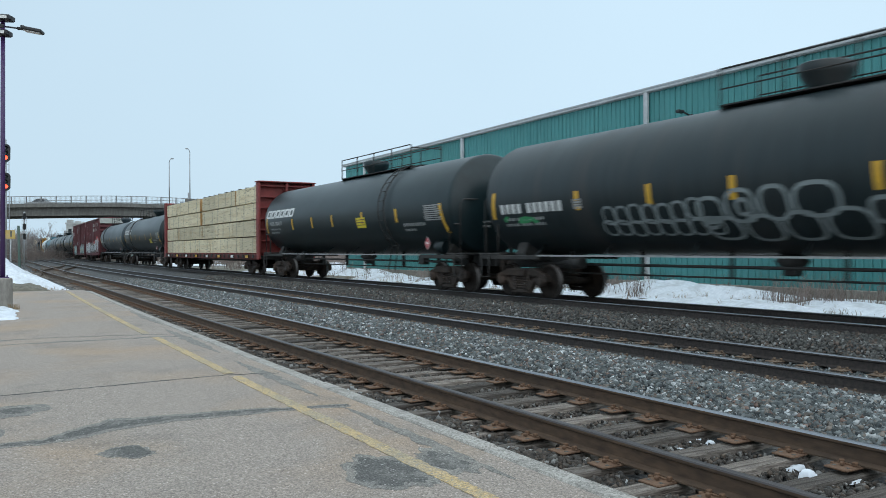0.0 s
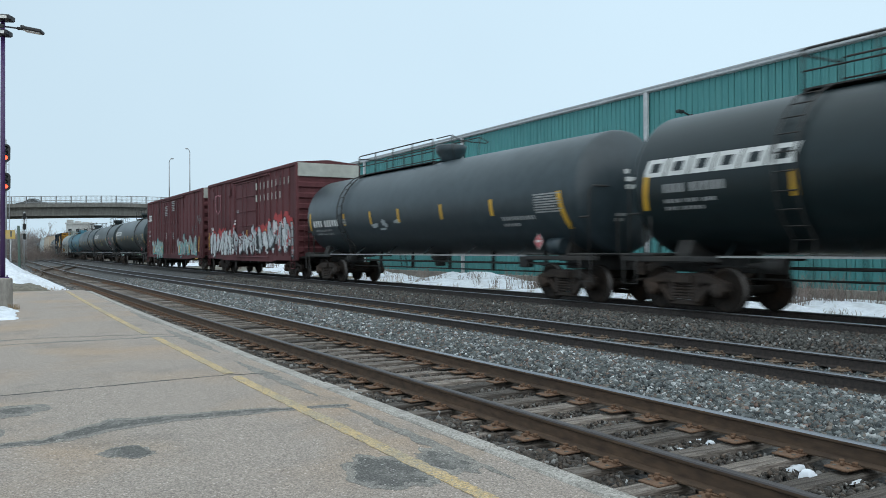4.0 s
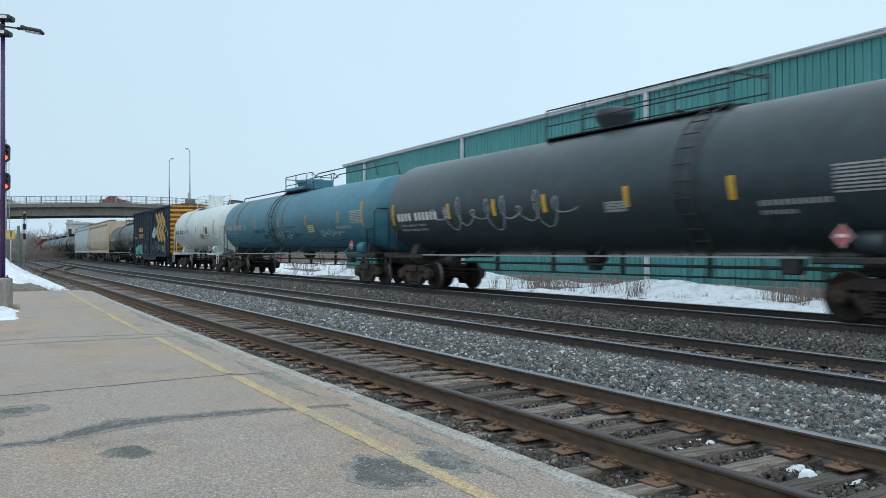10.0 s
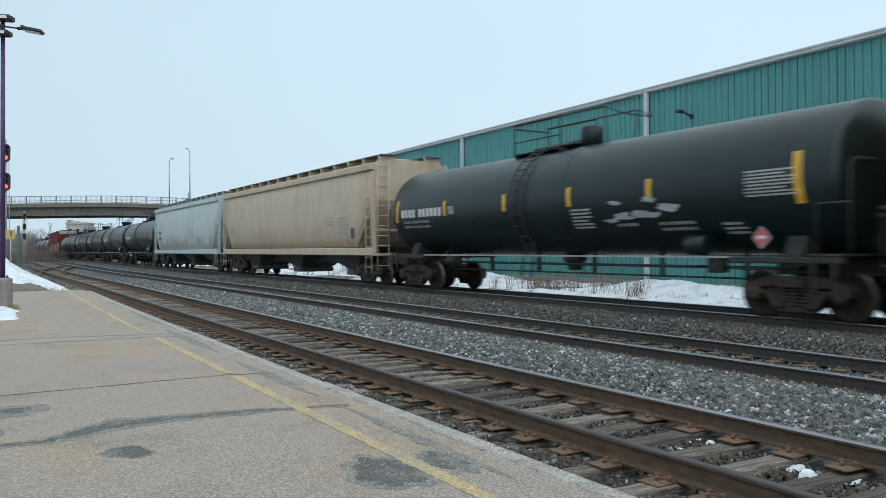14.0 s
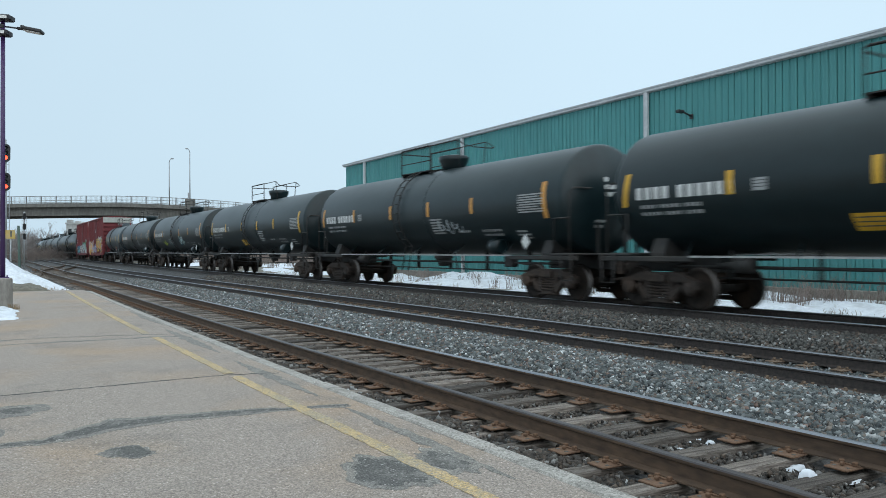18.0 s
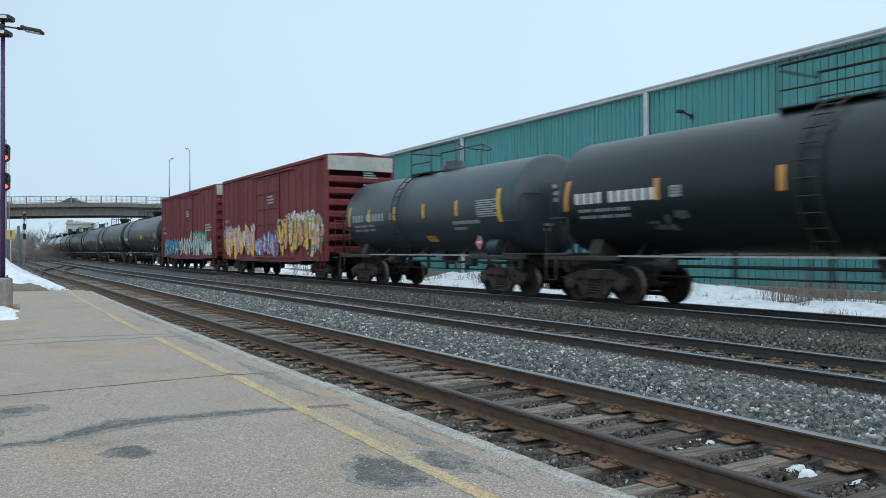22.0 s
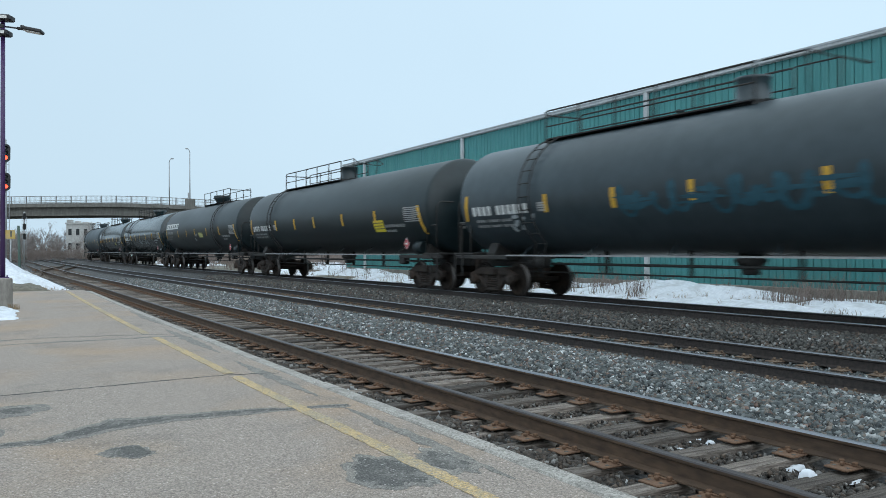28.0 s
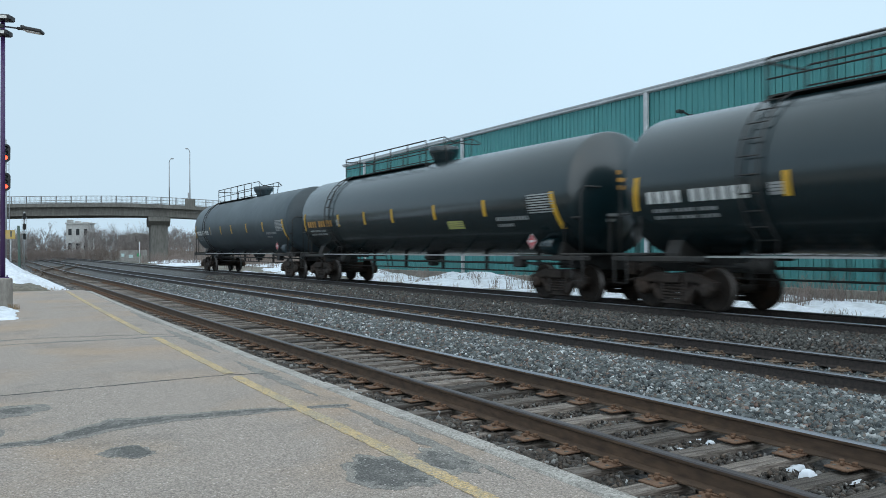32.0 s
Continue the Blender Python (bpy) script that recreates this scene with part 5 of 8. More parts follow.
def band(s, P, pts, w, e, mat):
    """A thick stroke through the points, with blunt round ends and joints."""
    for (x0, y0), (x1, y1) in zip(pts, pts[1:]):
        d = math.hypot(x1 - x0, y1 - y0) + 1e-6
        steps = max(1, int(d / 0.35))
        nx, ny = -(y1 - y0) / d * w / 2, (x1 - x0) / d * w / 2
        b = len(s.v)
        for i in range(steps + 1):
            x, y = x0 + (x1 - x0) * i / steps, y0 + (y1 - y0) * i / steps
            s.v += [P(x + nx, y + ny, e), P(x - nx, y - ny, e)]
        for i in range(steps):
            s.face([b + 2 * i, b + 2 * i + 1, b + 2 * i + 3, b + 2 * i + 2], mat)
    for q, (x, y) in enumerate(pts):
        blob(s, P, x, y, [(w / 2 * math.cos(t), w / 2 * math.sin(t)) for t in (math.pi * k / 4 + 0.39 for k in range(8))], e + 0.0002 * (q % 2 + 1), mat)


def graffiti(car, P, a0, a1, u0, u1, n, fills, line="g_black", seed=1, glow_mat=None, accents=(), label="spray-painted graffiti", shade=None):
    """Fat interlocking forms: a cloud behind, a cast edge, an outline, a fill, then strokes of other colours."""
    r = random.Random(seed)
    accents = list(accents) or list(fills)
    shade = shade or line
    mats = [line] + list(fills) + accents + [glow_mat or line, shade]
    s = Shape()
    w, h = (a1 - a0) / n, u1 - u0
    th = min(w * 0.56, h * 0.34)
    jag = lambda rx, ry, k=13: [(rx * q * math.cos(t), ry * q * math.sin(t)) for t, q in ((2 * math.pi * i / k, r.uniform(0.7, 1.15)) for i in range(k))]
    if glow_mat:
        for i in range(n * 2):
            blob(s, P, a0 + (i + 0.5) * w / 2, u0 + h * r.uniform(0.6, 0.82), jag(w * r.uniform(0.35, 0.6), h * r.uniform(0.2, 0.34)), 0.0040 + 0.0001 * i, len(mats) - 2)
    # a ragged ground of fill colours, so that little of the wall shows between the forms
    for i in range(n * 3):
        m = 1 + r.randrange(len(fills)) if r.random() < 0.6 else 1 + len(fills) + r.randrange(len(accents))
        blob(s, P, a0 + (i + 0.5) * w / 3, u0 + h * r.uniform(0.25, 0.7), jag(w * r.uniform(0.2, 0.4), h * r.uniform(0.15, 0.28)), 0.0085 + 0.0001 * i, m)
    for i in range(n):
        x0 = a0 + i * w + th * 0.4
        ww = max(w - th * 0.8, w * 0.45) * r.uniform(0.9, 1.15)
        y0, y1 = u0 + th * 0.55 + r.uniform(0, 0.06) * h, u1 - th * 0.55 - r.uniform(0, 0.16) * h
        lean = r.uniform(-0.12, 0.22) * ww
        form = [(r.uniform(-0.25, 1.25), 2.0 * ((k + r.uniform(-0.3, 0.3)) % 4) / 3.2) for k in (0, 3, 1, 2, 3, 0)[r.randrange(2):r.randrange(4, 7)]]
        pts = [(x0 + q[0] * ww + lean * (q[1] - 1) + r.uniform(-0.06, 0.06) * w, y0 + (y1 - y0) * q[1] / 2 + r.uniform(-0.03, 0.03) * h) for q in form]
        e = 0.013 + 0.0035 * (i % 2)
        f = 1 + (i % len(fills))
        band(s, P, [(x + th * 0.22, y - th * 0.18) for x, y in pts], th * 1.05, e, len(mats) - 1)
        band(s, P, pts, th * 1.10, e + 0.0008, 0)
        band(s, P, pts, th * 0.84, e + 0.0016, f)
        # second colours laid along parts of the strokes
        for (xa, ya), (xb, yb) in zip(pts, pts[1:]):
            for _ in range(r.randint(1, 2)):
                c, d = sorted((r.uniform(0, 1), r.uniform(0, 1)))
                m = 1 + len(fills) + r.randrange(len(accents))
                ox, oy = r.uniform(-0.14, 0.14) * th, r.uniform(-0.14, 0.14) * th
                band(s, P, [(xa + (xb - xa) * c + ox, ya + (yb - ya) * c + oy), (xa + (xb - xa) * d + ox, ya + (yb - ya) * d + oy)], th * r.uniform(0.25, 0.5), e + 0.0024, m)
        for _ in range(4):
            k = r.randrange(len(pts))
            blob(s, P, pts[k][0] + r.uniform(-0.5, 0.5) * th, pts[k][1] + r.uniform(-0.5, 0.5) * th, jag(th * r.uniform(0.12, 0.3), th * r.uniform(0.12, 0.3), 9), e + 0.0031, 1 + len(fills) + r.randrange(len(accents)))
    part("graffiti", s, mats, car, label)


def hoops(car, P, rings, mat, w=0.07, label="faded silver outline graffiti"):
    """Hollow loops sprayed in outline only. rings: (along, up, half width, half height)."""
    s = Shape()
    k = 20
    for q, (a, u, rx, ry) in enumerate(rings):
        b = len(s.v)
        for i in range(k):
            t = 2 * math.pi * i / k
            c, d = math.cos(t), math.sin(t)
            g = (abs(c) ** 2.8 + abs(d) ** 2.8) ** (-1 / 2.8)
            for o in (0.5, -0.5):
                s.v.append(P(a + (rx * g + o * w) * c, u + (ry * g + o * w) * d, 0.007 + 0.0005 * q))
        for i in range(k):
            j = (i + 1) % k
            s.face([b + 2 * i, b + 2 * i + 1, b + 2 * j + 1, b + 2 * j])
    part("graffiti", s, mat, car, label)


def scrawl(car, P, a0, a1, u0, u1, mat, seed, loops=6, w=0.05, label="loose spray-painted scrawl"):
    """A running line of loops."""
    r = random.Random(seed)
    s = Shape()
    pts = []
    n = loops * 10
    for i in range(n + 1):
        t = i / n
        ph = 2 * math.pi * loops * t
        pts.append((a0 + (a1 - a0) * t + 0.35 * (a1 - a0) / loops * math.cos(ph), (u0 + u1) / 2 + (u1 - u0) / 2 * math.sin(ph) * (0.6 + 0.4 * math.sin(ph * 0.37 + seed))))
    for (x0, y0), (x1, y1) in zip(pts, pts[1:]):
        d = math.hypot(x1 - x0, y1 - y0) + 1e-6
        k = w * r.uniform(0.35, 0.6)
        nx, ny = -(y1 - y0) / d * k, (x1 - x0) / d * k
        b = len(s.v)
        s.v += [P(x0 + nx, y0 + ny, 0.007), P(x0 - nx, y0 - ny, 0.007), P(x1 - nx, y1 - ny, 0.007), P(x1 + nx, y1 + ny, 0.007)]
        s.face([b, b + 1, b + 2, b + 3])
    part("graffiti", s, mat, car, label)


def smear(car, P, a0, a1, u0, u1, mat, seed, n=9, label="smudged spray paint"):
    r = random.Random(seed)
    s = Shape()
    for _ in range(n):
        ca, cu = r.uniform(a0, a1), r.uniform(u0, u1)
        rx, ry = (a1 - a0) / n * r.uniform(0.4, 1.4), (u1 - u0) * r.uniform(0.08, 0.3)
        tilt = r.uniform(-0.8, 0.8)
        pts = []
        for k in range(14):
            t = 2 * math.pi * k / 14
            q = r.uniform(0.55, 1.1)
            x, y = rx * q * math.cos(t), ry * q * math.sin(t)
            pts.append((x + y * tilt, y))
        blob(s, P, ca, cu, pts, 0.006 + 0.0004 * _, 0)
    tagged(part("graffiti", s, mat, car, label), kind="stuff")


# ---- tank cars ----
def tank_shell_mesh(L, R, head, name, mat, rings=()):
    s = Shape()
    n = 48
    # ellipse head, then the barrel with faint weld rings
    left = [(-L / 2 + head_depth(r, R), r) for r in [R * q for q in (0.02, 0.25, 0.45, 0.62, 0.77, 0.88, 0.945, 0.965, 0.982, 0.994, 1.0)]]
    mid = [(-L / 4, R), (0.0, R), (L / 4, R)]
    right = [(-y, r) for y, r in reversed(left)]
    s.turned(left + mid + right, "y", (0, 0, 0), n)
    for y, w in rings:
        s.turned([(y - w / 2, R), (y - w / 2, R + 0.007), (y + w / 2, R + 0.007), (y + w / 2, R)], "y", (0, 0, 0), n)
    return s.mesh(name, [mat])


TANK_TRUCK = 1.40          # from a tank's end to the middle of its truck


def rung_mesh(mat):
    s = Shape()
    s.tube((0, -0.22, 0), (0, 0.22, 0), 0.015, 5)
    return s.mesh("rung", [mat])


RUNG = {m: rung_mesh(m) for m in ("frame_black", "tank_white", "tank_blue")}


def tank_car(index, L, pitch, mat, R=1.5, zc=2.82, style="long", label="", extras="frame_black", flip=1):
    """A tank on two saddles, with top platform, dome, ladder, end decks and railings."""
    car = thing("tank_car", label, "tank car", "cars of the freight train")
    rings = ((-0.9, 0.04),) if style == "ring" else ()
    shell = part("tank", tank_shell_mesh(L, R, 0.62 if style != "blue" else 0.7, "tank", mat, rings), [], car, m=pose(0, 0, zc))
    tc = L / 2 - TANK_TRUCK
    end = pitch / 2
    top = zc + R
    for d in (-1, 1):
        s = Shape()
        y = d * tc
        s.prism([(-1.10, 1.02), (1.10, 1.02), (1.10, 1.22), (0.95, zc - math.sqrt(R * R - 0.95 ** 2) + 0.03), (0.4, zc - R + 0.06), (-0.4, zc - R + 0.06), (-0.95, zc - math.sqrt(R * R - 0.95 ** 2) + 0.03), (-1.10, 1.22)], "y", y - 0.2, y + 0.2)
        part("saddle", s, extras, car)
        s = Shape()
        y0, y1 = sorted((d * (tc - 1.0), d * (end - 0.45)))
        s.box(-0.22, 0.22, y0, y1, 0.80, 1.16, 0, 0.02)
        part("end_sill", s, extras, car)
        s = Shape()
        s.box(-1.42, 1.42, min(d * (L / 2 - 0.9), d * (end - 0.42)), max(d * (L / 2 - 0.9), d * (end - 0.42)), 1.165, 1.22, 0, 0.012)
        part("end_deck", s, extras, car)
        s = Shape()
        s.box(-1.42, -1.30, min(d * (tc - 1.2), d * (end - 0.42)), max(d * (tc - 1.2), d * (end - 0.42)), 1.04, 1.16, 0, 0.02)
        part("side_sill", s, extras, car)
        s = Shape()
        s.box(1.30, 1.42, min(d * (tc - 1.2), d * (end - 0.42)), max(d * (tc - 1.2), d * (end - 0.42)), 1.04, 1.16, 0, 0.02)
        part("side_sill", s, extras, car)
        # end railing, an upright frame in front of the head
        s = Shape()
        ye = d * (L / 2 - 0.12)
        hz = 2.85
        s.path([(-1.38, ye, 1.2), (-1.38, ye, hz - 0.15), (-1.25, ye, hz), (1.25, ye, hz), (1.38, ye, hz - 0.15), (1.38, ye, 1.2)], 0.024, 8)
        for x in (-0.45, 0.45):
            s.box(x - 0.045, x + 0.045, ye - 0.02, ye + 0.02, 1.2, hz - 0.02, 0, 0.01)
        s.path([(-1.38, d * (L / 2 - 0.75), 1.2), (-1.38, d * (L / 2 - 0.75), 2.1), (-1.38, ye, 2.1)], 0.026, 6)
        part("end_railing", s, extras if style != "white" else mat, car)
        # corner step
        for x in (-1.45, 1.45):
            s = Shape()
            s.path([(x, d * (end - 0.55), 1.2), (x, d * (end - 0.55), 0.55), (x, d * (end - 0.95), 0.55), (x, d * (end - 0.95), 1.2)], 0.022, 6)
            part("corner_step", s, extras, car)
    # running rail and brake rods below the tank
    for x in (-1.40, 1.40):
        s = Shape()
        s.box(x - 0.03, x + 0.03, -(tc - 1.2), tc - 1.2, 1.135, 1.175)
        part("running_rail", s, "grey_mark" if style != "white" else mat, car)
        s = Shape()
        k = -(tc - 1.6)
        while k < tc - 0.5:
            s.tube((x, k, 1.15), (x * 0.62, k + 0.25, zc - math.sqrt(R * R - (0.62 * x) ** 2)), 0.022, 5)
            k += 2.6
        tagged(part("rail_bracket", s, mat, car), kind="stuff")
    s = Shape()
    s.tube((-0.55, -tc, 0.93), (-0.55, tc, 0.93), 0.035, 6)
    s.tube((-0.45, -tc + 0.5, 0.70), (-0.45, tc - 0.5, 0.70), 0.022, 6)
    for k in range(6):
        y = -tc + 1.5 + (2 * tc - 3) * k / 5
        s.box(-0.56, -0.44, y - 0.015, y + 0.015, 0.68, 1.3)
    part("brake_pipe", s, "frame_black", car)
    s = Shape()
    s.turned([(-0.25, 0.18), (-0.22, 0.22), (0.22, 0.22), (0.25, 0.18)], "y", (-1.12, -tc + 0.2 if style != "ring" else -tc + 2.2, 1.40), 14)
    part("air_reservoir", s, extras if style == "white" else mat, car)
    s = Shape()
    s.turned([(-0.32, 0.10), (-0.30, 0.16), (0.10, 0.16), (0.13, 0.08), (0.55, 0.035)], "y", (-0.85, tc - 2.0, 0.98), 12)
    s.box(-0.98, -0.72, tc - 2.25, tc - 1.95, 1.0, 1.16, 0, 0.02)
    part("brake_cylinder", s, "frame_black", car)
    s = Shape()
    s.box(-0.95, -0.70, -tc + 1.75, -tc + 2.15, 0.82, 1.14, 0, 0.03)
    s.path([(-0.85, -tc + 1.75, 0.95), (-0.85, -tc + 1.2, 0.90), (-0.70, -tc + 0.9, 0.93)], 0.025)
    part("brake_valve", s, "frame_black", car)
    s = Shape()
    if style in ("ring", "long"):
        s.turned([(0.0, 0.22), (-0.15, 0.34), (-0.32, 0.2)], "z", (0, 0.2, zc - R + 0.03), 14)
        s.box(-0.15, 0.15, 0.05, 0.35, zc - R - 0.42, zc - R - 0.25, 0, 0.03)
    else:
        s.turned([(0.0, 0.3), (-0.2, 0.3), (-0.36, 0.15)], "z", (0, 0, zc - R + 0.03), 14)
    part("outlet", s, extras, car)
    # top fittings
    if style == "long":
        y_dome, plat, loop = (0.55, (-1.45, 4.6), None) if index in (0, 1, 7, 8, 9, 28) else (0.12 if index in (26, 27) else -0.55, (-0.4, 6.3 if index >= 26 else 5.5), (-2.0, -0.5))
    elif style == "ring":
        y_dome, plat, loop = -0.5, (0.05, 2.1), (-2.1, 2.1)
    elif style == "blue":
        y_dome, plat, loop = 0.25, (-1.2, 1.6), (-2.2, -1.2)
    elif style == "white":
        y_dome, plat, loop = -0.1, (0.2, 2.3), (-2.2, 0.1)
    else:
        y_dome, plat, loop = -0.3, (0.2, 1.6), (-1.7, 1.6)
    turned = pose(0, 0, 0, 0, 0, 0 if flip > 0 else 180)
    s = Shape()
    if index == 13:
        s.turned([(-0.12, 0.30), (0.46, 0.30), (0.50, 0.27), (0.505, 0.1)], "z", (0, y_dome, top), 20)
        s.box(-0.5, 0.5, y_dome + 0.2, y_dome + 1.9, top + 0.005, top + 0.10, 0, 0.03)
    elif style == "ring" and index > 16:
        s.turned([(-0.10, 0.40), (0.10, 0.42), (0.26, 0.50), (0.40, 0.52), (0.43, 0.46), (0.47, 0.2)], "z", (0, y_dome, top), 20)
    elif style in ("ring",):
        s.turned([(-0.12, 0.52), (0.54, 0.52), (0.57, 0.49), (0.575, 0.2)], "z", (0, y_dome, top), 20)
    elif style in ("white",):
        s.turned([(-0.12, 0.62), (0.06, 0.62), (0.08, 0.46), (0.72, 0.46), (0.74, 0.44)], "z", (0, y_dome, top), 20)
    elif index in (26, 27):
        s.turned([(-0.10, 0.40), (0.08, 0.40), (0.10, 0.35), (0.50, 0.35), (0.53, 0.38), (0.57, 0.36), (0.58, 0.1)], "z", (0, y_dome, top), 20)
    elif style == "short":
        s.turned([(-0.12, 0.45), (0.12, 0.45), (0.14, 0.35), (0.30, 0.35), (0.34, 0.2)], "z", (0, y_dome, top), 20)
    else:
        s.turned([(-0.10, 0.34), (0.10, 0.36), (0.30, 0.50), (0.50, 0.54), (0.54, 0.46)], "z", (0, y_dome, top), 20)
    part("dome", s, mat if style != "white" else "tank_white", car, "round top housing", turned)
    if style == "blue":
        s = Shape()
        for x in (-0.5, 0.5):
            s.path([(x, L / 2 - 1.2, top - 0.05), (x, L / 2 - 1.3, top + 0.10), (x, 1.9, top + 0.12), (x, 1.7, top + 0.0)], 0.03, 6)
            s.path([(x, -1.9, top + 0.5), (x, -2.4, top + 0.62), (x, -L / 2 + 1.9, top + 0.62), (x, -L / 2 + 1.6, top + 0.05)], 0.024, 6)
        part("hand_rail", s, "frame_black", car)
        s = Shape()
        s.box(-0.72, 0.72, -1.05, 1.55, top + 0.02, top + 0.16, 0, 0.02)
        s.box(-0.45, 0.45, -1.9, -1.25, top - 0.05, top + 0.40, 0, 0.04)
        s.box(-0.38, 0.38, -0.95, -0.30, top + 0.16, top + 0.52, 0, 0.05)
        part("valve_box", s, mat, car, "blue steel platform box with valve housings")
    s = Shape()
    a, b = plat
    for k in range(3):
        s.box(-0.60 + 0.42 * k, -0.24 + 0.42 * k, a, b, top - (0.03 if k != 1 else -0.02), top + (0.0 if k != 1 else 0.05))
    s.box(-0.62, 0.62, a, a + 0.05, top - 0.12, top - 0.032)
    s.box(-0.62, 0.62, b - 0.05, b, top - 0.12, top - 0.032)
    part("top_platform", s, extras if style != "white" else mat, car, "", turned)
    rail_mat = extras if style != "white" else mat
    z1 = top + (0.82 if style in ("ring", "short") else 0.74)
    s = Shape()
    for x in (-0.62, 0.62):
        n = max(2, int(round((b - a) / 1.45)) + 1)
        for k in range(n):
            y = a + (b - a) * k / (n - 1)
            s.tube((x, y, top - 0.06), (x, y, z1 - 0.01), 0.022, 6)
        s.path([(x, b, z1 - 0.06), (x, b - 0.06, z1), (x, a, z1)], 0.022, 6)
        s.tube((x, b, top + 0.32), (x, a, top + 0.32), 0.018, 6)
    s.tube((-0.62, b, z1 - 0.1), (0.62, b, z1 - 0.1), 0.022, 6)
    part("railing", s, rail_mat, car, "", turned)
    if loop:
        s = Shape()
        a, b = loop
        for x in (-0.55, 0.55):
            s.path([(x, b, z1), (x, a + 0.5, z1), (x, a, z1 - 0.22)], 0.018, 6)
        s.path([(-0.55, a, z1 - 0.22), (-0.3, a - 0.25, z1 - 0.3), (0.3, a - 0.25, z1 - 0.3), (0.55, a, z1 - 0.22)], 0.018, 6)
        s.tube((-0.55, a + 0.5, z1), (-0.45, a + 0.5, top - 0.12), 0.018, 6)
        s.tube((0.55, a + 0.5, z1), (0.45, a + 0.5, top - 0.12), 0.018, 6)
        part("safety_loop", s, rail_mat, car, "", turned)
    # ladder over the side
    yl = (plat[1] - 0.35 if style != "ring" else 0.9) * flip
    for x in (-1, 1):
        s = Shape()
        for dy in (-0.22, 0.22):
            pts = []
            for k in range(9):
                ph = radians(-50 + 120 * k / 8)
                pts.append((x * (R + 0.10) * math.cos(ph), yl + dy, zc + (R + 0.10) * math.sin(ph)))
            s.path([(pts[0][0] + x * 0.16, yl + dy, 0.6)] + pts, 0.022, 5)
        ladder = part("ladder", s, rail_mat, car)
        rung = RUNG[rail_mat]
        for k in range(11):
            ph = radians(-50 + 12 * k)
            part("rung", rung, [], ladder, m=pose(x * (R + 0.10) * math.cos(ph), yl, zc + (R + 0.10) * math.sin(ph)))
    couplers(car, end - 0.52)
    trucks(car, tc, index)
    return car


def placard(car, y, z=1.52, x=-1.46, mat="red_mark"):
    """A diamond placard in its holder: white rim, red field, white figures."""
    s = Shape()
    s.box(x - 0.01, x + 0.01, y - 0.12, y + 0.12, z - 0.12, z + 0.12, 0)
    p = part("placard", s, "frame_black", car)
    s = Shape()
    P = lambda a, u, e: (x - 0.012 - e, y - a, z + u)
    for r, e, k in ((0.195, 0.002, 1), (0.178, 0.006, 0)):
        blob(s, P, 0, 0, [(r, 0.0), (0.0, r * 1.1), (-r, 0.0), (0.0, -r * 1.1)], e, k)
    quad(s, P, -0.09, 0.09, -0.022, 0.038, 0.010, 1, 1)
    part("face", s, [mat, "white_mark"], p)


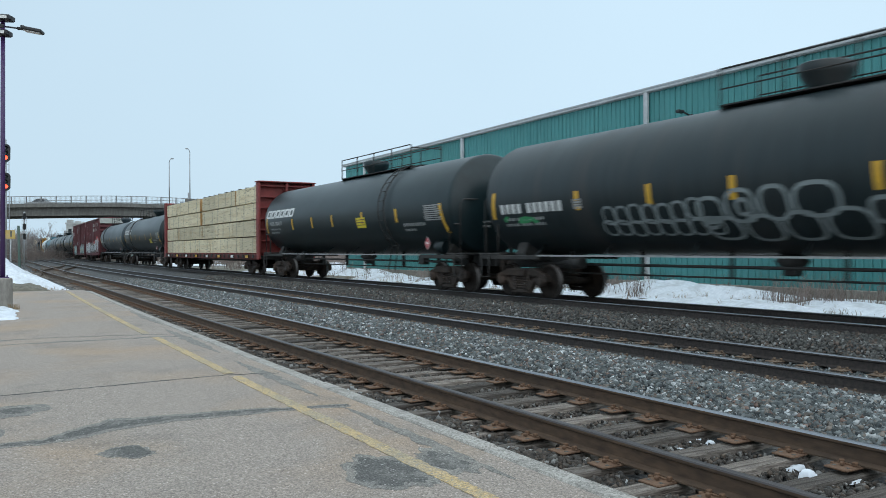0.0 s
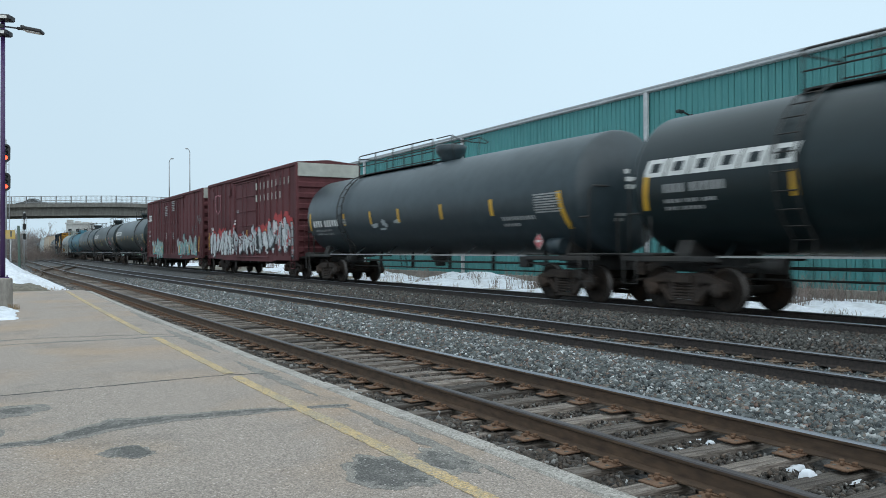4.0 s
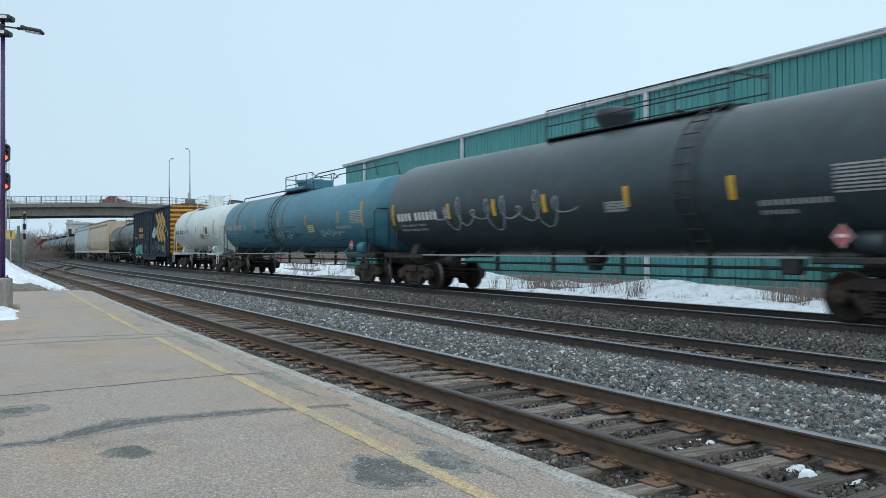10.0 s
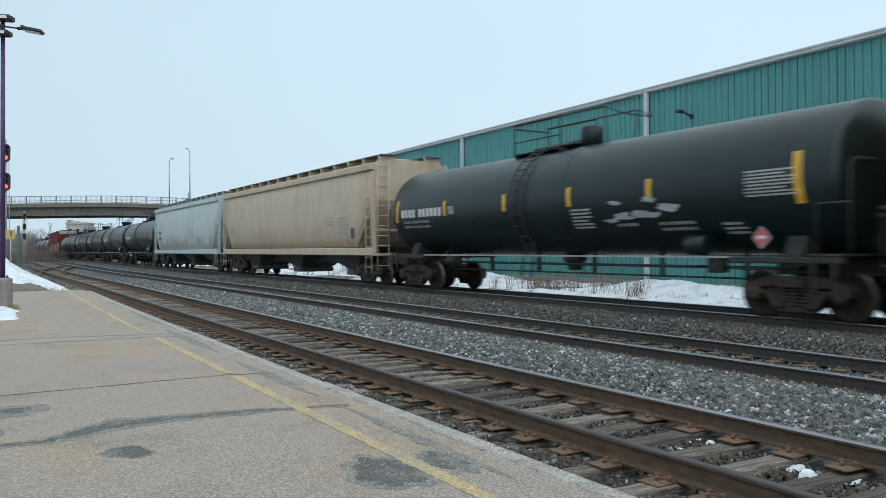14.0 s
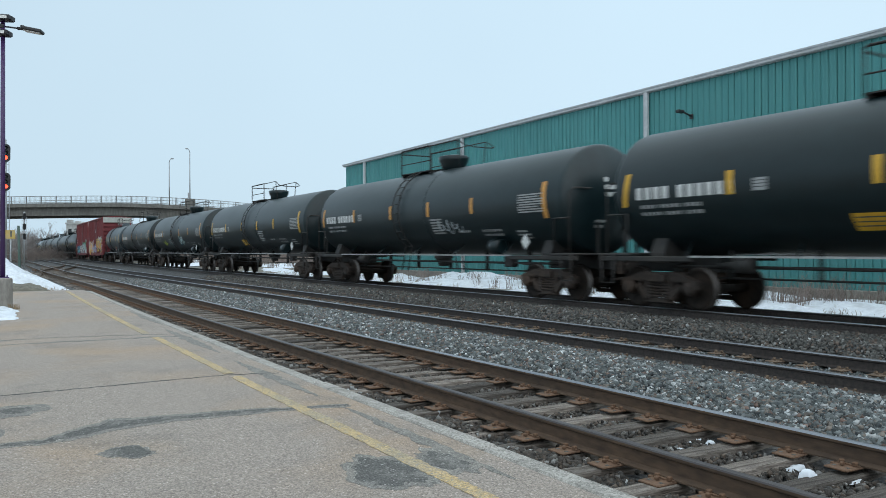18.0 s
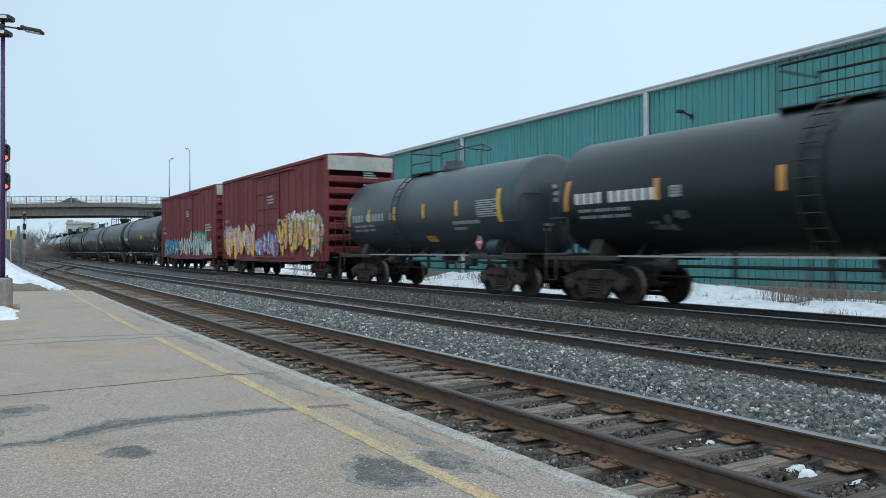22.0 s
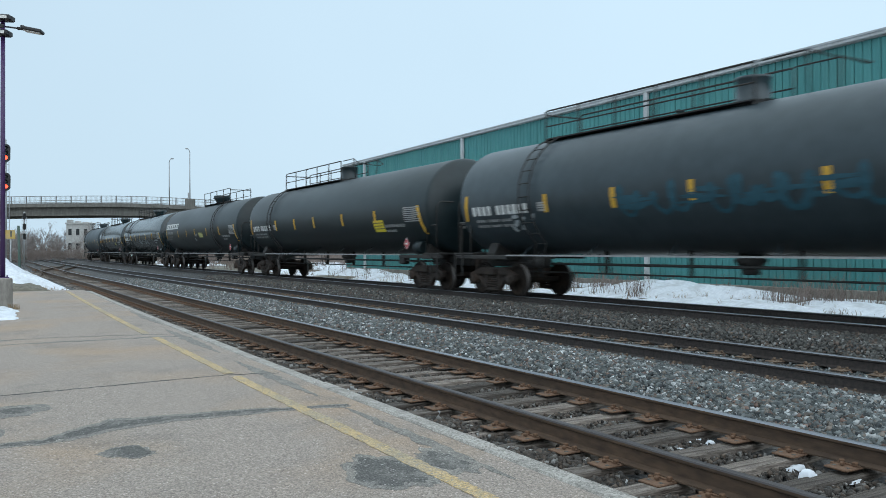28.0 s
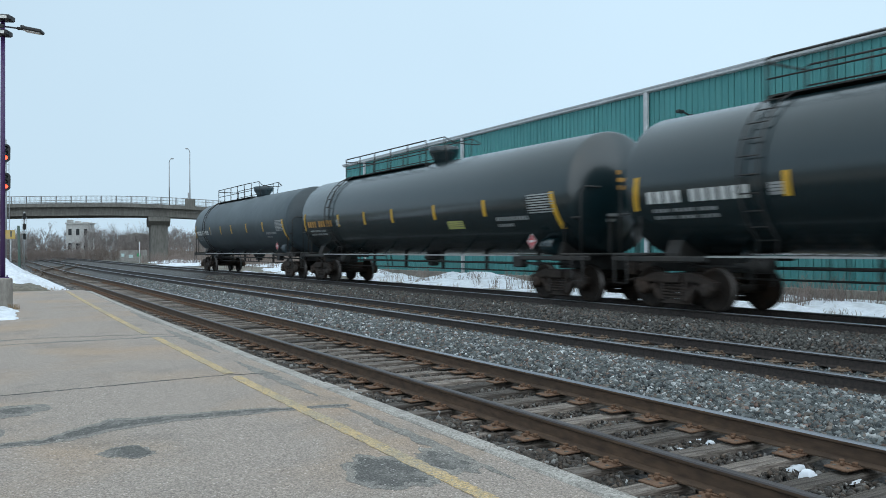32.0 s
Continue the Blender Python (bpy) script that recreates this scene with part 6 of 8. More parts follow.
def tank_marks(car, L, R, zc, style="long", reflect="reflector", n=6, front=True, rear_a=None, arm="white_mark", logo=False, grid=True, words=(4, 6), skip=(), sign="red_mark"):
    """The stripes, panels and rows of figures that most of the tanks carry."""
    P = on_tank(R, zc)
    h = L / 2 - 0.62
    up = {"long": 0.0, "ring": 0.26, "short": 0.26}.get(style, 0.2)
    if style == "long":
        spots = [q * L / 18.82 for q in (-5.03, -2.63, -0.4, 2.5, 5.31)]
    elif style == "ring":
        spots = [q * L / 16.51 for q in (-4.5, -1.45, 1.18, 3.75)]
    else:
        spots = [-h + 1.9 + (2 * h - 4.6) * k / (n - 1) for k in range(n)]
    if style == "long":
        stripe(car, P, L / 2 - 0.86, -0.98, 0.02, 0.17, reflect, -0.18)
    else:
        stripe(car, P, L / 2 - 1.05, -0.50, 0.46, 0.17, reflect, -0.06)
    stripe(car, P, -L / 2 + 0.72, -0.62 + up, 0.12 + up, 0.14, reflect, 0.12)
    for a in spots:
        stripe(car, P, a, -0.50 + up, -0.03 + up, 0.15, reflect)
    if grid:
        data_block(car, P, L / 2 - 2.06 - up * 0.6, -0.50 + up * 0.7, 1.08, 0.52, 8, "grey_mark")
    if logo:
        block_logo(car, P, -L / 2 + 0.75, 0.09, 3.7, 0.38)
        bars(car, P, -L / 2 + 1.3, -0.26, (4, 6), 0.18, "grey_mark", 0.12, 0.15)
        bars(car, P, -L / 2 + 1.3, -0.48, (4, 3, 3), 0.08, "grey_mark", 0.08, 0.12)
        bars(car, P, -L / 2 + 1.3, -0.64, (3, 5), 0.08, "grey_mark", 0.08, 0.12)
    else:
        bars(car, P, -L / 2 + 1.1, -0.48 + up, words, 0.26, arm, 0.18, 0.25)
        bars(car, P, -L / 2 + 1.2, -0.68 + up, (4, 5, 4), 0.08, "grey_mark", 0.08, 0.12)
        bars(car, P, -L / 2 + 1.2, -0.84 + up, (5, 4, 4), 0.08, "grey_mark", 0.08, 0.12)
        # a small framed check mark beside the figures
        decal(car, P, -L / 2 + 4.15, -L / 2 + 4.45, -0.46 + up, -0.22 + up, "grey_mark")
    if style == "ring":
        data_block(car, P, 1.26, -0.83, 0.72, 0.55, 6, "grey_mark")
        bars(car, P, 2.77, -0.82, (6,), 0.08, "grey_mark", 0.1, 0.11)
        bars(car, P, 4.08, -0.82, (9,), 0.08, "grey_mark", 0.1, 0.11)
        bars(car, P, 4.08, -0.97, (9,), 0.08, "grey_mark", 0.1, 0.11)
        data_block(car, P, 5.72, -1.10, 0.55, 0.34, 3, "grey_mark")
    else:
        bars(car, P, L / 2 - 3.6, -0.66 + up * 0.6, (12,), 0.11, "grey_mark", 0.1, 0.125)
        bars(car, P, L / 2 - 3.6, -0.84 + up * 0.6, (7,), 0.09, "grey_mark", 0.1, 0.11)
    H = on_head(R, zc, L / 2)
    s = Shape()
    for k, w in enumerate((0.9, 0.5, 0.7)):
        quad(s, H, -0.3, -0.3 + w * 0.85, 0.42 - 0.19 * k, 0.53 - 0.19 * k, 0.012, 0, 2)
    tagged(part("lettering", s, arm, car), kind="stuff")
    s = Shape()
    for k, w in enumerate((0.30, 0.24)):
        quad(s, H, -0.55, -0.55 + w, -0.62 - 0.13 * k, -0.55 - 0.13 * k, 0.012, 0, 2)
    tagged(part("lettering", s, "grey_mark", car), kind="stuff")
    placard(car, -(L / 2 - (1.95 if style != "ring" else 1.80)), mat=sign)


# ---- box cars ----
def box_car(index, L, pitch, mat, H, label, end_mat=None, band=None, door=(-1.6, 2.0), double=False, peak=0.16, ribs=17, sill="fish", roof_mat=None):
    car = thing("box_car", label, "box car", "cars of the freight train")
    hw, z0 = 1.50, 1.02
    s = Shape()
    s.box(-hw, hw, -L / 2 + 0.06, L / 2 - 0.06, z0, H - 0.12)
    part("body", s, mat, car)
    # vertical side posts
    post = Shape()
    post.prism([(0.0, -0.085), (-0.055, -0.055), (-0.055, 0.055), (0.0, 0.085)], "z", z0 + 0.02, H - 0.14)
    post = post.mesh("side_post", [mat])
    d0, d1 = sorted((-door[0], -door[1]))
    for side in (-1, 1):
        for k in range(ribs + 1):
            y = -L / 2 + 0.18 + (L - 0.36) * k / ribs
            if d0 - 0.1 < y < d1 + 0.1:
                continue
            part("side_post", post, [], car, m=pose(side * hw, y, 0, 0, 0, 0 if side < 0 else 180))
    # eave rail, side sill
    for side in (-1, 1):
        s = Shape()
        s.box(min(side * (hw - 0.02), side * (hw + 0.085)), max(side * (hw - 0.02), side * (hw + 0.085)), -L / 2 + 0.02, L / 2 - 0.02, H - 0.14, H, 0, 0.02)
        part("eave", s, mat, car)
        s = Shape()
        x0, x1 = sorted((side * (hw - 0.02), side * (hw + 0.07)))
        if sill == "fish":
            out = [(-L / 2 + 0.05, z0 + 0.05), (-L / 2 + 0.05, 0.86), (-L / 2 + 2.9, 0.85), (-L / 2 + 3.3, 0.78), (L / 2 - 3.3, 0.78), (L / 2 - 2.9, 0.85), (L / 2 - 0.05, 0.86), (L / 2 - 0.05, z0 + 0.05)]
        else:
            out = [(-L / 2 + 0.05, z0 + 0.05), (-L / 2 + 0.05, 0.90), (-3.2, 0.88), (-2.6, 0.62), (2.6, 0.62), (3.2, 0.88), (L / 2 - 0.05, 0.90), (L / 2 - 0.05, z0 + 0.05)]
        s.prism(out, "x", x0, x1)
        part("side_sill", s, mat, car)
    s = Shape()
    s.box(-1.4, 1.4, -L / 2 + 0.2, L / 2 - 0.2, 0.92, z0 - 0.004)
    s.box(-0.25, 0.25, -pitch / 2 + 0.5, pitch / 2 - 0.5, 0.74, 0.96)
    for k in range(7):
        y = -L / 2 + 3.6 + (L - 7.2) * k / 6
        s.box(-1.3, 1.3, y - 0.07, y + 0.07, 0.66, 0.92)
    part("underframe", s, "frame_black", car)
    # doors: a frame, sunk panels between bars
    leaves = [(d0, d1)] if not double else [(d0, (d0 + d1) / 2 - 0.02), ((d0 + d1) / 2 + 0.02, d1)]
    for side in (-1, 1):
        for a, b in leaves:
            s = Shape()
            f = lambda q: (min(side * hw, side * (hw + q)), max(side * hw, side * (hw + q)))
            x0, x1 = f(0.035)
            s.box(x0, x1, a + 0.04, b - 0.04, z0 + 0.03, H - 0.30)
            d = part("door", s, mat, car)
            x0, x1 = f(0.075)
            for k in range(6):
                s = Shape()
                z = z0 + 0.08 + (H - 0.44 - z0) * k / 5
                s.box(x0, x1, a + 0.15, b - 0.15, z - 0.035, z + 0.035, 0, 0.012)
                part("door_bar", s, mat, d)
            for y in (a + 0.09, b - 0.09):
                s = Shape()
                s.box(x0, x1, y - 0.05, y + 0.05, z0 + 0.035, H - 0.305, 0, 0.012)
                part("door_stile", s, mat, d)
            for y in ((a + b) / 2 - 0.35, (a + b) / 2 + 0.35):
                s = Shape()
                x = side * (hw + 0.10)
                s.tube((x, y, z0 + 0.1), (x, y, H - 0.4), 0.02, 6)
                s.box(min(x, x - side * 0.05), max(x, x - side * 0.05), y - 0.06, y + 0.06, z0 + 0.7, z0 + 0.95, 0, 0.01)
                part("lock_rod", s, mat, d)
        s = Shape()
        x0, x1 = sorted((side * hw, side * (hw + 0.13)))
        s.box(x0, x1, d0 - 1.9, d1 + 0.25, z0 - 0.06, z0 + 0.0, 0, 0.012)
        part("door_track", s, mat, car)
        s = Shape()
        s.box(x0, x1, d0 - 1.9, d1 + 0.25, H - 0.27, H - 0.19, 0, 0.012)
        part("door_track", s, mat, car)
    # corrugated ends
    em = end_mat or mat
    for d in (-1, 1):
        s = Shape()
        top = H - 0.1 if not band else H - 0.62
        n = 7 if band else 10
        out = [(0.0, z0)]
        for k in range(n):
            a = z0 + 0.1 + (top - z0 - 0.2) * k / n
            w = (top - z0 - 0.2) / n
            out += [(0.0, a + 0.12 * w), (0.085, a + 0.26 * w), (0.085, a + 0.62 * w), (0.0, a + 0.76 * w)]
        out += [(0.0, top), (-0.05, top), (-0.05, z0)]
        y = d * (L / 2 - 0.06)
        s.prism([(y + d * q, z) for q, z in out], "x", -hw + 0.02, hw - 0.02)
        part("end_wall", s, em, car, "corrugated steel end")
        if band:
            s = Shape()
            y0, y1 = sorted((d * (L / 2 - 0.1), d * (L / 2 + 0.035)))
            s.box(-hw + 0.01, hw - 0.01, y0, y1, top + 0.003, H - 0.02, 0, 0.01)
            part("end_band", s, band, car, "pale grey band across the top of the end")
        else:
            s = Shape()
            y0, y1 = sorted((d * (L / 2 - 0.12), d * (L / 2 + 0.0)))
            s.prism([(-hw, H - 0.1), (-hw, H), (0, H + peak), (hw, H), (hw, H - 0.1)], "y", y0, y1)
            part("end_gable", s, em, car)
        for x in (-hw + 0.0, hw - 0.0):
            s = Shape()
            y0, y1 = sorted((d * (L / 2 - 0.1), d * (L / 2 + 0.03)))
            s.box(x - 0.07, x + 0.07, y0, y1, 0.86, H - 0.02, 0, 0.02)
            part("corner_post", s, mat, car)
        s = Shape()
        ye = d * (L / 2 + 0.16)
        for x in (-hw + 0.25, -hw + 0.7):
            s.tube((x, ye, 1.1), (x, ye, 2.6), 0.02, 6)
        for k in range(5):
            s.tube((-hw + 0.25, ye, 1.2 + 0.33 * k), (-hw + 0.7, ye, 1.2 + 0.33 * k), 0.015, 6)
        s.path([(0.3, ye, 2.0), (0.9, ye, 2.0)], 0.02)
        part("end_ladder", s, em, car)
        if d > 0:
            s = Shape()
            s.turned([(-0.02, 0.28), (0.02, 0.28)], "y", (0.45, d * (L / 2 + 0.22), 2.3), 16)
            s.tube((0.45, L / 2, 2.3), (0.45, L / 2 + 0.22, 2.3), 0.03, 6)
            part("brake_wheel", s, em, car)
        s = Shape()
        s.box(-1.3, 1.3, min(d * (L / 2), d * (pitch / 2 - 0.3)), max(d * (L / 2), d * (pitch / 2 - 0.3)), 1.0, 1.05)
        part("crossover_board", s, "frame_black", car)
    # side ladders at the corners
    for side in (-1, 1):
        for d in (-1, 1):
            s = Shape()
            x = side * (hw + 0.10)
            ya, yb = d * (L / 2 - 0.12), d * (L / 2 - 0.58)
            for k in range(5):
                z = 0.75 + 0.38 * k
                s.tube((x, ya, z), (x, yb, z), 0.016, 6)
            s.tube((x, ya, 0.5), (x, ya, 2.4), 0.02, 6)
            s.tube((x, yb, 0.5), (x, yb, 2.4), 0.02, 6)
            s.tube((x, ya, 0.5), (x, yb, 0.5), 0.02, 6)
            part("corner_ladder", s, mat, car)
    # roof panels
    s = Shape()
    s.prism([(-hw - 0.04, H - 0.02), (-hw - 0.04, H + 0.02), (0, H + peak), (hw + 0.04, H + 0.02), (hw + 0.04, H - 0.02)], "y", -L / 2, L / 2)
    for k in range(14):
        y = -L / 2 + 0.6 + (L - 1.2) * k / 13
        s.prism([(-hw + 0.05, H + 0.0), (-hw + 0.05, H + 0.035), (0, H + peak + 0.03), (hw - 0.05, H + 0.035), (hw - 0.05, H)], "y", y - 0.05, y + 0.05)
    part("roof", s, roof_mat or mat, car)
    couplers(car, pitch / 2 - 0.52)
    trucks(car, L / 2 - 1.75, index)
    return car


# ---- covered hoppers ----
def hopper_car(index, L, pitch, mat, H, label, bays=3):
    car = thing("hopper_car", label, "hopper car", "cars of the freight train")
    s = Shape()
    hw = 1.58
    base = [(-hw * 0.93, 1.42), (-hw, 1.75), (-hw * 1.01, 2.6), (-hw, 3.6), (-hw * 0.95, H - 0.28), (-hw * 0.86, H - 0.1), (-0.5, H + 0.02), (0.5, H + 0.02), (hw * 0.86, H - 0.1), (hw * 0.95, H - 0.28), (hw, 3.6), (hw * 1.01, 2.6), (hw, 1.75), (hw * 0.93, 1.42)]
    a = L / 2
    # full side sheet, cut diagonally below at each end
    s = Shape()
    ring = lambda y, low: [(x, y, max(z, low)) for x, z in base]
    s.loft([ring(-a + 0.05, 3.15), ring(-a + 1.5, 1.42), ring(a - 1.5, 1.42), ring(a - 0.05, 3.15)], 0, cap=True, smooth=True)
    part("body", s, mat, car)
    s = Shape()
    for side in (-1, 1):
        x0, x1 = sorted((side * (hw - 0.12), side * (hw + 0.05)))
        s.box(x0, x1, -a + 0.02, a - 0.02, 1.12, 1.40, 0, 0.02)
    part("side_sill", s, mat, car)
    s = Shape()
    for side in (-1, 1):
        x0, x1 = sorted((side * (hw * 0.94), side * (hw * 1.025)))
        s.box(x0, x1, -a + 0.03, a - 0.03, H - 0.40, H - 0.14, 0, 0.03)
    part("top_chord", s, mat, car)
    # end frames: posts, cross bars, ladder
    for d in (-1, 1):
        s = Shape()
        ye = d * (a - 0.06)
        for x in (-hw + 0.08, hw - 0.08):
            s.box(x - 0.06, x + 0.06, ye - 0.05, ye + 0.05, 1.12, 3.2, 0, 0.015)
            s.tube((x, d * (a - 1.45), 1.5), (x, ye, 3.1), 0.05, 6)
        s.box(-hw + 0.08, hw - 0.08, ye - 0.05, ye + 0.05, 2.0, 2.1)
        s.box(-hw, hw, min(ye, d * (pitch / 2 - 0.45)), max(ye, d * (pitch / 2 - 0.45)), 1.12, 1.2)
        part("end_frame", s, mat, car)
        s = Shape()
        yl = d * (a + 0.08)
        for x in (-hw + 0.15, -hw + 0.6, hw - 0.6, hw - 0.15):
            s.tube((x, yl, 0.6), (x, yl, H - 0.05), 0.022, 6)
        for k in range(11):
            z = 0.75 + 0.36 * k
            s.tube((-hw + 0.15, yl, z), (-hw + 0.6, yl, z), 0.016, 6)
            s.tube((hw - 0.15, yl, z), (hw - 0.6, yl, z), 0.016, 6)
        for k in range(8):
            z = 0.7 + 0.36 * k
            s.tube((-hw - 0.03, d * (a - 0.05), z), (-hw - 0.03, d * (a - 0.55), z), 0.016, 6)
        s.tube((-hw - 0.03, d * (a - 0.55), 0.5), (-hw - 0.03, d * (a - 0.55), 3.3), 0.02, 6)
        s.tube((-hw - 0.03, d * (a - 0.05), 0.5), (-hw - 0.03, d * (a - 0.05), 3.3), 0.02, 6)
        part("end_ladder", s, mat, car)
    # roof walk with its brackets, and hatch covers
    s = Shape()
    for x in (-0.95, 0.95):
        s.box(x - 0.33, x + 0.33, -a - 0.1, a + 0.1, H + 0.14, H + 0.175)
    part("running_board", s, "hopper_dark", car)
    s = Shape()
    s.box(-0.34, 0.34, -0.03, 0.03, -0.10, 0.185, 0, 0.01)
    bracket = s.mesh("board_bracket", [mat])
    for x in (-0.95, 0.95):
        for k in range(15):
            part("board_bracket", bracket, [], car, m=pose(x - 0.012, -a + 0.1 + (2 * a - 0.2) * k / 14, H))
    s = Shape()
    s.box(-0.33, 0.33, -a + 0.6, a - 0.6, H, H + 0.12, 0, 0.04)
    part("hatch", s, mat, car)
    # discharge bays
    for k in range(bays):
        y = -a + 3.6 + (2 * a - 7.2) * k / max(1, bays - 1)
        s = Shape()
        w = (2 * a - 5.2) / bays / 2
        s.loft([[(-1.4, y - w, 1.42), (1.4, y - w, 1.42), (1.4, y + w, 1.42), (-1.4, y + w, 1.42)], [(-0.75, y - 0.45, 0.55), (0.75, y - 0.45, 0.55), (0.75, y + 0.45, 0.55), (-0.75, y + 0.45, 0.55)]], 0, cap=True)
        s.box(-0.85, 0.85, y - 0.4, y + 0.4, 0.32, 0.546, 0, 0.03)
        part("discharge_bay", s, "hopper_dark", car)
    s = Shape()
    s.box(-0.25, 0.25, -pitch / 2 + 0.5, pitch / 2 - 0.5, 0.78, 1.10)
    part("centre_sill", s, "hopper_dark", car)
    couplers(car, pitch / 2 - 0.52)
    trucks(car, a - 1.45, index)
    return car


# ---- lumber car ----
def lumber_car(index, L, pitch, label):
    car = thing("lumber_flat_car", label, "flat car", "cars of the freight train")
    r = random.Random(12)
    H, deck = 4.72, 1.16
    s = Shape()
    s.box(-1.42, 1.42, -L / 2, L / 2, 0.86, 1.06)
    s.box(-0.25, 0.25, -pitch / 2 + 0.5, pitch / 2 - 0.5, 0.7, 0.9)
    part("underframe", s, "frame_black", car)
    for side in (-1, 1):
        s = Shape()
        x0, x1 = sorted((side * 1.40, side * 1.52))
        s.box(x0, x1, -L / 2, L / 2, 0.84, 1.14, 0, 0.02)
        part("side_sill", s, "sill_red", car)
    s = Shape()
    s.box(-1.5, 1.5, -0.07, 0.07, 1.07, deck, 0, 0.01)
    bearer = s.mesh("cross_bearer", ["flat_red"])
    s = Shape()
    s.box(-1.58, -1.50, -0.09, 0.09, 0.93, 1.10, 0, 0.02)
    winch = s.mesh("strap_winch", ["frame_black"])
    k = -L / 2 + 0.5
    while k < L / 2:
        part("cross_bearer", bearer, [], car, m=pose(0, k, 0))
        part("strap_winch", winch, [], car, m=pose(0, k, 0))
        k += 0.9
    s = Shape()
    s.box(-0.12, 0.12, -L / 2, L / 2, deck, H, 0, 0.02)
    part("centre_beam", s, "flat_red", car)
    for d in (-1, 1):
        b = part("bulkhead", Shape(), "flat_red", car, "red steel bulkhead with ribs")
        s = Shape()
        y = d * (L / 2 - 0.12)
        s.box(-1.5, 1.5, y - 0.05, y + 0.05, 0.86, H + 0.06, 0, 0.01)
        b.data = s.mesh("bulkhead", ["flat_red"])
        for x in (-1.46, 0.0, 1.46):
            y0, y1 = sorted((y + d * 0.051, y + d * 0.42))
            s = Shape()
            s.box(x - 0.06, x + 0.06, y0, y1, 0.86, H + 0.045, 0, 0.015)
            part("post", s, "flat_red", b)
        for q in range(7):
            z = 1.25 + (H - 1.35) * q / 6
            y0, y1 = sorted((y + d * 0.051, y + d * 0.30))
            for x in (-1.398, 0.062):
                s = Shape()
                s.box(x, x + 1.336, y0, y1, z - 0.04, z + 0.04, 0, 0.01)
                part("rib", s, "flat_red", b)
        y0, y1 = sorted((y - d * 0.05, y + d * 0.48))
        s = Shape()
        s.box(-1.56, 1.56, y0, y1, H + 0.064, H + 0.13, 0, 0.02)
        part("cap", s, "flat_red", b)
    couplers(car, pitch / 2 - 0.52)
    trucks(car, L / 2 - 2.4, index)
    # bundles of boards in four tiers; each tier is cut at its own places
    tiers = 4
    th = (H - deck - 0.06) / tiers
    a0, a1 = -L / 2 + 0.25, L / 2 - 0.25
    cuts = [[0, .10, .25, .42, .565, .71, .855, 1], [0, .17, .33, .475, .62, .79, 1], [0, .2, .455, .62, .80, 1], [0, .16, .455, .63, .82, 1]]
    for side in (-1, 1):
        for t in range(tiers):
            z0 = deck + th * t + 0.02
            for c0, c1 in zip(cuts[t], cuts[t][1:]):
                # along runs from the rear
                ya, yb = a1 - (a1 - a0) * c1, a1 - (a1 - a0) * c0
                if c0 > 0.4 and c0 < 0.46 and t >= 2:
                    yb -= 0.42
                n = 12
                hh = th - 0.055
                out = r.uniform(-0.02, 0.03)
                front = []
                for k in range(n):
                    z = z0 + hh * k / n
                    face = side * (1.40 + out + r.uniform(-0.010, 0.004))
                    gap = r.choice((0.003, 0.004, 0.005, 0.008))
                    inner = face - side * r.uniform(0.010, 0.03)
                    front += [(face, z + gap), (face, z + hh / n - gap), (inner, z + hh / n - gap * 0.9), (inner, z + hh / n + gap * 0.9)]
                front = front[:-2]
                s = Shape()
                s.prism([(side * 0.14, z0)] + front + [(side * 0.14, z0 + hh)], "y", ya + 0.02, yb - 0.02)
                s.m[-1] = s.m[-2] = 1
                p = part("lumber_pack", s, ["lumber", "lumber_end"], car)
                p["label"] = "strapped pack of pale sawn lumber"
                for q in (0.14, 0.5, 0.86) if yb - ya > 3.2 else (0.2, 0.8):
                    y = ya + (yb - ya) * (q + r.uniform(-0.04, 0.04))
                    x0, x1 = sorted((side * (1.398 + out), side * (1.412 + out)))
                    s = Shape()
                    s.box(x0, x1, y - 0.02, y + 0.02, z0 + 0.004, z0 + hh - 0.004)
                    part("strap", s, "strap", car)
                    if t == tiers - 1:
                        s = Shape()
                        s.box(min(side * 0.5, side * (1.43 + out)), max(side * 0.5, side * (1.43 + out)), y - 0.07, y + 0.07, z0 + hh + 0.002, z0 + hh + 0.05, 0, 0.01)
                        part("corner_guard", s, "hopper_dark", car)
    return car


# ---- the train's make-up, from the front; rear = where each car's rear end stands at 0 s ----
REAR = [18.70, 38.22, 61.49, 81.43, 101.02, 117.48, 136.90, 156.08, 175.90, 196.11, 216.90, 230.07, 246.93, 264.54, 285.27, 304.97,
        321.97, 339.65, 357.28, 374.86, 392.56, 405.63, 422.58, 439.41, 458.98, 479.31, 499.75, 520.37, 540.78, 561.36, 581.31, 600.5]
FLEET = []


def lengths(i, gap):
    pitch = REAR[i] - (REAR[i - 1] if i else REAR[0] - 19.6)
    return pitch - gap, pitch


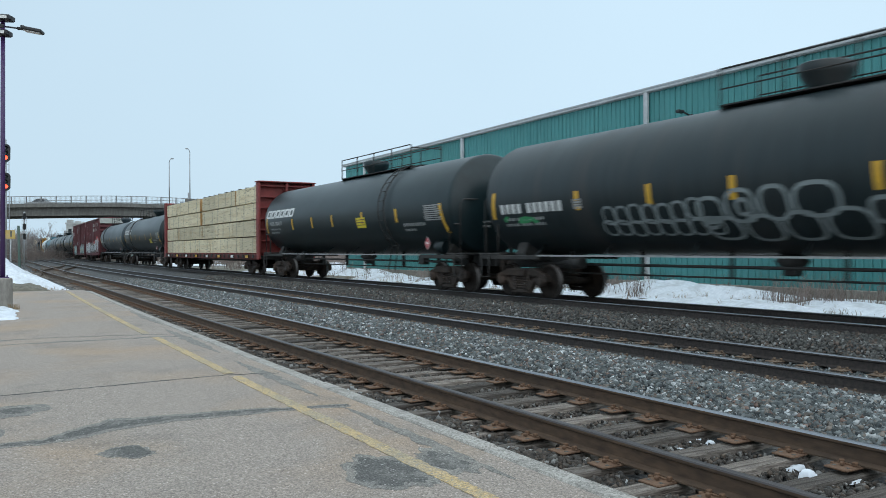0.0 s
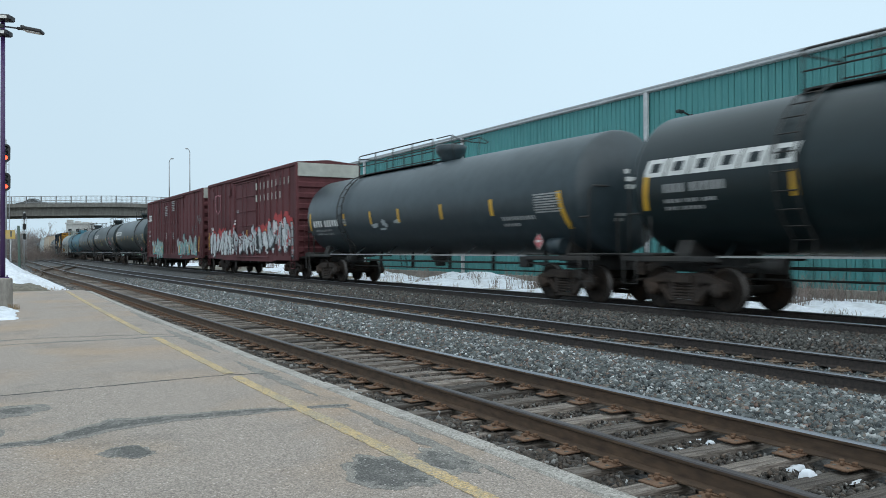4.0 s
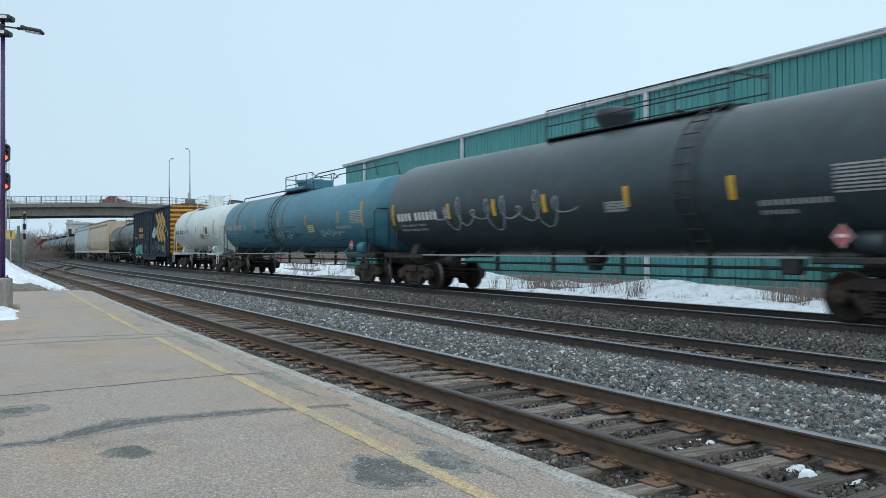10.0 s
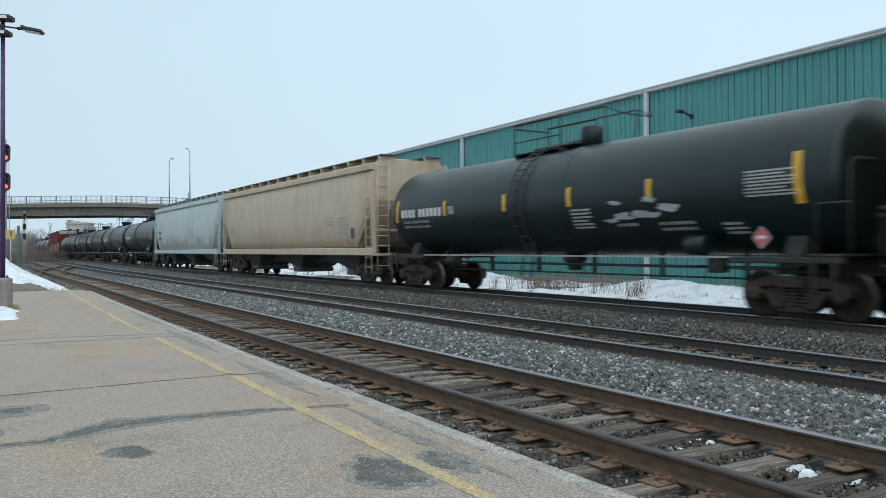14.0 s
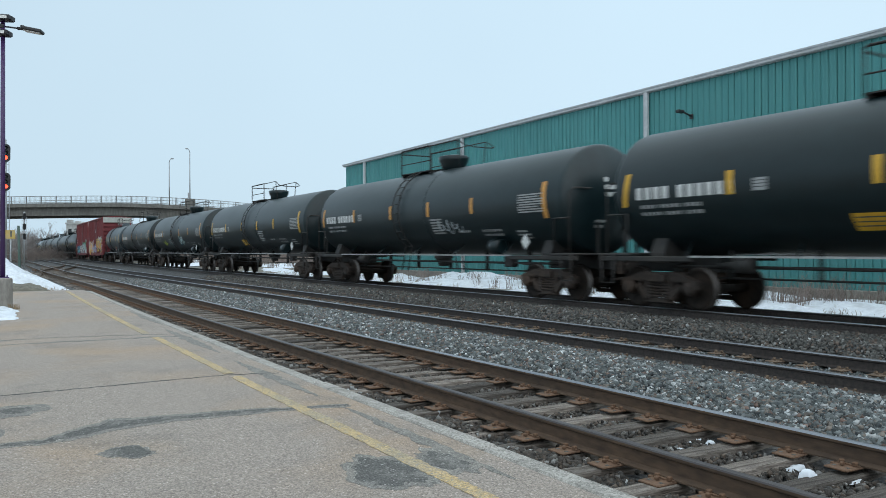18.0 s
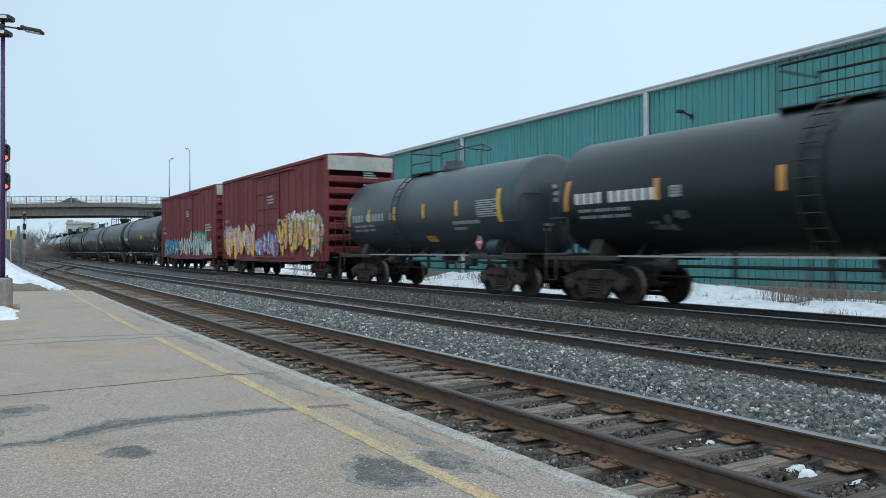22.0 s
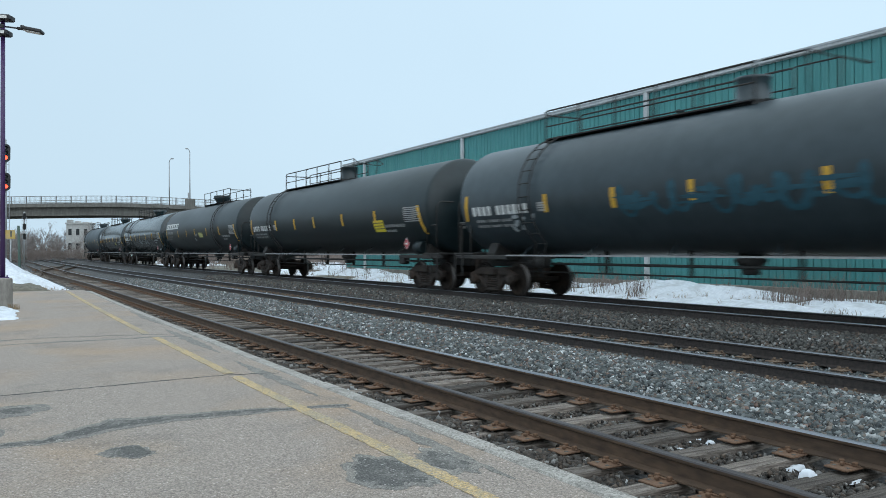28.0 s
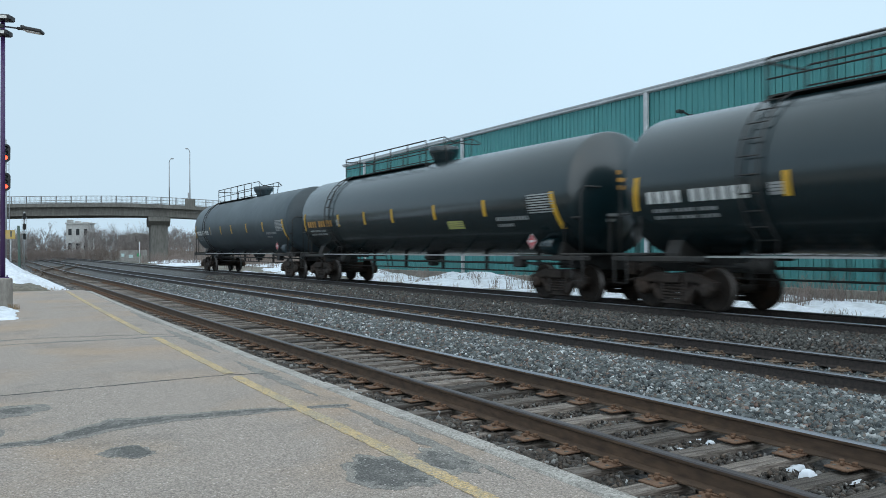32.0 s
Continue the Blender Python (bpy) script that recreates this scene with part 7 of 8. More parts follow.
def add_tank(i, label, mat="tank_black", style="long", R=1.57, zc=2.75, **marks):
    if style == "ring":
        R, zc = 1.43, 2.61
    if i in (27, 28):
        mat = "tank_dusty"
    if i in (29, 30):
        mat = "tank_gloss"
    L, pitch = lengths(i, 1.72 if i != 13 else 0.95)
    middle = REAR[i] + 0.12 - L / 2
    L += {10: 1.0, 28: 0.3}.get(i, 0.60)
    middle += 0.15 if i == 28 else 0.0
    car = tank_car(i, L, pitch, mat, R, zc, style, label, "tank_white" if style == "white" else "frame_black", -1 if i in (0, 1, 7, 8, 9, 28) else 1)
    if marks.pop("plain", False) is False:
        tank_marks(car, L, R, zc, style=style, **marks)
    FLEET.append((car, middle, L / 2 - TANK_TRUCK))
    return car, on_tank(R, zc), L / 2


def add_box(i, label, mat, H, **kw):
    L, pitch = lengths(i, {22: 1.62, 23: 1.58}.get(i, 1.33))
    car = box_car(i, L, pitch, mat, H, label, **kw)
    FLEET.append((car, REAR[i] - L / 2, L / 2 - 1.75))
    d = kw.get("door", (-1.6, 2.0))
    return car, on_wall(1.50, 1.02, (min(d), max(d))), L / 2


# 0: black tank with a long hollow graffito
car, P, h = add_tank(0, "dusty black tank car with grey hollow graffiti along its side", "tank_streaked", rear_a=0, n=5)
rg = random.Random(4)
small = [(-h + 5.1 + 0.42 * k, -0.52 + rg.uniform(-0.05, 0.05), 0.19, 0.24) for k in range(7)] + [(-h + 5.0 + 0.43 * k, -0.93 + rg.uniform(-0.04, 0.04), 0.2, 0.22) for k in range(8)]
large = [(-h + 8.0, -0.25, 0.34, 0.34), (-h + 8.75, -0.18, 0.36, 0.42), (-h + 9.5, -0.15, 0.33, 0.42), (-h + 10.35, -0.12, 0.48, 0.4), (-h + 8.2, -0.82, 0.42, 0.36), (-h + 9.1, -0.85, 0.4, 0.4), (-h + 9.95, -0.82, 0.4, 0.42), (-h + 10.85, -0.8, 0.45, 0.44), (-h + 11.5, -0.45, 0.25, 0.3), (-h + 7.9, -0.6, 0.18, 0.16), (-h + 8.8, -0.2, 0.15, 0.2)]
large = [(a + 0.2, u * 0.78 - 0.50, ra * 0.9, ru * 0.78) for a, u, ra, ru in large]
small = [(a + 0.2, u * 0.9 - 0.2, ra, ru * 0.9) for a, u, ra, ru in small]
hoops(car, P, small, "g_hollow", 0.06)
hoops(car, P, large, "g_hollow", 0.085)
smear(car, P, -h + 1.2, -h + 2.6, -1.0, -0.6, "g_green", 5, 5)
# 1: black tank with bold white maker's mark
car, P, h = add_tank(1, "black tank car with a bold white mark and yellow decal", logo=True, n=6)
decal(car, P, 1.92, 2.69, -0.62, -0.22, "decal_yellow")
# 2: lumber
L2, p2 = lengths(2, 1.4)
car = lumber_car(2, L2, p2, "red bulkhead flat car loaded with bundles of pale lumber")
Pw = on_wall(1.585, 0.0)
for k in range(8):
    stripe(car, Pw, -L2 / 2 + 1.5 + (L2 - 3) * k / 7, 0.92, 1.06, 0.5, "reflector" if k % 2 else "white_mark")
FLEET.append((car, REAR[2] - L2 / 2, L2 / 2 - 2.4))
# 3, 4
car, P, h = add_tank(3, "black tank car with a bold white mark and yellow decal", logo=True, n=6)
decal(car, P, 4.1, 5.0, -0.80, -0.50, "decal_yellow")
car, P, h = add_tank(4, "weathered black tank car with pale paint smudges", "tank_grey", n=6, skip=(1,))
smear(car, P, -2.4, -0.4, -0.75, -0.25, "g_silver", 9, 6)
# 5: red box car with silver letters
car, P, h = add_box(5, "faded red box car covered with big silver graffiti", "box_maroon", 5.26, band="box_grey", door=(-1.9, 1.9))
graffiti(car, P, -h + 0.55, -1.9, -0.1, 1.55, 7, ["g_white"], "g_black", 41, "g_red", ("g_white", "g_silver", "g_white"))
graffiti(car, P, -1.8, 1.3, -0.05, 1.25, 5, ["g_silver", "g_white"], "g_black", 44, "g_red", ("g_silver", "g_white", "box_maroon"))
graffiti(car, P, 1.3, 4.4, -0.1, 1.6, 4, ["g_white", "g_silver"], "g_black", 42, "g_red", ("g_silver", "g_white"))
graffiti(car, P, 4.3, h - 0.4, -0.1, 2.0, 4, ["g_white", "g_silver"], "g_black", 43, "g_red", ("g_silver", "g_white", "g_red"))
for a in (-h + 0.25, 0.4, 3.3):
    stripe(car, P, a, 0.35, 1.35, 0.14)
for u, n in ((3.35, 9), (2.75, 7)):
    bars(car, P, 1.9, u, (1,) * n, 0.34, "box_grey", 0.42, 0.16)
s = Shape()
shield = [(-0.55, 0.75), (-0.3, 0.68), (0, 0.8), (0.3, 0.68), (0.55, 0.75), (0.6, 0.0), (0.42, -0.5), (0.0, -0.85), (-0.42, -0.5), (-0.6, 0.0)]
for (x0, y0), (x1, y1) in zip(shield, shield[1:] + shield[:1]):
    d = math.hypot(x1 - x0, y1 - y0)
    nx, ny = -(y1 - y0) / d * 0.035, (x1 - x0) / d * 0.035
    b = len(s.v)
    s.v += [P(-5.32 + x * 1.04 + k * nx * 0.7, 2.98 + y * 0.68 + k * ny * 0.7, 0.004) for x, y, k in ((x0, y0, 1), (x0, y0, -1), (x1, y1, -1), (x1, y1, 1))]
    s.face([b, b + 1, b + 2, b + 3])
part("shield_mark", s, "g_pink", car, "faded shield outline")
bars(car, P, -6.72, 1.46, (2,), 0.2, "white_mark", 0.1, 0.24)
data_block(car, P, -1.39, 2.32, 0.34, 0.18, 2, "grey_mark")
data_block(car, P, -1.96, 1.7, 0.36, 0.32, 2, "white_mark")
# 6: maroon box car, two doors
for a, u in ((-6.3, 3.55), (-3.0, 3.55), (5.2, 3.6)):
    s = Shape()
    s.box(-0.012, 0.0, -0.24, 0.24, -0.22, 0.22, 0, 0.006)
    part("tack_board", s, "box_maroon", car, m=Matrix.Translation(P(a, u, 0.004)))
# 6
car, P, h = add_box(6, "maroon box car with silver and green graffiti", "box_maroon", 5.22, band="box_grey", door=(-2.65, 2.05), double=True)
graffiti(car, P, -6.8, -2.75, -0.25, 1.2, 5, ["g_dust", "g_dust"], "g_chalk", 51, None, ("g_silver", "g_pale", "g_teal"), shade="g_teal")
graffiti(car, P, 2.15, 7.4, -0.3, 1.3, 7, ["g_dust", "g_dust"], "g_chalk", 52, None, ("g_silver", "g_pale", "g_teal"), shade="g_teal")
for a in (-h + 0.45, h - 0.9):
    stripe(car, P, a, 0.25, 1.2, 0.14)
for a, u in ((-7.0, 3.3), (-4.6, 3.4), (3.6, 3.45), (6.6, 3.3)):
    s = Shape()
    s.box(-0.012, 0.0, -0.24, 0.24, -0.22, 0.22, 0, 0.006)
    part("tack_board", s, "box_maroon", car, m=Matrix.Translation(P(a, u, 0.004)))
decal(car, P, h - 1.95, h - 1.2, -0.24, -0.04, "reflector")
smear(car, P, h - 2.7, h - 1.6, 1.3, 1.9, "dark_mark", 57, 7, "dark smudged paint")
scrawl(car, P, h - 1.3, h - 0.3, 2.0, 2.6, "g_chalk", 58, 5, 0.05)
for a in (-6.14, -3.18, 2.75, 5.61):
    s = Shape()
    quad(s, P, a - 0.1, a + 0.1, 0.14, 0.66, 0.034, 0, 2)
    part("reflector", s, "reflector", car, "yellow reflective strip")
block_logo(car, P, -h + 0.5, 2.66, 1.3, 0.46, n=2)
bars(car, P, -h + 0.5, 1.75, (2, 3), 0.16, "grey_mark", 0.12, 0.14)
bars(car, P, -h + 0.5, 1.40, (3, 3), 0.16, "grey_mark", 0.12, 0.14)
bars(car, P, -h + 0.5, 1.05, (5,), 0.1, "grey_mark", 0.12, 0.12)
for a, u in ((-2.0, 2.87), (0.36, 3.12)):
    data_block(car, P, a, u, 1.0, 0.75, 6, "grey_mark")
    data_block(car, P, a + 0.3, 1.15, 0.4, 0.5, 4, "grey_mark")
data_block(car, P, h - 2.2, 0.2, 0.7, 1.0, 6, "grey_mark")
# 7, 8
car, P, h = add_tank(7, "black tank car with a bold white mark and small yellow decal", logo=True, n=6)
decal(car, P, 1.74, 2.25, -0.49, -0.28, "decal_pale")
smear(car, P, 5.0, 6.2, -0.9, -0.5, "g_silver", 3, 5)
car, P, h = add_tank(8, "black tank car with a bold white mark and white paint splashes", logo=True, n=6)
smear(car, P, -4.4, -3.2, -1.0, -0.4, "g_silver", 23, 9)
decal(car, P, -2.92, -2.0, -0.84, -0.55, "decal_pale")
smear(car, P, 1.9, 4.3, -1.25, 0.0, "g_silver", 24, 26)
smear(car, P, 2.6, 3.8, -0.8, 0.2, "g_pale", 34, 12)
smear(car, P, 4.4, 6.0, -0.7, 0.0, "g_pink", 25, 8)
# 9: dark tank with a thin scrawl
car, P, h = add_tank(9, "dark grey tank car with a thin chalky scrawl", "tank_grey", n=6)
scrawl(car, P, -h + 3.3, 0.6, -0.95, 0.15, "g_silver", 3, 9, 0.035)
decal(car, P, 1.8, 2.5, -0.6, -0.35, "grey_mark")
# 10: blue tank
car, P, h = add_tank(10, "faded blue tank car with rust bands", "tank_blue", "blue", 1.46, 2.70, reflect="reflector_worn", n=5, arm="grey_mark")
for a, w, u in ((-h + 2.9, 0.22, -0.2), (-h + 1.9, 0.10, 0.4), (-2.2, 0.10, -0.1), (-0.9, 0.13, -0.4), (0.15, 0.12, -0.2)):
    s = Shape()
    quad(s, P, a, a + w, u, 2.1, 0.006, 0, 12, 0.06)
    part("rust_band", s, "dull_rust", car, "brown rust streak round the tank")
s = Shape()
for k in range(3):
    quad(s, on_head(1.46, 2.70, h), -0.25 + 0.22 * k, -0.03 + 0.22 * k, 0.1, 0.72, 0.010, 0, 6)
part("head_panel", s, "g_pale", car, "pale lettered panel on the tank head")
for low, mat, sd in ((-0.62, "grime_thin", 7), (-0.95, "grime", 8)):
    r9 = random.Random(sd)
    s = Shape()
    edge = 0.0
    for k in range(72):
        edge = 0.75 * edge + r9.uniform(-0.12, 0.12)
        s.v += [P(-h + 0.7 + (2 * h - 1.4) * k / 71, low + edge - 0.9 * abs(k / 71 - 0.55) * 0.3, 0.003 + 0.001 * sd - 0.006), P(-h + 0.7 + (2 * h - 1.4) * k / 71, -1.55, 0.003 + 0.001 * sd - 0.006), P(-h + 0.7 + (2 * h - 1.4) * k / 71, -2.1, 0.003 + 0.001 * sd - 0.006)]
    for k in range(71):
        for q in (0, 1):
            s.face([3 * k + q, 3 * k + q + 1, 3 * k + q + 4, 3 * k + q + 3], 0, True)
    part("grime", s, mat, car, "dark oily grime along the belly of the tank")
decal(car, P, 3.3, 4.0, -0.62, -0.3, "decal_pale")
scrawl(car, P, -1.6, 1.2, -0.9, -0.45, "g_pale", 5, 8, 0.04)
scrawl(car, P, 4.6, 6.5, -0.85, -0.5, "g_pale", 6, 6, 0.04)
smear(car, P, -4.2, 3.0, -0.8, -0.3, "g_dim_blue", 26, 12)
# 11: white tank
car, P, h = add_tank(11, "white tank car with thin rusty stripes", "tank_white", "white", 1.46, 2.72, reflect="reflector_worn", n=4, arm="dark_mark", grid=False)
decal(car, P, 1.6, 2.5, -0.70, -0.35, "tan_paint")
decal(car, P, 3.0, 3.5, -0.35, 0.05, "dark_mark")
# 12: navy box car with gold chevrons
car, P, h = add_box(12, "navy box car with gold chevrons and a yellow end", "box_navy", 4.66, end_mat="box_yellow", door=(-1.7, 1.5), peak=0.22, sill="deep", roof_mat="hopper_dark")
for k in range(3):
    # three zigzag bands
    a = 2.75 + 1.08 * k
    zz = [(a, 3.04), (a + 0.40, 3.30), (a + 1.80, 2.46), (a + 0.96, 1.84), (a + 1.80, 1.14), (a + 1.40, 0.90), (a + 0.06, 1.79), (a + 0.92, 2.41)]
    s = Shape()
    for q in ((0, 1, 2, 7), (7, 2, 3, 6), (6, 3, 4, 5)):
        b = len(s.v)
        s.v += [P(zz[i][0], zz[i][1], 0.006) for i in q]
        s.face([b, b + 1, b + 2, b + 3])
    part("chevron", s, "tan_paint", car, "faded gold chevron")
for u, n in ((1.92, 7), (1.38, 8)):
    bars(car, P, -4.87, u, (n,), 0.34, "tan_paint", 0.1, 0.27)
smear(car, P, -6.7, -2.9, -0.2, 0.9, "g_dim_blue", 63, 16)
smear(car, P, -6.5, -3.0, -0.2, 0.7, "g_pale", 64, 9)
graffiti(car, P, -5.9, -3.4, -0.15, 0.85, 5, ["g_green", "g_teal"], "box_navy", 61, None, ("g_teal", "g_green", "g_pale"), label="loose green and blue graffiti")
graffiti(car, P, 1.55, 3.0, 1.25, 2.3, 3, ["g_pale"], "box_navy", 62, None, ("g_silver",))
scrawl(car, P, 2.4, 4.6, 0.3, 1.1, "g_chalk", 8, 5, 0.06)
smear(car, P, 6.0, 7.2, 1.7, 2.2, "g_teal", 27, 6)
for a in (-h + 0.4, -1.85, 1.65, 4.2):
    stripe(car, P, a, 0.35, 0.85, 0.13, "reflector_worn")
for a in (h - 1.35, h - 0.3):
    stripe(car, P, a, 0.15, 1.75 if a > h - 1 else 1.1, 0.2, "reflector_worn")
bars(car, P, -h + 0.6, 1.35, (4, 4), 0.15, "grey_mark", 0.15, 0.13)
decal(car, P, h - 2.6, h - 1.7, 0.25, 0.7, "g_chalk")
bars(car, P, -0.9, 1.7, (3, 2), 0.12, "g_chalk", 0.2, 0.13)
bars(car, P, -0.9, 1.2, (2, 2), 0.12, "g_chalk", 0.3, 0.13)
# 13: black tank with a ring
car, P, h = add_tank(13, "black tank car with a small top platform and round dome", "tank_black", "ring", n=5, skip=(4,))
smear(car, P, 2.6, 5.0, -0.75, -0.2, "g_silver", 29, 8)
# 14, 15: hoppers
for i, mat, lab in ((14, "hopper_beige", "beige covered hopper car with rusty top edge"), (15, "hopper_grey", "pale grey covered hopper car")):
    L, pitch = lengths(i, 1.25)
    car = hopper_car(i, L, pitch, mat, 4.62, lab, 3)
    P = on_wall(1.60, 0.0)
    if i == 14:
        for a in (-L / 2 + 1.3, L / 2 - 4.4):
            data_block(car, P, a, 2.3, 0.9, 0.4, 3, "grey_mark")
        data_block(car, P, L / 2 - 3.2, 1.75, 1.0, 0.9, 7, "grey_mark")
        decal(car, P, L / 2 - 1.9, L / 2 - 1.55, 1.75, 2.15, "dark_mark")
        for k in range(4):
            stripe(car, P, -L / 2 + 2.2 + (L - 4.4) * k / 3, 1.5, 1.75, 0.12, "reflector_worn")
    else:
        bars(car, P, -L / 2 + 1.7, 2.55, (4,), 0.26, "dark_mark", 0.1, 0.22)
        bars(car, P, -L / 2 + 1.7, 2.12, (5,), 0.22, "dark_mark", 0.1, 0.18)
        bars(car, P, -L / 2 + 1.8, 1.75, (14,), 0.07, "grey_mark", 0.1, 0.12)
        for k in range(6):
            stripe(car, P, -L / 2 + 1.55 + (L - 3.2) * k / 5, 1.65, 2.2, 0.14, "tan_paint")
        smear(car, P, -3.4, -1.6, 1.6, 2.0, "g_faint", 12, 9)
        scrawl(car, P, -1.4, 1.6, 1.65, 1.95, "g_faint", 11, 9, 0.06)
        smear(car, P, 1.8, 3.4, 2.3, 2.9, "g_faint", 30, 14)
        data_block(car, P, L / 2 - 5.0, 1.75, 1.6, 0.36, 4, "grey_mark")
    FLEET.append((car, REAR[i] - L / 2, L / 2 - 1.45))
# 16 to 20: black tanks with a centre band
for i in range(16, 21):
    car, P, h = add_tank(i, "clean black tank car with yellow stripes and a round dome", "tank_black", "ring", n=6, skip=(2,), arm="white_mark", sign="white_mark", reflect="reflector" if i in (16, 18) else "reflector_orange")
    if i in (16, 18):
        decal(car, P, -1.95, -1.2, -1.10, -0.73, "reflector")
    if i == 17:
        scrawl(car, P, 1.7, 3.0, -0.85, -0.35, "g_silver", 71, 5, 0.05)
    if i == 19:
        scrawl(car, P, -h + 3.7, -h + 4.8, -0.95, -0.5, "g_lime", 72, 4, 0.10)
        scrawl(car, P, -h + 5.5, -h + 6.9, -0.95, -0.35, "g_silver", 73, 6, 0.08)
        smear(car, P, -h + 5.6, -h + 6.8, -0.95, -0.5, "g_dim_blue", 76, 6)
        scrawl(car, P, 0.7, 2.2, -0.95, -0.2, "g_pale", 74, 6, 0.08)
        smear(car, P, 0.8, 2.2, -0.9, -0.4, "g_dim_blue", 77, 6)
    if i == 20:
        smear(car, P, -h + 3.4, -h + 4.6, -0.9, -0.4, "g_ghost", 75, 6)
# 21: short grey-black tank
car, P, h = add_tank(21, "short grey-black tank car with orange stripes", "tank_grey", "short", 1.41, 2.58, n=4, arm="grey_mark")
decal(car, P, 0.4, 1.0, -1.1, -0.85, "reflector")
# 22, 23: red box cars with bright graffiti
car, P, h = add_box(22, "red box car with bright yellow and orange graffiti", "box_red", 5.24, band="box_grey")
graffiti(car, P, -h + 0.3, -1.75, -0.18, 1.5, 9, ["g_yellow", "g_lilac", "g_yellow"], "g_orange", 81, "g_lilac", ("g_white", "g_lilac", "g_orange", "g_white", "g_red"), label="yellow and lilac graffiti")
graffiti(car, P, 1.9, h - 1.3, -0.15, 1.95, 7, ["g_yellow", "g_orange", "g_yellow"], "g_black", 82, "g_white", ("g_white", "g_orange", "g_blue", "g_yellow", "g_pink"), label="big yellow and orange graffiti")
graffiti(car, P, h - 1.6, h - 0.25, -0.05, 1.7, 2, ["g_lilac", "g_pink"], "g_green", 83, "g_white", ("g_orange", "g_white"))
graffiti(car, P, -1.5, 1.9, -0.1, 1.2, 6, ["g_lilac", "g_red"], "g_blue", 84, None, ("g_lilac", "g_blue", "g_white"))
smear(car, P, -1.2, 1.2, 0.1, 0.9, "g_blue", 85, 6)
car, P, h = add_box(23, "red box car with blue, white and green graffiti", "box_red", 5.24, band="box_grey")
graffiti(car, P, -h + 1.2, -1.9, -0.18, 1.1, 8, ["g_teal", "g_blue"], "g_black", 91, "g_blue", ("g_teal", "g_pale", "g_teal", "g_black"), label="blue and turquoise graffiti")
graffiti(car, P, 1.7, h - 2.1, -0.15, 1.55, 7, ["g_white", "g_pale"], "g_black", 92, "g_green", ("g_white", "g_lilac", "g_pale", "g_teal", "g_chalk"), label="white graffiti with a green outline")
graffiti(car, P, h - 2.3, h - 0.9, -0.1, 0.9, 2, ["g_white"], "g_green", 93, "g_green")
graffiti(car, P, -1.5, 1.6, -0.1, 1.25, 5, ["g_white", "box_grey"], "box_red", 94, None, ("box_grey", "g_white", "box_red"))
for car in (FLEET[-2][0], FLEET[-1][0]):
    decal(car, P, h - 0.95, h - 0.3, -0.16, 0.02, "reflector")
    s = Shape()
    s.box(-0.012, 0.0, -0.28, 0.28, -0.2, 0.2, 0, 0.006)
    part("tack_board", s, "box_red", car, m=Matrix.Translation(P(4.6, 3.55, 0.004)))
    for u, w in ((1.85, (2, 1)), (1.50, (2, 3))):
        bars(car, P, -h + 0.55, u, w, 0.18, "grey_mark", 0.2, 0.2)
    stripe(car, P, -h + 0.45, 0.25, 0.95, 0.13)
    stripe(car, P, h - 1.15, 0.25, 0.95, 0.13)
    data_block(car, P, 0.35, 2.55, 0.95, 0.45, 3, "grey_mark")
    data_block(car, P, h - 2.4, 1.5, 1.5, 0.5, 3, "grey_mark")
    Pe = lambda a, u, e: (a, -h - 0.07 - e, 1.02 + u)
    for u in (2.3, 2.9, 3.4):
        s = Shape()
        for k in range(3):
            quad(s, Pe, 0.1, 0.75 - 0.1 * k, u - 0.1 + 0.1 * k, u - 0.05 + 0.1 * k, 0.02, 0, 1)
        part("lettering", s, "grey_mark", car)
# 24 to 27
car, P, h = add_tank(24, "black tank car with a bright yellow decal", n=6)
decal(car, P, 0.92, 1.7, -0.44, -0.04, "decal_yellow")
car, P, h = add_tank(25, "black tank car with a yellow decal", n=6)
decal(car, P, 2.2, 2.9, -0.6, -0.2, "decal_yellow")
car, P, h = add_tank(26, "grey-black tank car with dim blue scrawl", "tank_grey", n=6)
scrawl(car, P, -2.6, 2.0, -0.75, 0.0, "g_dim_blue", 13, 9, 0.11)
scrawl(car, P, 0.6, 5.6, -0.75, 0.0, "g_dim_blue", 14, 10, 0.11)
smear(car, P, -2.4, 5.2, -0.6, -0.2, "g_dim_blue", 33, 16)
smear(car, P, -h + 2.9, -h + 3.9, -1.0, -0.45, "g_silver", 31, 7)
car, P, h = add_tank(27, "black tank car with a bright yellow decal", n=6)
decal(car, P, 5.3, 6.1, -0.82, -0.38, "decal_yellow")
# 28: mark, smudges
car, P, h = add_tank(28, "black tank car with a bold white mark and chalk tags", logo=True, n=6)
scrawl(car, P, -h + 5.2, -h + 6.4, -0.9, -0.35, "g_ghost", 15, 3, 0.06)
smear(car, P, -0.6, 0.2, -0.85, -0.35, "g_silver", 32, 5)
decal(car, P, 0.6, 1.5, -0.6, -0.3, "decal_pale")
scrawl(car, P, 2.1, 3.2, -0.8, -0.45, "g_ghost", 16, 3, 0.06)
# 29 to 31
car, P, h = add_tank(29, "shiny grey-black tank car with white scribbles", "tank_grey", n=6)
scrawl(car, P, -1.0, 0.9, -0.9, -0.35, "g_silver", 17, 4, 0.07)
scrawl(car, P, 1.7, 3.2, -0.9, -0.5, "g_silver", 18, 4, 0.07)
car, P, h = add_tank(30, "black tank car with yellow figures", n=6, arm="reflector_worn")
decal(car, P, 3.16, 4.05, -0.84, -0.58, "decal_pale")
car, P, h = add_tank(31, "faded blue-grey tank car at the end of the train", "tank_faded", n=6)
FLEET.sort(key=lambda q: q[1])


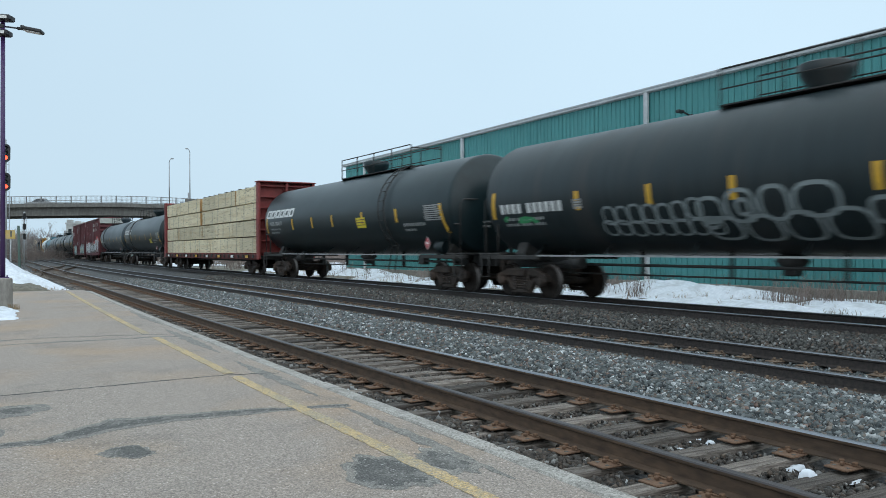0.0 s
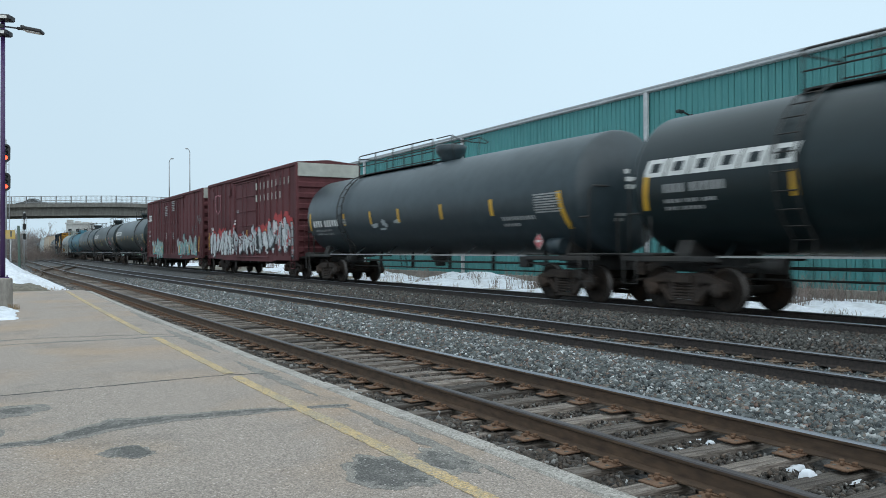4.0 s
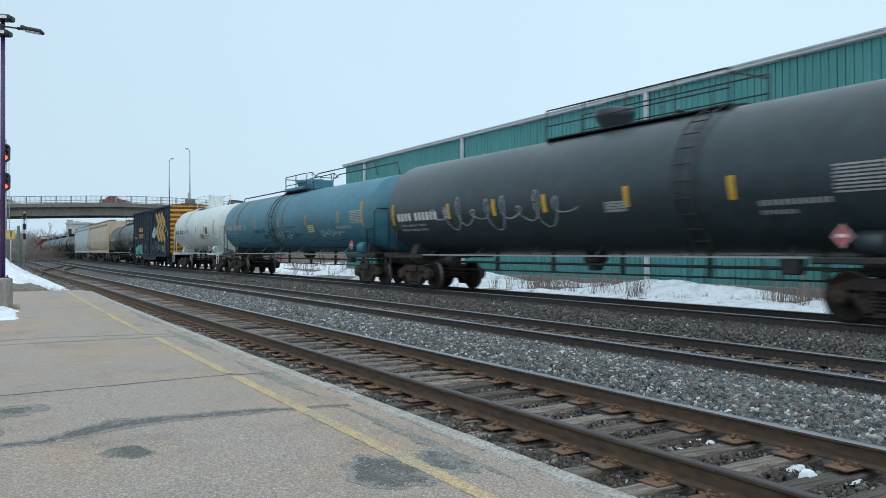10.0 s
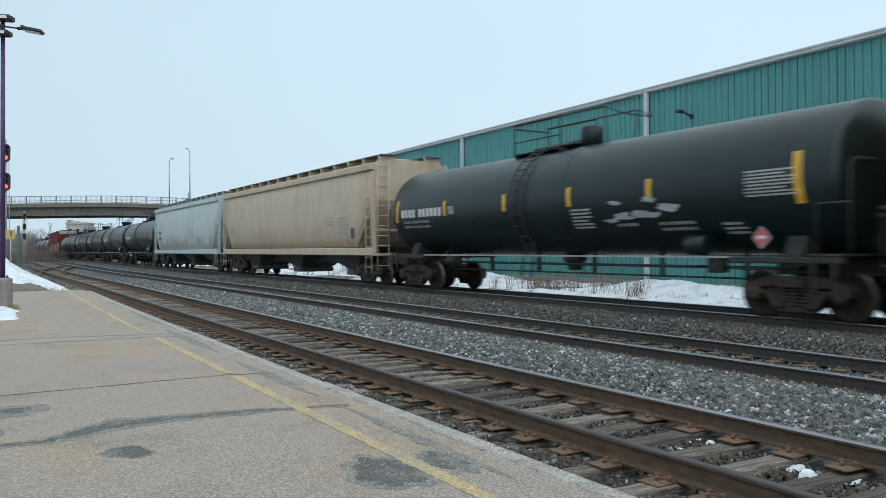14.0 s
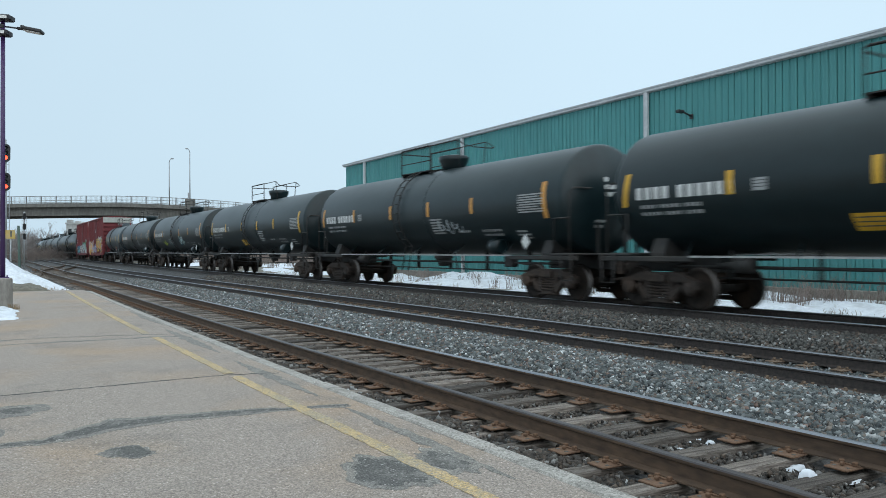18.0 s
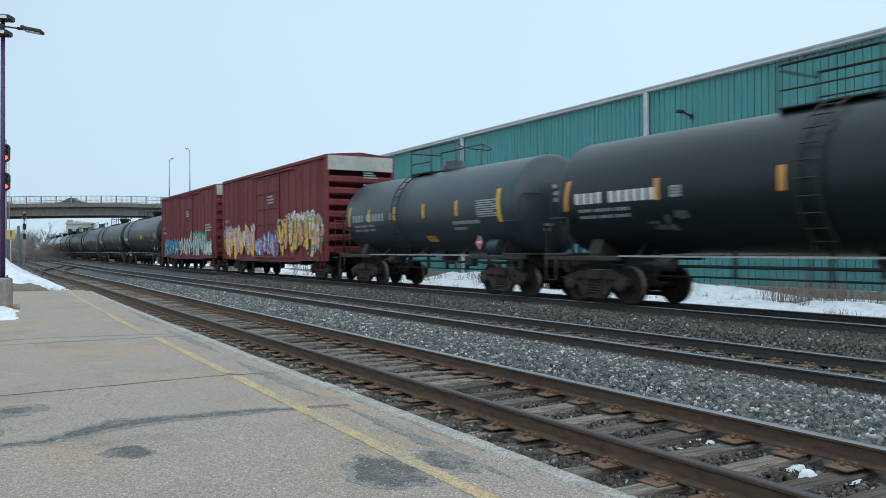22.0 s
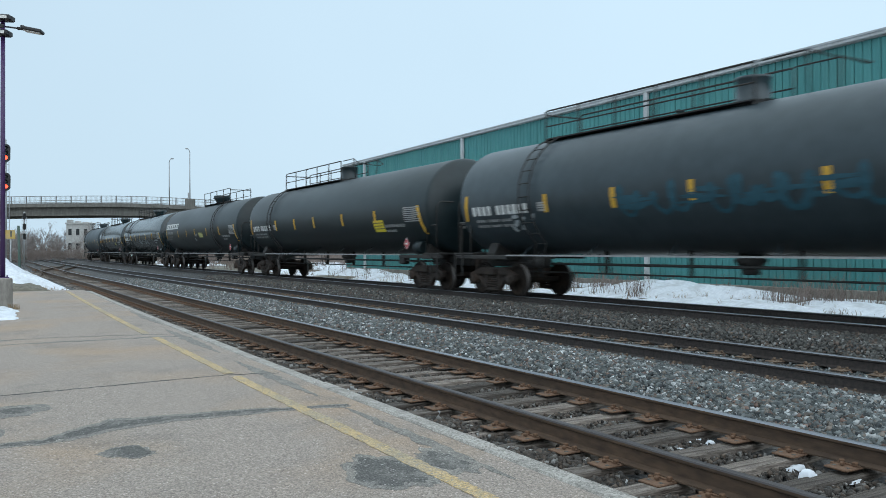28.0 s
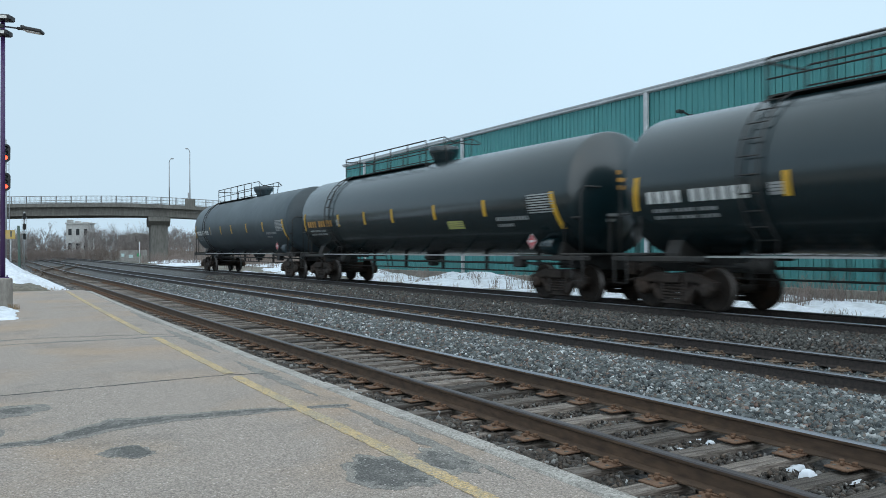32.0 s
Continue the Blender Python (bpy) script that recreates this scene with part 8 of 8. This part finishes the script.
# ---- road traffic on the bridge ----
CARS = []


def vehicle(name, label, mat, long, high, tall):
    """A road vehicle whose nose points along +x: body, cabin, glass and four wheels."""
    v = thing(name, label, "car", "cars on the bridge")
    s = Shape()
    hl = long / 2
    low = [(-hl, 0.35), (-hl - 0.03, 0.75), (-hl + 0.1, 0.92 if not tall else 1.0), (hl - 1.15, 0.92), (hl - 0.12, 0.72), (hl, 0.55), (hl - 0.05, 0.3)]
    s.loft([[(x, y * k, z) for x, z in low] for y, k in ((-0.88, 0.96), (-0.9, 1), (0.9, 1), (0.88, 0.96))], 0, cap=True)
    part("body", s, mat, v)
    s = Shape()
    back = -hl + (0.12 if tall else 0.75)
    cab = [(back, 0.93), (back + (0.12 if tall else 0.65), high), (hl - 2.25, high), (hl - 1.35, 0.93)]
    s.loft([[(x, -0.82, z) if z < 1 else (x, -0.68, z) for x, z in cab], [(x, 0.82, z) if z < 1 else (x, 0.68, z) for x, z in cab]], 0, cap=True)
    part("cabin", s, "dark_glass", v)
    s = Shape()
    s.box(back + (0.10 if tall else 0.6), hl - 2.15, -0.7, 0.7, high - 0.05, high + 0.03, 0, 0.03)
    for x in (back + (0.3 if tall else 0.9), hl - 2.9):
        s.box(x - 0.05, x + 0.05, -0.79, 0.79, 0.95, high - 0.02)
    part("roof", s, mat, v)
    for x in (-hl + 0.85, hl - 0.85):
        for y in (-0.8, 0.8):
            s = Shape()
            s.turned([(-0.11, 0.2), (-0.1, 0.32), (0.1, 0.32), (0.11, 0.2)], "y", (x, y, 0.32), 16)
            part("wheel", s, "dark_metal", v)
    return v


M["car_silver"] = surface("silver_car_paint", (0.36, 0.37, 0.38), (0.44, 0.45, 0.46), 0.35, metal=0.4, bump=0)
M["car_dark"] = surface("dark_green_grey_car_paint", (0.028, 0.035, 0.035), (0.04, 0.048, 0.048), 0.35, bump=0)
M["car_red"] = surface("red_car_paint", (0.22, 0.03, 0.03), (0.28, 0.045, 0.045), 0.35, bump=0)
M["car_white"] = surface("white_car_paint", (0.55, 0.56, 0.57), (0.65, 0.66, 0.67), 0.35, bump=0)
# time, place along the bridge at that time, speed, and where it waits before and after
for q, (mat, tall, t, o, v, wait, stop) in enumerate((
        ("car_silver", False, 0.0, -69.4, -17.0, 16, -96), ("car_dark", False, 3.0, -52.8, -18.0, 22, -103), ("car_white", False, 6.5, -49.5, -15.0, 28, -110),
        ("car_dark", True, 8.0, -63.6, 15.0, -98, 38), ("car_silver", False, 9.0, -60.4, -15.0, 34, -117), ("car_red", False, 10.0, -54.6, 14.0, -105, 31),
        ("car_white", False, 16.5, -60.0, -17.0, 40, -124), ("car_red", False, 20.5, -56.4, -13.5, 10, -131), ("car_dark", False, 21.5, -57.2, -13.8, 4, -138))):
    car = vehicle("road_car", "%s %s driving across the road bridge" % ({"car_silver": "silver", "car_dark": "dark", "car_red": "red", "car_white": "pale"}[mat], "four-wheel-drive" if tall else "saloon car"), mat, 4.6, 1.75 if tall else 1.45, tall)
    CARS.append((car, t, o, v, wait, stop))


def drive(car, t, o, v, wait, stop):
    lane = 3.0 if v > 0 else 7.2
    t0, t1 = t + (wait - o) / v, t + (stop - o) / v
    at = lambda k: min(max(wait, stop), max(min(wait, stop), o + v * (k - t)))
    ts = sorted({0.0, 32.0, *[max(0.0, min(32.0, round(k * 30) / 30)) for k in [t0, t1] + [t0 + (t1 - t0) * j / 20 for j in range(21)]]})
    rows = []
    for k in ts:
        a = at(k)
        slope = math.degrees(math.atan((bridge_z(a + 1) - bridge_z(a - 1)) / 2))
        m = BRIDGE @ pose(a, lane, bridge_z(a) + 0.004, 0, -slope, 0)
        rows.append((k, m if v > 0 else m @ pose(0, 0, 0, 0, 0, 180)))
    walk(car, rows)


# ---- loose ballast stones ----
def stones():
    g = np.random.default_rng(3)
    cube = np.array([(x, y, z) for z in (-1, 1) for y in (-1, 1) for x in (-1, 1)]) * 0.72
    tri = np.array([(0, 2, 3), (0, 3, 1), (4, 5, 7), (4, 7, 6), (0, 1, 5), (0, 5, 4), (2, 6, 7), (2, 7, 3), (0, 4, 6), (0, 6, 2), (1, 3, 7), (1, 7, 5)])

    def scatter(name, n, xr, yr, zf, size, mat, label, dens=1.6):
        y = yr[0] + (yr[1] - yr[0]) * g.random(n) ** dens
        x = xr[0] + (xr[1] - xr[0]) * g.random(n)
        sz = size * (0.55 + 0.9 * g.random(n) ** 1.5) * (1 + 0.5 * (y - yr[0]) / (yr[1] - yr[0]))
        q = g.normal(size=(n, 4))
        q /= np.linalg.norm(q, axis=1)[:, None]
        w, a, b, c = q.T
        rot = np.stack([1 - 2 * (b * b + c * c), 2 * (a * b - w * c), 2 * (a * c + w * b), 2 * (a * b + w * c), 1 - 2 * (a * a + c * c), 2 * (b * c - w * a), 2 * (a * c - w * b), 2 * (b * c + w * a), 1 - 2 * (a * a + b * b)], 1).reshape(n, 3, 3)
        p = cube[None] * (1 + 0.45 * (g.random((n, 8, 3)) - 0.5) * 2) * np.stack([1 + 0.3 * g.random(n), 0.75 + 0.25 * g.random(n), 0.5 + 0.3 * g.random(n)], 1)[:, None]
        p = np.einsum("nij,nkj->nki", rot, p) * sz[:, None, None]
        z = np.array([zf(i, j) for i, j in zip(x, y)]) + sz * 0.12
        dr = np.array([drift(j) for j in y])
        p += np.stack([x + dr, y, z], 1)[:, None]
        f = (tri[None] + 8 * np.arange(n)[:, None, None]).reshape(-1, 3)
        me = bpy.data.meshes.new(name)
        me.vertices.add(8 * n)
        me.vertices.foreach_set("co", p.reshape(-1).astype(np.float32))
        me.loops.add(f.size)
        me.loops.foreach_set("vertex_index", f.reshape(-1).astype(np.int32))
        me.polygons.add(len(f))
        me.polygons.foreach_set("loop_start", (np.arange(len(f)) * 3).astype(np.int32))
        me.materials.append(M[mat])
        me.update(calc_edges=True)
        tagged(new(name, me), label, "gravel", kind="stuff")
    def gap_z(x, y):
        # valley between the near and the middle track
        return lerp([(3.4, -0.36), (3.8, -0.26), (6.6, -0.275), (6.95, -0.285), (7.46, -0.178), (8.26, -0.148), (10.76, -0.148), (11.56, -0.178), (11.75, -0.22), (12.18, -0.025), (12.9, 0.006), (16.2, 0.006)], x)
    scatter("ballast_stones", 88000, (6.25, 8.66), (2.6, 50), gap_z, 0.027, "stone", "loose grey crushed stone between the tracks", 1.9)
    scatter("ballast_stones", 42000, (10.36, 13.3), (4.5, 48), gap_z, 0.028, "tan_stone", "loose grey crushed stone beside the train's track", 1.7)
    scatter("ballast_stones", 700, (6.3, 8.5), (2.6, 40), lambda x, y: gap_z(x, y) + 0.012, 0.026, "pale_stone", "scattered pale stones in the ballast", 1.8)
    scatter("ballast_stones", 300, (10.4, 12.9), (4.5, 40), lambda x, y: gap_z(x, y) + 0.012, 0.026, "pale_stone", "scattered pale stones in the ballast", 1.7)
    scatter("ballast_stones", 160, (3.6, 5.9), (2.2, 20), lambda x, y: -0.215 if x < 4.3 else -0.29, 0.022, "pale_stone", "scattered pale stones in the ballast", 1.7)
    scatter("ballast_stones", 9000, (8.82, 10.2), (4.0, 40), lambda x, y: -0.165, 0.021, "stone", "crushed stone between the middle rails", 1.7)
    scatter("ballast_stones", 17000, (4.55, 5.85), (2.2, 40), lambda x, y: -0.262, 0.021, "dirty_stone", "dark crushed stone between the near rails", 1.8)
    scatter("ballast_stones", 17000, (3.64, 4.36), (2.2, 34), lambda x, y: -0.215 - 0.05 * (x - 3.6) + 0.03 * math.sin(y * 4 + x * 3), 0.024, "dirty_stone", "crushed stone under the platform edge", 1.9)


stones()
ties()

# lumps of snow left between the near rails
for x, y, k in ((5.66, 4.07, 0.095), (5.79, 5.17, 0.10), (5.60, 3.58, 0.085), (5.50, 3.68, 0.06), (5.82, 4.75, 0.05), (5.72, 4.9, 0.035), (5.4, 5.0, 0.03), (5.0, 3.5, 0.04)):
    mound("snow_lump", x - k, x + k, y - k * 0.9, y + k * 0.9, 0.056, "lump of old snow between the rails", int(y * 100), base=-0.205, n=8)


# ---- what moves ----
def on_track(y):
    return Vector((TRAIN_X + drift(y), y, TRAIN_Z))


def motions():
    """The train rolls past at a steady pace; wheels turn while they are near."""
    for i, (car, centre, tc) in enumerate(FLEET):
        rows = []
        for k in range(33):
            y = centre - SPEED * k
            a, b = on_track(y + tc), on_track(y - tc)
            d = a - b
            m = (a + b) / 2
            rows.append((k, pose(m.x, m.y, m.z, 0, 0, -math.degrees(math.atan2(d.x, d.y)))))
        walk(car, rows)
    for row in CARS:
        drive(*row)
    for i, w, d in ROLLING:
        centre = FLEET[i][1]
        t0, t1 = (centre - 42) / SPEED, (centre + 6) / SPEED
        ts = [q / 30 for q in range(961) if t0 <= q / 30 <= t1]
        if not ts:
            continue
        turn = lambda t: pose(0, d, WHEEL_R, math.degrees(SPEED * (t - ts[0]) / WHEEL_R) % 360)
        rows = [(t, turn(t)) for t in ts]
        if ts[0] > 0.01:
            rows.insert(0, (0, rows[0][1]))
        if ts[-1] < 31.99:
            rows.append((32, rows[-1][1]))
        walk(w, rows)


motions()
